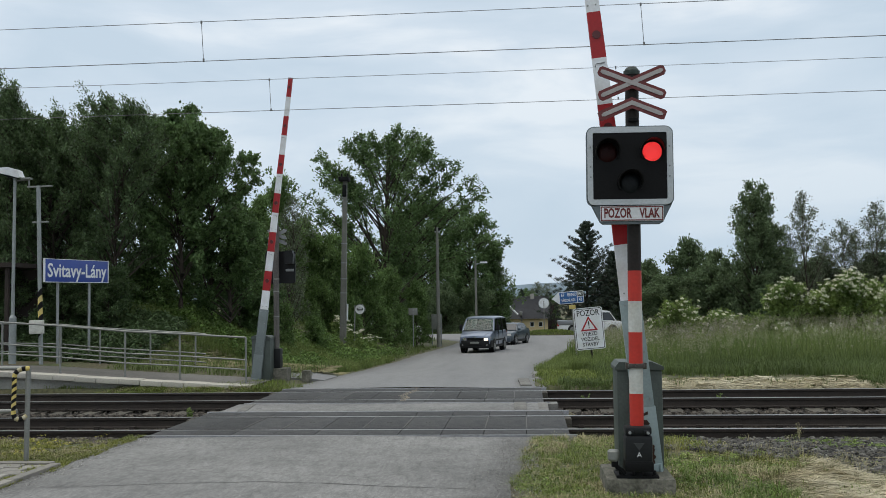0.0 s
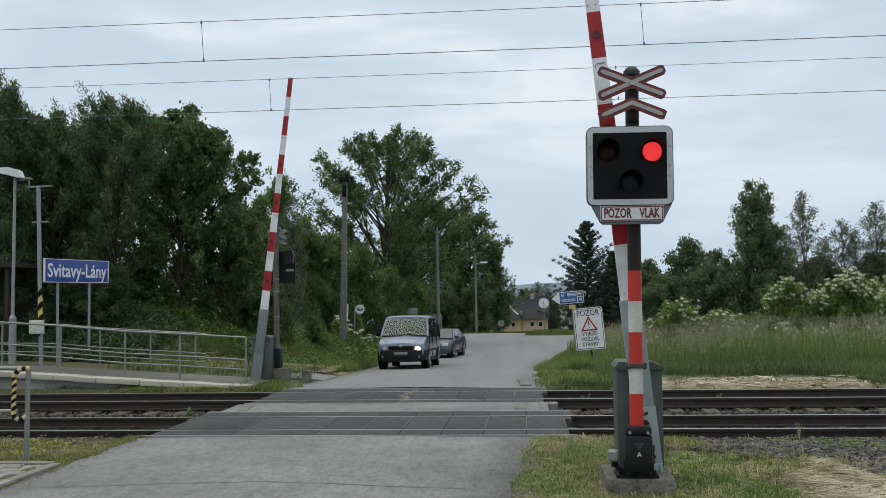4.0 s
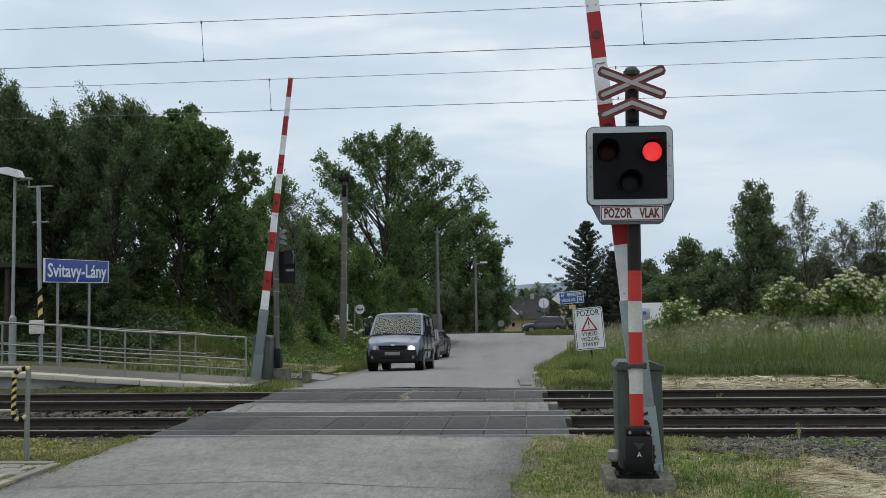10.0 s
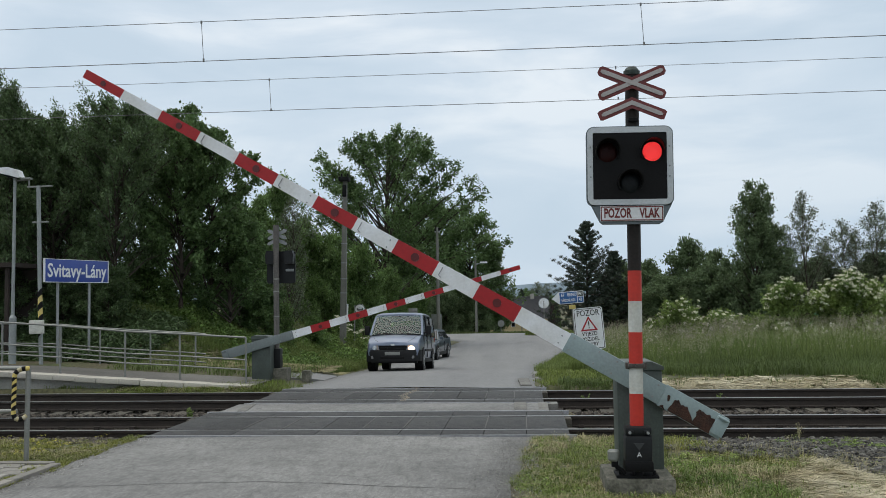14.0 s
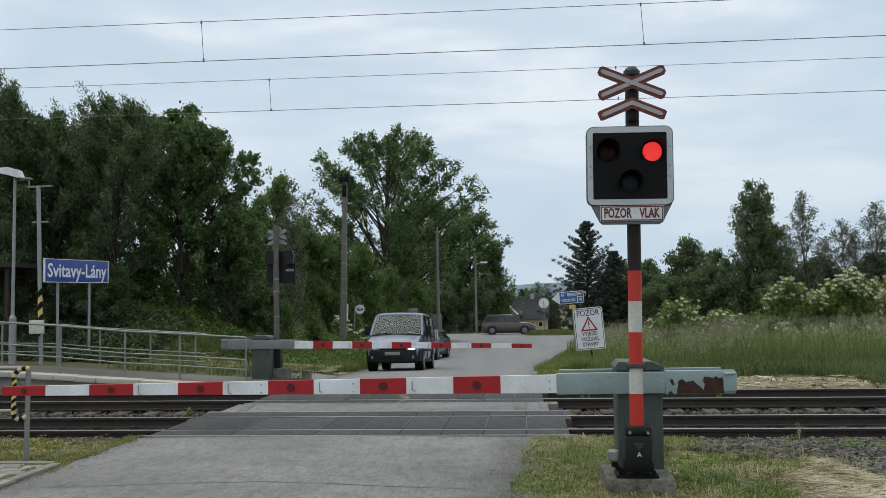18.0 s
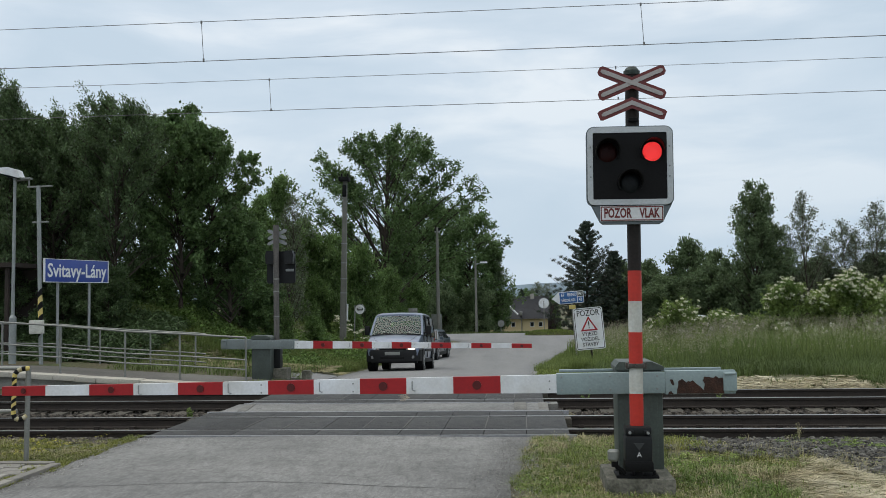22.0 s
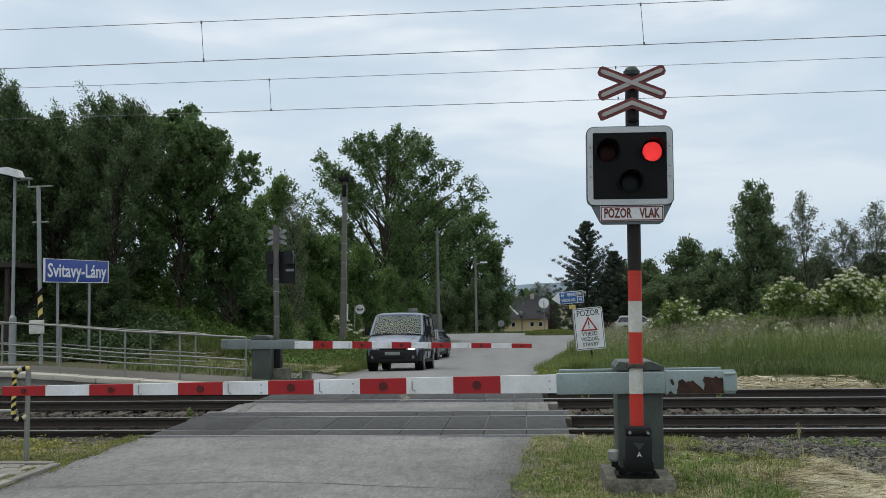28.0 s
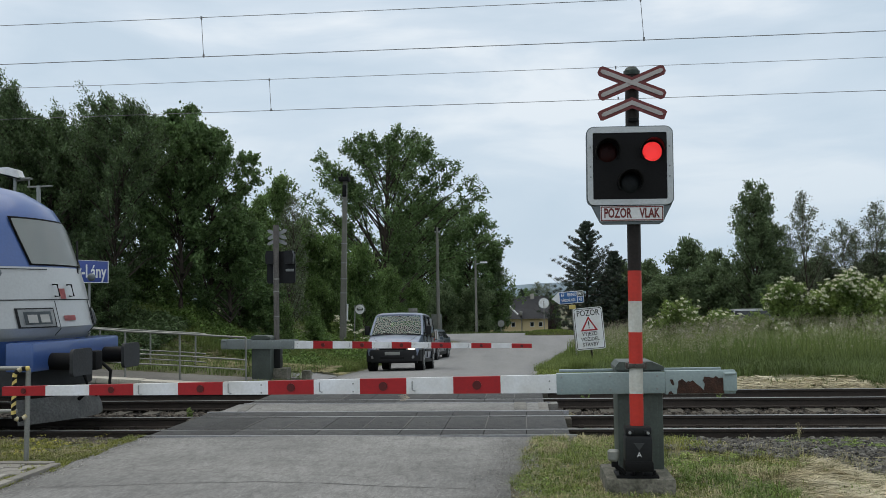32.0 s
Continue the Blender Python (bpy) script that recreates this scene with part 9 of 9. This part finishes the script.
# ---------------------------------------------------------------- locomotive
def locomotive():
    t = thing("locomotive", "blue and white electric locomotive with buffers", "locomotive", pose(-6.45, NEAR, 0))
    M_LB = material("blue_loco_paint", (0.045, 0.095, 0.27), 0.35, 0.06, 1.0, 30.0, 0.02, coat=0.4)
    M_LW = material("light_grey_loco_paint", (0.40, 0.42, 0.43), 0.38, 0.06, 1.0, 30.0, 0.02, coat=0.3)
    M_LG = material("dark_grey_running_gear", (0.03, 0.033, 0.036), 0.7, 0.25, 2.0, 30.0, 0.2)
    M_PINK = material("faded_red_print", (0.50, 0.16, 0.16), 0.5, 0.1, 8.0, 40.0, 0.0)
    M_SKIRT = material("pale_grey_snow_plough", (0.21, 0.215, 0.21), 0.7, 0.35, 2.0, 30.0, 0.1)
    # nose outline: (z, set-back of the front at the middle)
    def front(z):
        return lerp(z, (0.9, 1.36, 1.5, 2.2, 2.5, 3.2, 3.5, 3.75, 3.9), (-0.66, -0.60, -0.42, -0.60, -0.70, -0.95, -1.12, -1.55, -2.25))
    def half(z):
        return lerp(z, (0.9, 1.4, 2.5, 3.1, 3.5, 3.75, 3.9), (1.47, 1.49, 1.47, 1.38, 1.18, 0.9, 0.5))
    def section(z, n=9):
        f, hw = front(z), half(z)
        pts = []
        for i in range(n):
            k = -1 + 2 * i / (n - 1)
            pts.append((f - 0.62 * abs(k) ** 2.6, k * hw, z))
        return pts
    def shell(name, zs, mat, label):
        bm = B()
        rows = []
        for z in zs:
            s = section(z)
            rows.append([bm.verts.new((-18.0, -half(z), z))] + [bm.verts.new(p) for p in s] + [bm.verts.new((-18.0, half(z), z))])
        for a, b in zip(rows, rows[1:]):
            for i in range(len(a) - 1):
                bm.faces.new((a[i], a[i + 1], b[i + 1], b[i]))
            bm.faces.new((a[-1], a[0], b[0], b[-1]))
        bm.faces.new(rows[0])
        bm.faces.new(rows[-1])
        return part(name, bm, mat, t, label)
    shell("lower_body", [0.92, 1.1, 1.36], M_LB, "blue lower body side")
    shell("middle_body", [1.36, 1.40, 1.55, 1.9, 2.2, 2.47], M_LW, "light grey middle body")
    shell("upper_body", [2.47, 2.7, 3.0, 3.25, 3.45, 3.6, 3.72, 3.82, 3.9], M_LB, "blue upper body and roof")
    # windscreen and side windows lie just outside the shell
    def patch(name, zs, ks, mat, label, out=0.012, flare=0.0):
        bm = B()
        rows = []
        for z in zs:
            f, hw = front(z), half(z)
            g = 1 + flare * (z - zs[0]) / (zs[-1] - zs[0]) - flare * 0.6
            rows.append([bm.verts.new((f - 0.62 * abs(k * g) ** 2.6 + out, k * g * (hw + out), z)) for k in ks])
        for a, b in zip(rows, rows[1:]):
            for i in range(len(a) - 1):
                bm.faces.new((a[i], a[i + 1], b[i + 1], b[i]))
        bmesh.ops.solidify(bm, geom=list(bm.faces), thickness=0.01)
        return part(name, bm, mat, t, label)
    # reflected sky and pale interior put into the panes' base colour
    wind = glassy("loco_glass_painted_reflection", (0.40, 0.43, 0.42), 0.08)
    patch("windscreen_seal", np.linspace(2.495, 3.25, 7), np.linspace(-0.605, 0.83, 13), M_BLACK, "black windscreen surround", 0.006, 0.16)
    patch("windscreen", np.linspace(2.52, 3.22, 7), np.linspace(-0.58, 0.80, 13), wind, "large windscreen with sky reflection in its grey colour", 0.014, 0.16)
    # near and far cab side windows, each a slanted four-sided pane
    for s in (-1, 1):
        bm = B()
        q = [(-2.62, s * (half(2.5) + 0.016), 2.50), (-2.40, s * (half(2.55) + 0.016), 2.52), (-2.40, s * (half(3.0) + 0.016), 3.0), (-2.46, s * (half(3.2) + 0.016), 3.2), (-3.0, s * (half(3.2) + 0.016), 3.2), (-3.06, s * (half(3.0) + 0.016), 3.0), (-3.0, s * (half(2.5) + 0.016), 2.50)]
        vs = [bm.verts.new(p) for p in q]
        bm.faces.new(vs if s < 0 else vs[::-1])
        bmesh.ops.solidify(bm, geom=list(bm.faces), thickness=0.01)
        part("side_window", bm, wind, t, "slanted cab window with sky reflection in its grey colour")
    patch("nose_seam", [1.96, 1.975], np.linspace(-0.95, 0.95, 13), M_LG, "dark seam", 0.006)
    for s in (-1, 1):
        bm = B()
        k = -0.20 + s * 0.13
        hx = [front(z) - 0.62 * abs(k) ** 2.6 for z in (2.02, 2.20)]
        limb(bm, [(hx[0], k * 1.47, 2.02), (hx[0] + 0.08, k * 1.47, 2.02), (hx[1] + 0.08, k * 1.47, 2.20), (hx[1], k * 1.47, 2.20)], 0.014, 0.014, 6)
        part("grab_handle", bm, M_BLACK, t, "black grab handle")
        bm = B()
        wx = [front(z) - 0.62 * abs(0.5) ** 2.6 + 0.05 for z in (2.40, 2.95)]
        rod(bm, (wx[0], 0.25 + s * 0.25, 2.40), (wx[1], 0.62 + s * 0.25, 2.95), 0.02, n=6)
        part("wiper", bm, M_BLACK, t, "black windscreen wiper")
        a, b = 0.40, 0.80
        patch("headlamp_frame", np.linspace(1.545, 1.845, 4), np.linspace(s * a, s * b, 7), M_LG, "dark frame of the headlamp cluster", 0.008)
        patch("headlamp_housing", np.linspace(1.565, 1.825, 4), np.linspace(s * (a + 0.02), s * (b - 0.02), 7), M_LW, "square headlamp cluster", 0.018)
        patch("lamp_recess", np.linspace(1.60, 1.79, 4), np.linspace(s * (a + 0.06), s * (b - 0.06), 6), M_BOX_GREY, "grey lamp glass", 0.026)
        for k0, k1 in ((a + 0.09, a + 0.19), (a + 0.22, a + 0.31)):
            patch("headlamp", np.linspace(1.625, 1.745, 4), np.linspace(s * k0, s * k1, 4), M_HEAD, "clear headlamp", 0.034)
        bm = B()
        bmesh.ops.create_uvsphere(bm, u_segments=10, v_segments=6, radius=0.07, matrix=pose(-0.95, s * 1.48, 2.36))
        part("side_camera", bm, M_BOX_GREY, t, "small grey housing")
    # skirt, corner seams, cab steps and the edge of the grey panel
    bm = B()
    box(bm, -17.4, -1.15, -1.42, 1.42, 0.52, 0.93, 0.05)
    part("skirt", bm, M_LB, t, "blue side skirt")
    for x in (-2.2, -3.2):
        bm = B()
        box(bm, x - 0.22, x + 0.22, -1.432, -1.40, 0.60, 0.86, 0.01)
        part("skirt_opening", bm, M_LG, t, "dark opening in the skirt")
    for k in (-0.36, 0.36):
        bm = B()
        limb(bm, [(front(z) - 0.62 * abs(k) ** 2.6 + 0.012, k * (half(z) + 0.012), z) for z in np.linspace(1.42, 1.95, 6)], 0.006, 0.006, 5)
        part("nose_seam", bm, M_LG, t, "dark seam")
    patch("nose_ledge", [1.36, 1.40], np.linspace(-0.98, 0.98, 15), M_LW, "grey ledge under the nose", 0.03)
    patch("sill_rail", [2.425, 2.44], np.linspace(-0.98, -0.35, 8), M_LG, "dark rail under the windscreen", 0.02)
    for s in (-1, 1):
        bm = B()
        limb(bm, [(-1.75, s * 1.53, 1.45), (-1.75, s * 1.56, 1.48), (-1.75, s * 1.56, 2.25), (-1.75, s * 1.53, 2.28)], 0.014, 0.014, 6)
        part("handrail", bm, M_BLACK, t, "black handrail beside the cab door")
    patch("number_bar", [1.64, 1.72], np.linspace(-0.27, -0.06, 4), M_PINK, "plain red and white bar", 0.014)
    patch("emblem", [1.98, 2.14], np.linspace(-0.25, -0.15, 3), M_PINK, "faded red emblem", 0.014)
    # buffer beam and buffers
    bm = B()
    box(bm, -0.85, -0.42, -1.42, 1.42, 0.92, 1.34, 0.04)
    part("buffer_beam", bm, M_LB, t, "blue buffer beam")
    for s in (-1, 1):
        bm = B()
        rod(bm, (-0.45, s * 0.875, 1.04), (0.02, s * 0.875, 1.04), 0.13, n=16)
        buf = part("buffer", bm, M_BLACK, t, "black buffer")
        bm = B()
        prism(bm, rounded(0.62, 0.40, 0.08), 0.05, pose(0.03, s * 0.875, 1.03, 0, 0, 90))
        part("buffer_head", bm, M_LG, buf, "dark grey rectangular buffer head")
    bm = B()
    box(bm, -0.4, -0.1, -0.12, 0.12, 0.85, 1.15, 0.03)
    part("coupling_hook", bm, M_BLACK, t)
    for y in (-0.45, 0.45):
        bm = B()
        limb(bm, [(-0.35, y, 1.0), (-0.12, y, 0.8), (-0.1, y * 0.8, 0.55), (-0.3, y * 0.6, 0.42)], 0.03, 0.03, 8)
        part("brake_hose", bm, M_BLACK, t, "black brake hose")
    # snow plough and running gear
    bm = B()
    pl = []
    for z, f in ((0.14, -0.16), (0.26, -0.18), (0.40, -0.25), (0.50, -0.30)):
        pl.append([bm.verts.new((f - 0.55 * abs(k) ** 1.6, 1.30 * k, z)) for k in np.linspace(-1, 1, 11)])
    for a, b in zip(pl, pl[1:]):
        for i in range(10):
            bm.faces.new((a[i], a[i + 1], b[i + 1], b[i]))
    bmesh.ops.solidify(bm, geom=list(bm.faces), thickness=0.05)
    part("snow_plough", bm, M_SKIRT, t, "pale grey snow plough")
    bm = B()
    box(bm, -17.6, -0.8, -1.25, 1.25, 0.55, 0.95, 0.05)
    part("frame", bm, M_LG, t)
    for cx in (-4.2, -13.6):
        for dx in (-1.25, 1.25):
            for s in (-1, 1):
                bm = B()
                rod(bm, (cx + dx, s * 0.70, 0.62), (cx + dx, s * 0.82, 0.62), 0.62, n=28)
                part("wheel", bm, M_LG, t, "steel wheel")
        for s in (-1, 1):
            bm = B()
            box(bm, cx - 2.0, cx + 2.0, s * 1.0, s * 1.15, 0.45, 0.80, 0.05)
            part("bogie_frame", bm, M_LG, t, "dark bogie frame")
    for x in (-2.7, -16.2):
        bm = B()
        box(bm, x - 0.4, x + 0.4, -1.503, -1.47, 0.95, 2.3, 0.01)
        part("cab_door", bm, M_LW, t, "cab door")
    # raised pantograph
    bm = B()
    limb(bm, [(-15.0, 0, 3.9), (-13.8, 0, 4.8), (-15.2, 0, 5.68)], 0.035, 0.025, 6)
    part("pantograph_arm", bm, M_LG, t)
    bm = B()
    limb(bm, [(-15.2, -0.8, 5.62), (-15.2, -0.55, 5.71), (-15.2, 0.55, 5.71), (-15.2, 0.8, 5.62)], 0.025, 0.025, 6)
    part("pantograph_head", bm, M_LG, t)
    return t


loco = locomotive()


# ---------------------------------------------------------------- what moves

def arm_rows(times, pivot, sign):
    return [(t, pose(*pivot, 0, sign * a, 0)) for t, a in times]


def motions():
    # barriers come down from 10.8 s on
    near = [(0, 84.3), (10.5, 84.3), (11.0, 82.6), (11.5, 77.6), (12.0, 71.8), (12.5, 64.1), (13.0, 54.9), (13.5, 43.3), (14.0, 30.0), (14.5, 14.9), (14.9, 4.5), (15.2, 0.3), (15.5, -0.35), (32, -0.35)]
    far = [(0, 83.0), (10.4, 83.0), (11.0, 80.9), (11.5, 74.8), (12.0, 67.7), (12.5, 58.7), (13.0, 46.7), (13.5, 32.2), (14.0, 15.6), (14.3, 5.5), (14.5, 0.5), (14.7, -0.9), (32, -0.9)]
    walk(near_arm, arm_rows(near, (0, 0, ARM_PIVOT_Z), 1))
    walk(far_arm, arm_rows(far, (0, 0, ARM_PIVOT_Z), -1))
    # the two red lights flash in turn, half a second each
    rows, step = [], 1.0 / FPS
    for k in range(65):
        x = BOX_X + (0.213 if k % 2 == 0 else -0.213)
        a = max(0.0, k * 0.5 - FLASH)
        b = min(32.0, (k + 1) * 0.5 - FLASH - step)
        if b > a:
            rows += [(a, pose(x, -0.142, 3.30 + BOX_Z)), (b, pose(x, -0.142, 3.30 + BOX_Z))]
    walk(lit_lens, rows)
    # waiting van and the car behind it roll up and stop; their fronts lead
    vans = [(0.0, -2.80, 51.0), (1.0, -3.60, 46.4), (2.0, -4.15, 41.5), (3.0, -4.42, 37.4), (3.5, -4.52, 35.6), (4.3, -4.56, 32.9), (5.0, -4.41, 31.0), (5.4, -4.37, 30.4), (32.0, -4.37, 30.4)]
    cars = [(0.0, -1.70, 61.0), (1.0, -2.60, 56.5), (2.0, -3.35, 52.4), (3.0, -3.95, 49.0), (3.5, -4.15, 46.6), (4.5, -4.85, 44.6), (5.3, -5.05, 43.3), (5.6, -5.07, 43.2), (32.0, -5.07, 43.2)]
    for ob, rows, length in ((van, vans, 4.85), (dark_car, cars, 4.3)):
        keyed = []
        for t, x, y in rows:
            turn = lerp(y, (30.4, 34, 37, 43, 52, 62), (-90.4, -91.3, -93.0, -96, -100, -107))
            d = Vector((math.cos(radians(turn)), math.sin(radians(turn)), 0))
            c = Vector((x, y, 0)) - d * length / 2
            slope = math.degrees(math.atan2(road_z(c.y + 1.4) - road_z(c.y - 1.4), 2.8))
            keyed.append((t, pose(c.x, c.y, road_z(c.y) + 0.035, 0, 0, turn) @ pose(0, 0, 0, 0, slope, 0)))
        walk(ob, keyed)
    # traffic on the main road keeps its pace before and after it is seen
    for make, lane, marks in TRAFFIC:
        ob = make()
        m = 0.0497 if lane == RIGHT else 0.05203
        pts = [(t, (p - 931.5) * m) for t, p in marks]
        way = 1 if lane == RIGHT else -1
        rows = list(pts)
        if pts[0][0] > 0:
            rows.insert(0, (0.0, pts[0][1] - way * 12.3 * pts[0][0]))
        if pts[-1][0] < 32:
            rows.append((32.0, pts[-1][1] + way * 12.3 * (32 - pts[-1][0])))
        walk(ob, [(t, pose(x, lane, road_z(lane) + 0.014, 0, 0, 0 if way > 0 else 180)) for t, x in rows])
    # the train reaches the crossing at the very end, and lifts its contact wire
    walk(loco, [(0.0, pose(-6.65 - 31.0 * 32, NEAR, 0)), (16.0, pose(-6.65 - 31.0 * 16, NEAR, 0)), (32.0, pose(-6.65, NEAR, 0))])
    for wire in cat_near.children:
        if "mast" not in wire.name and "bracket" not in wire.name:
            walk(wire, [(0.0, pose(0, 0, 0)), (31.5, pose(0, 0, 0)), (32.0, pose(0, 0, 0.07))])


FLASH = 0.225
motions()
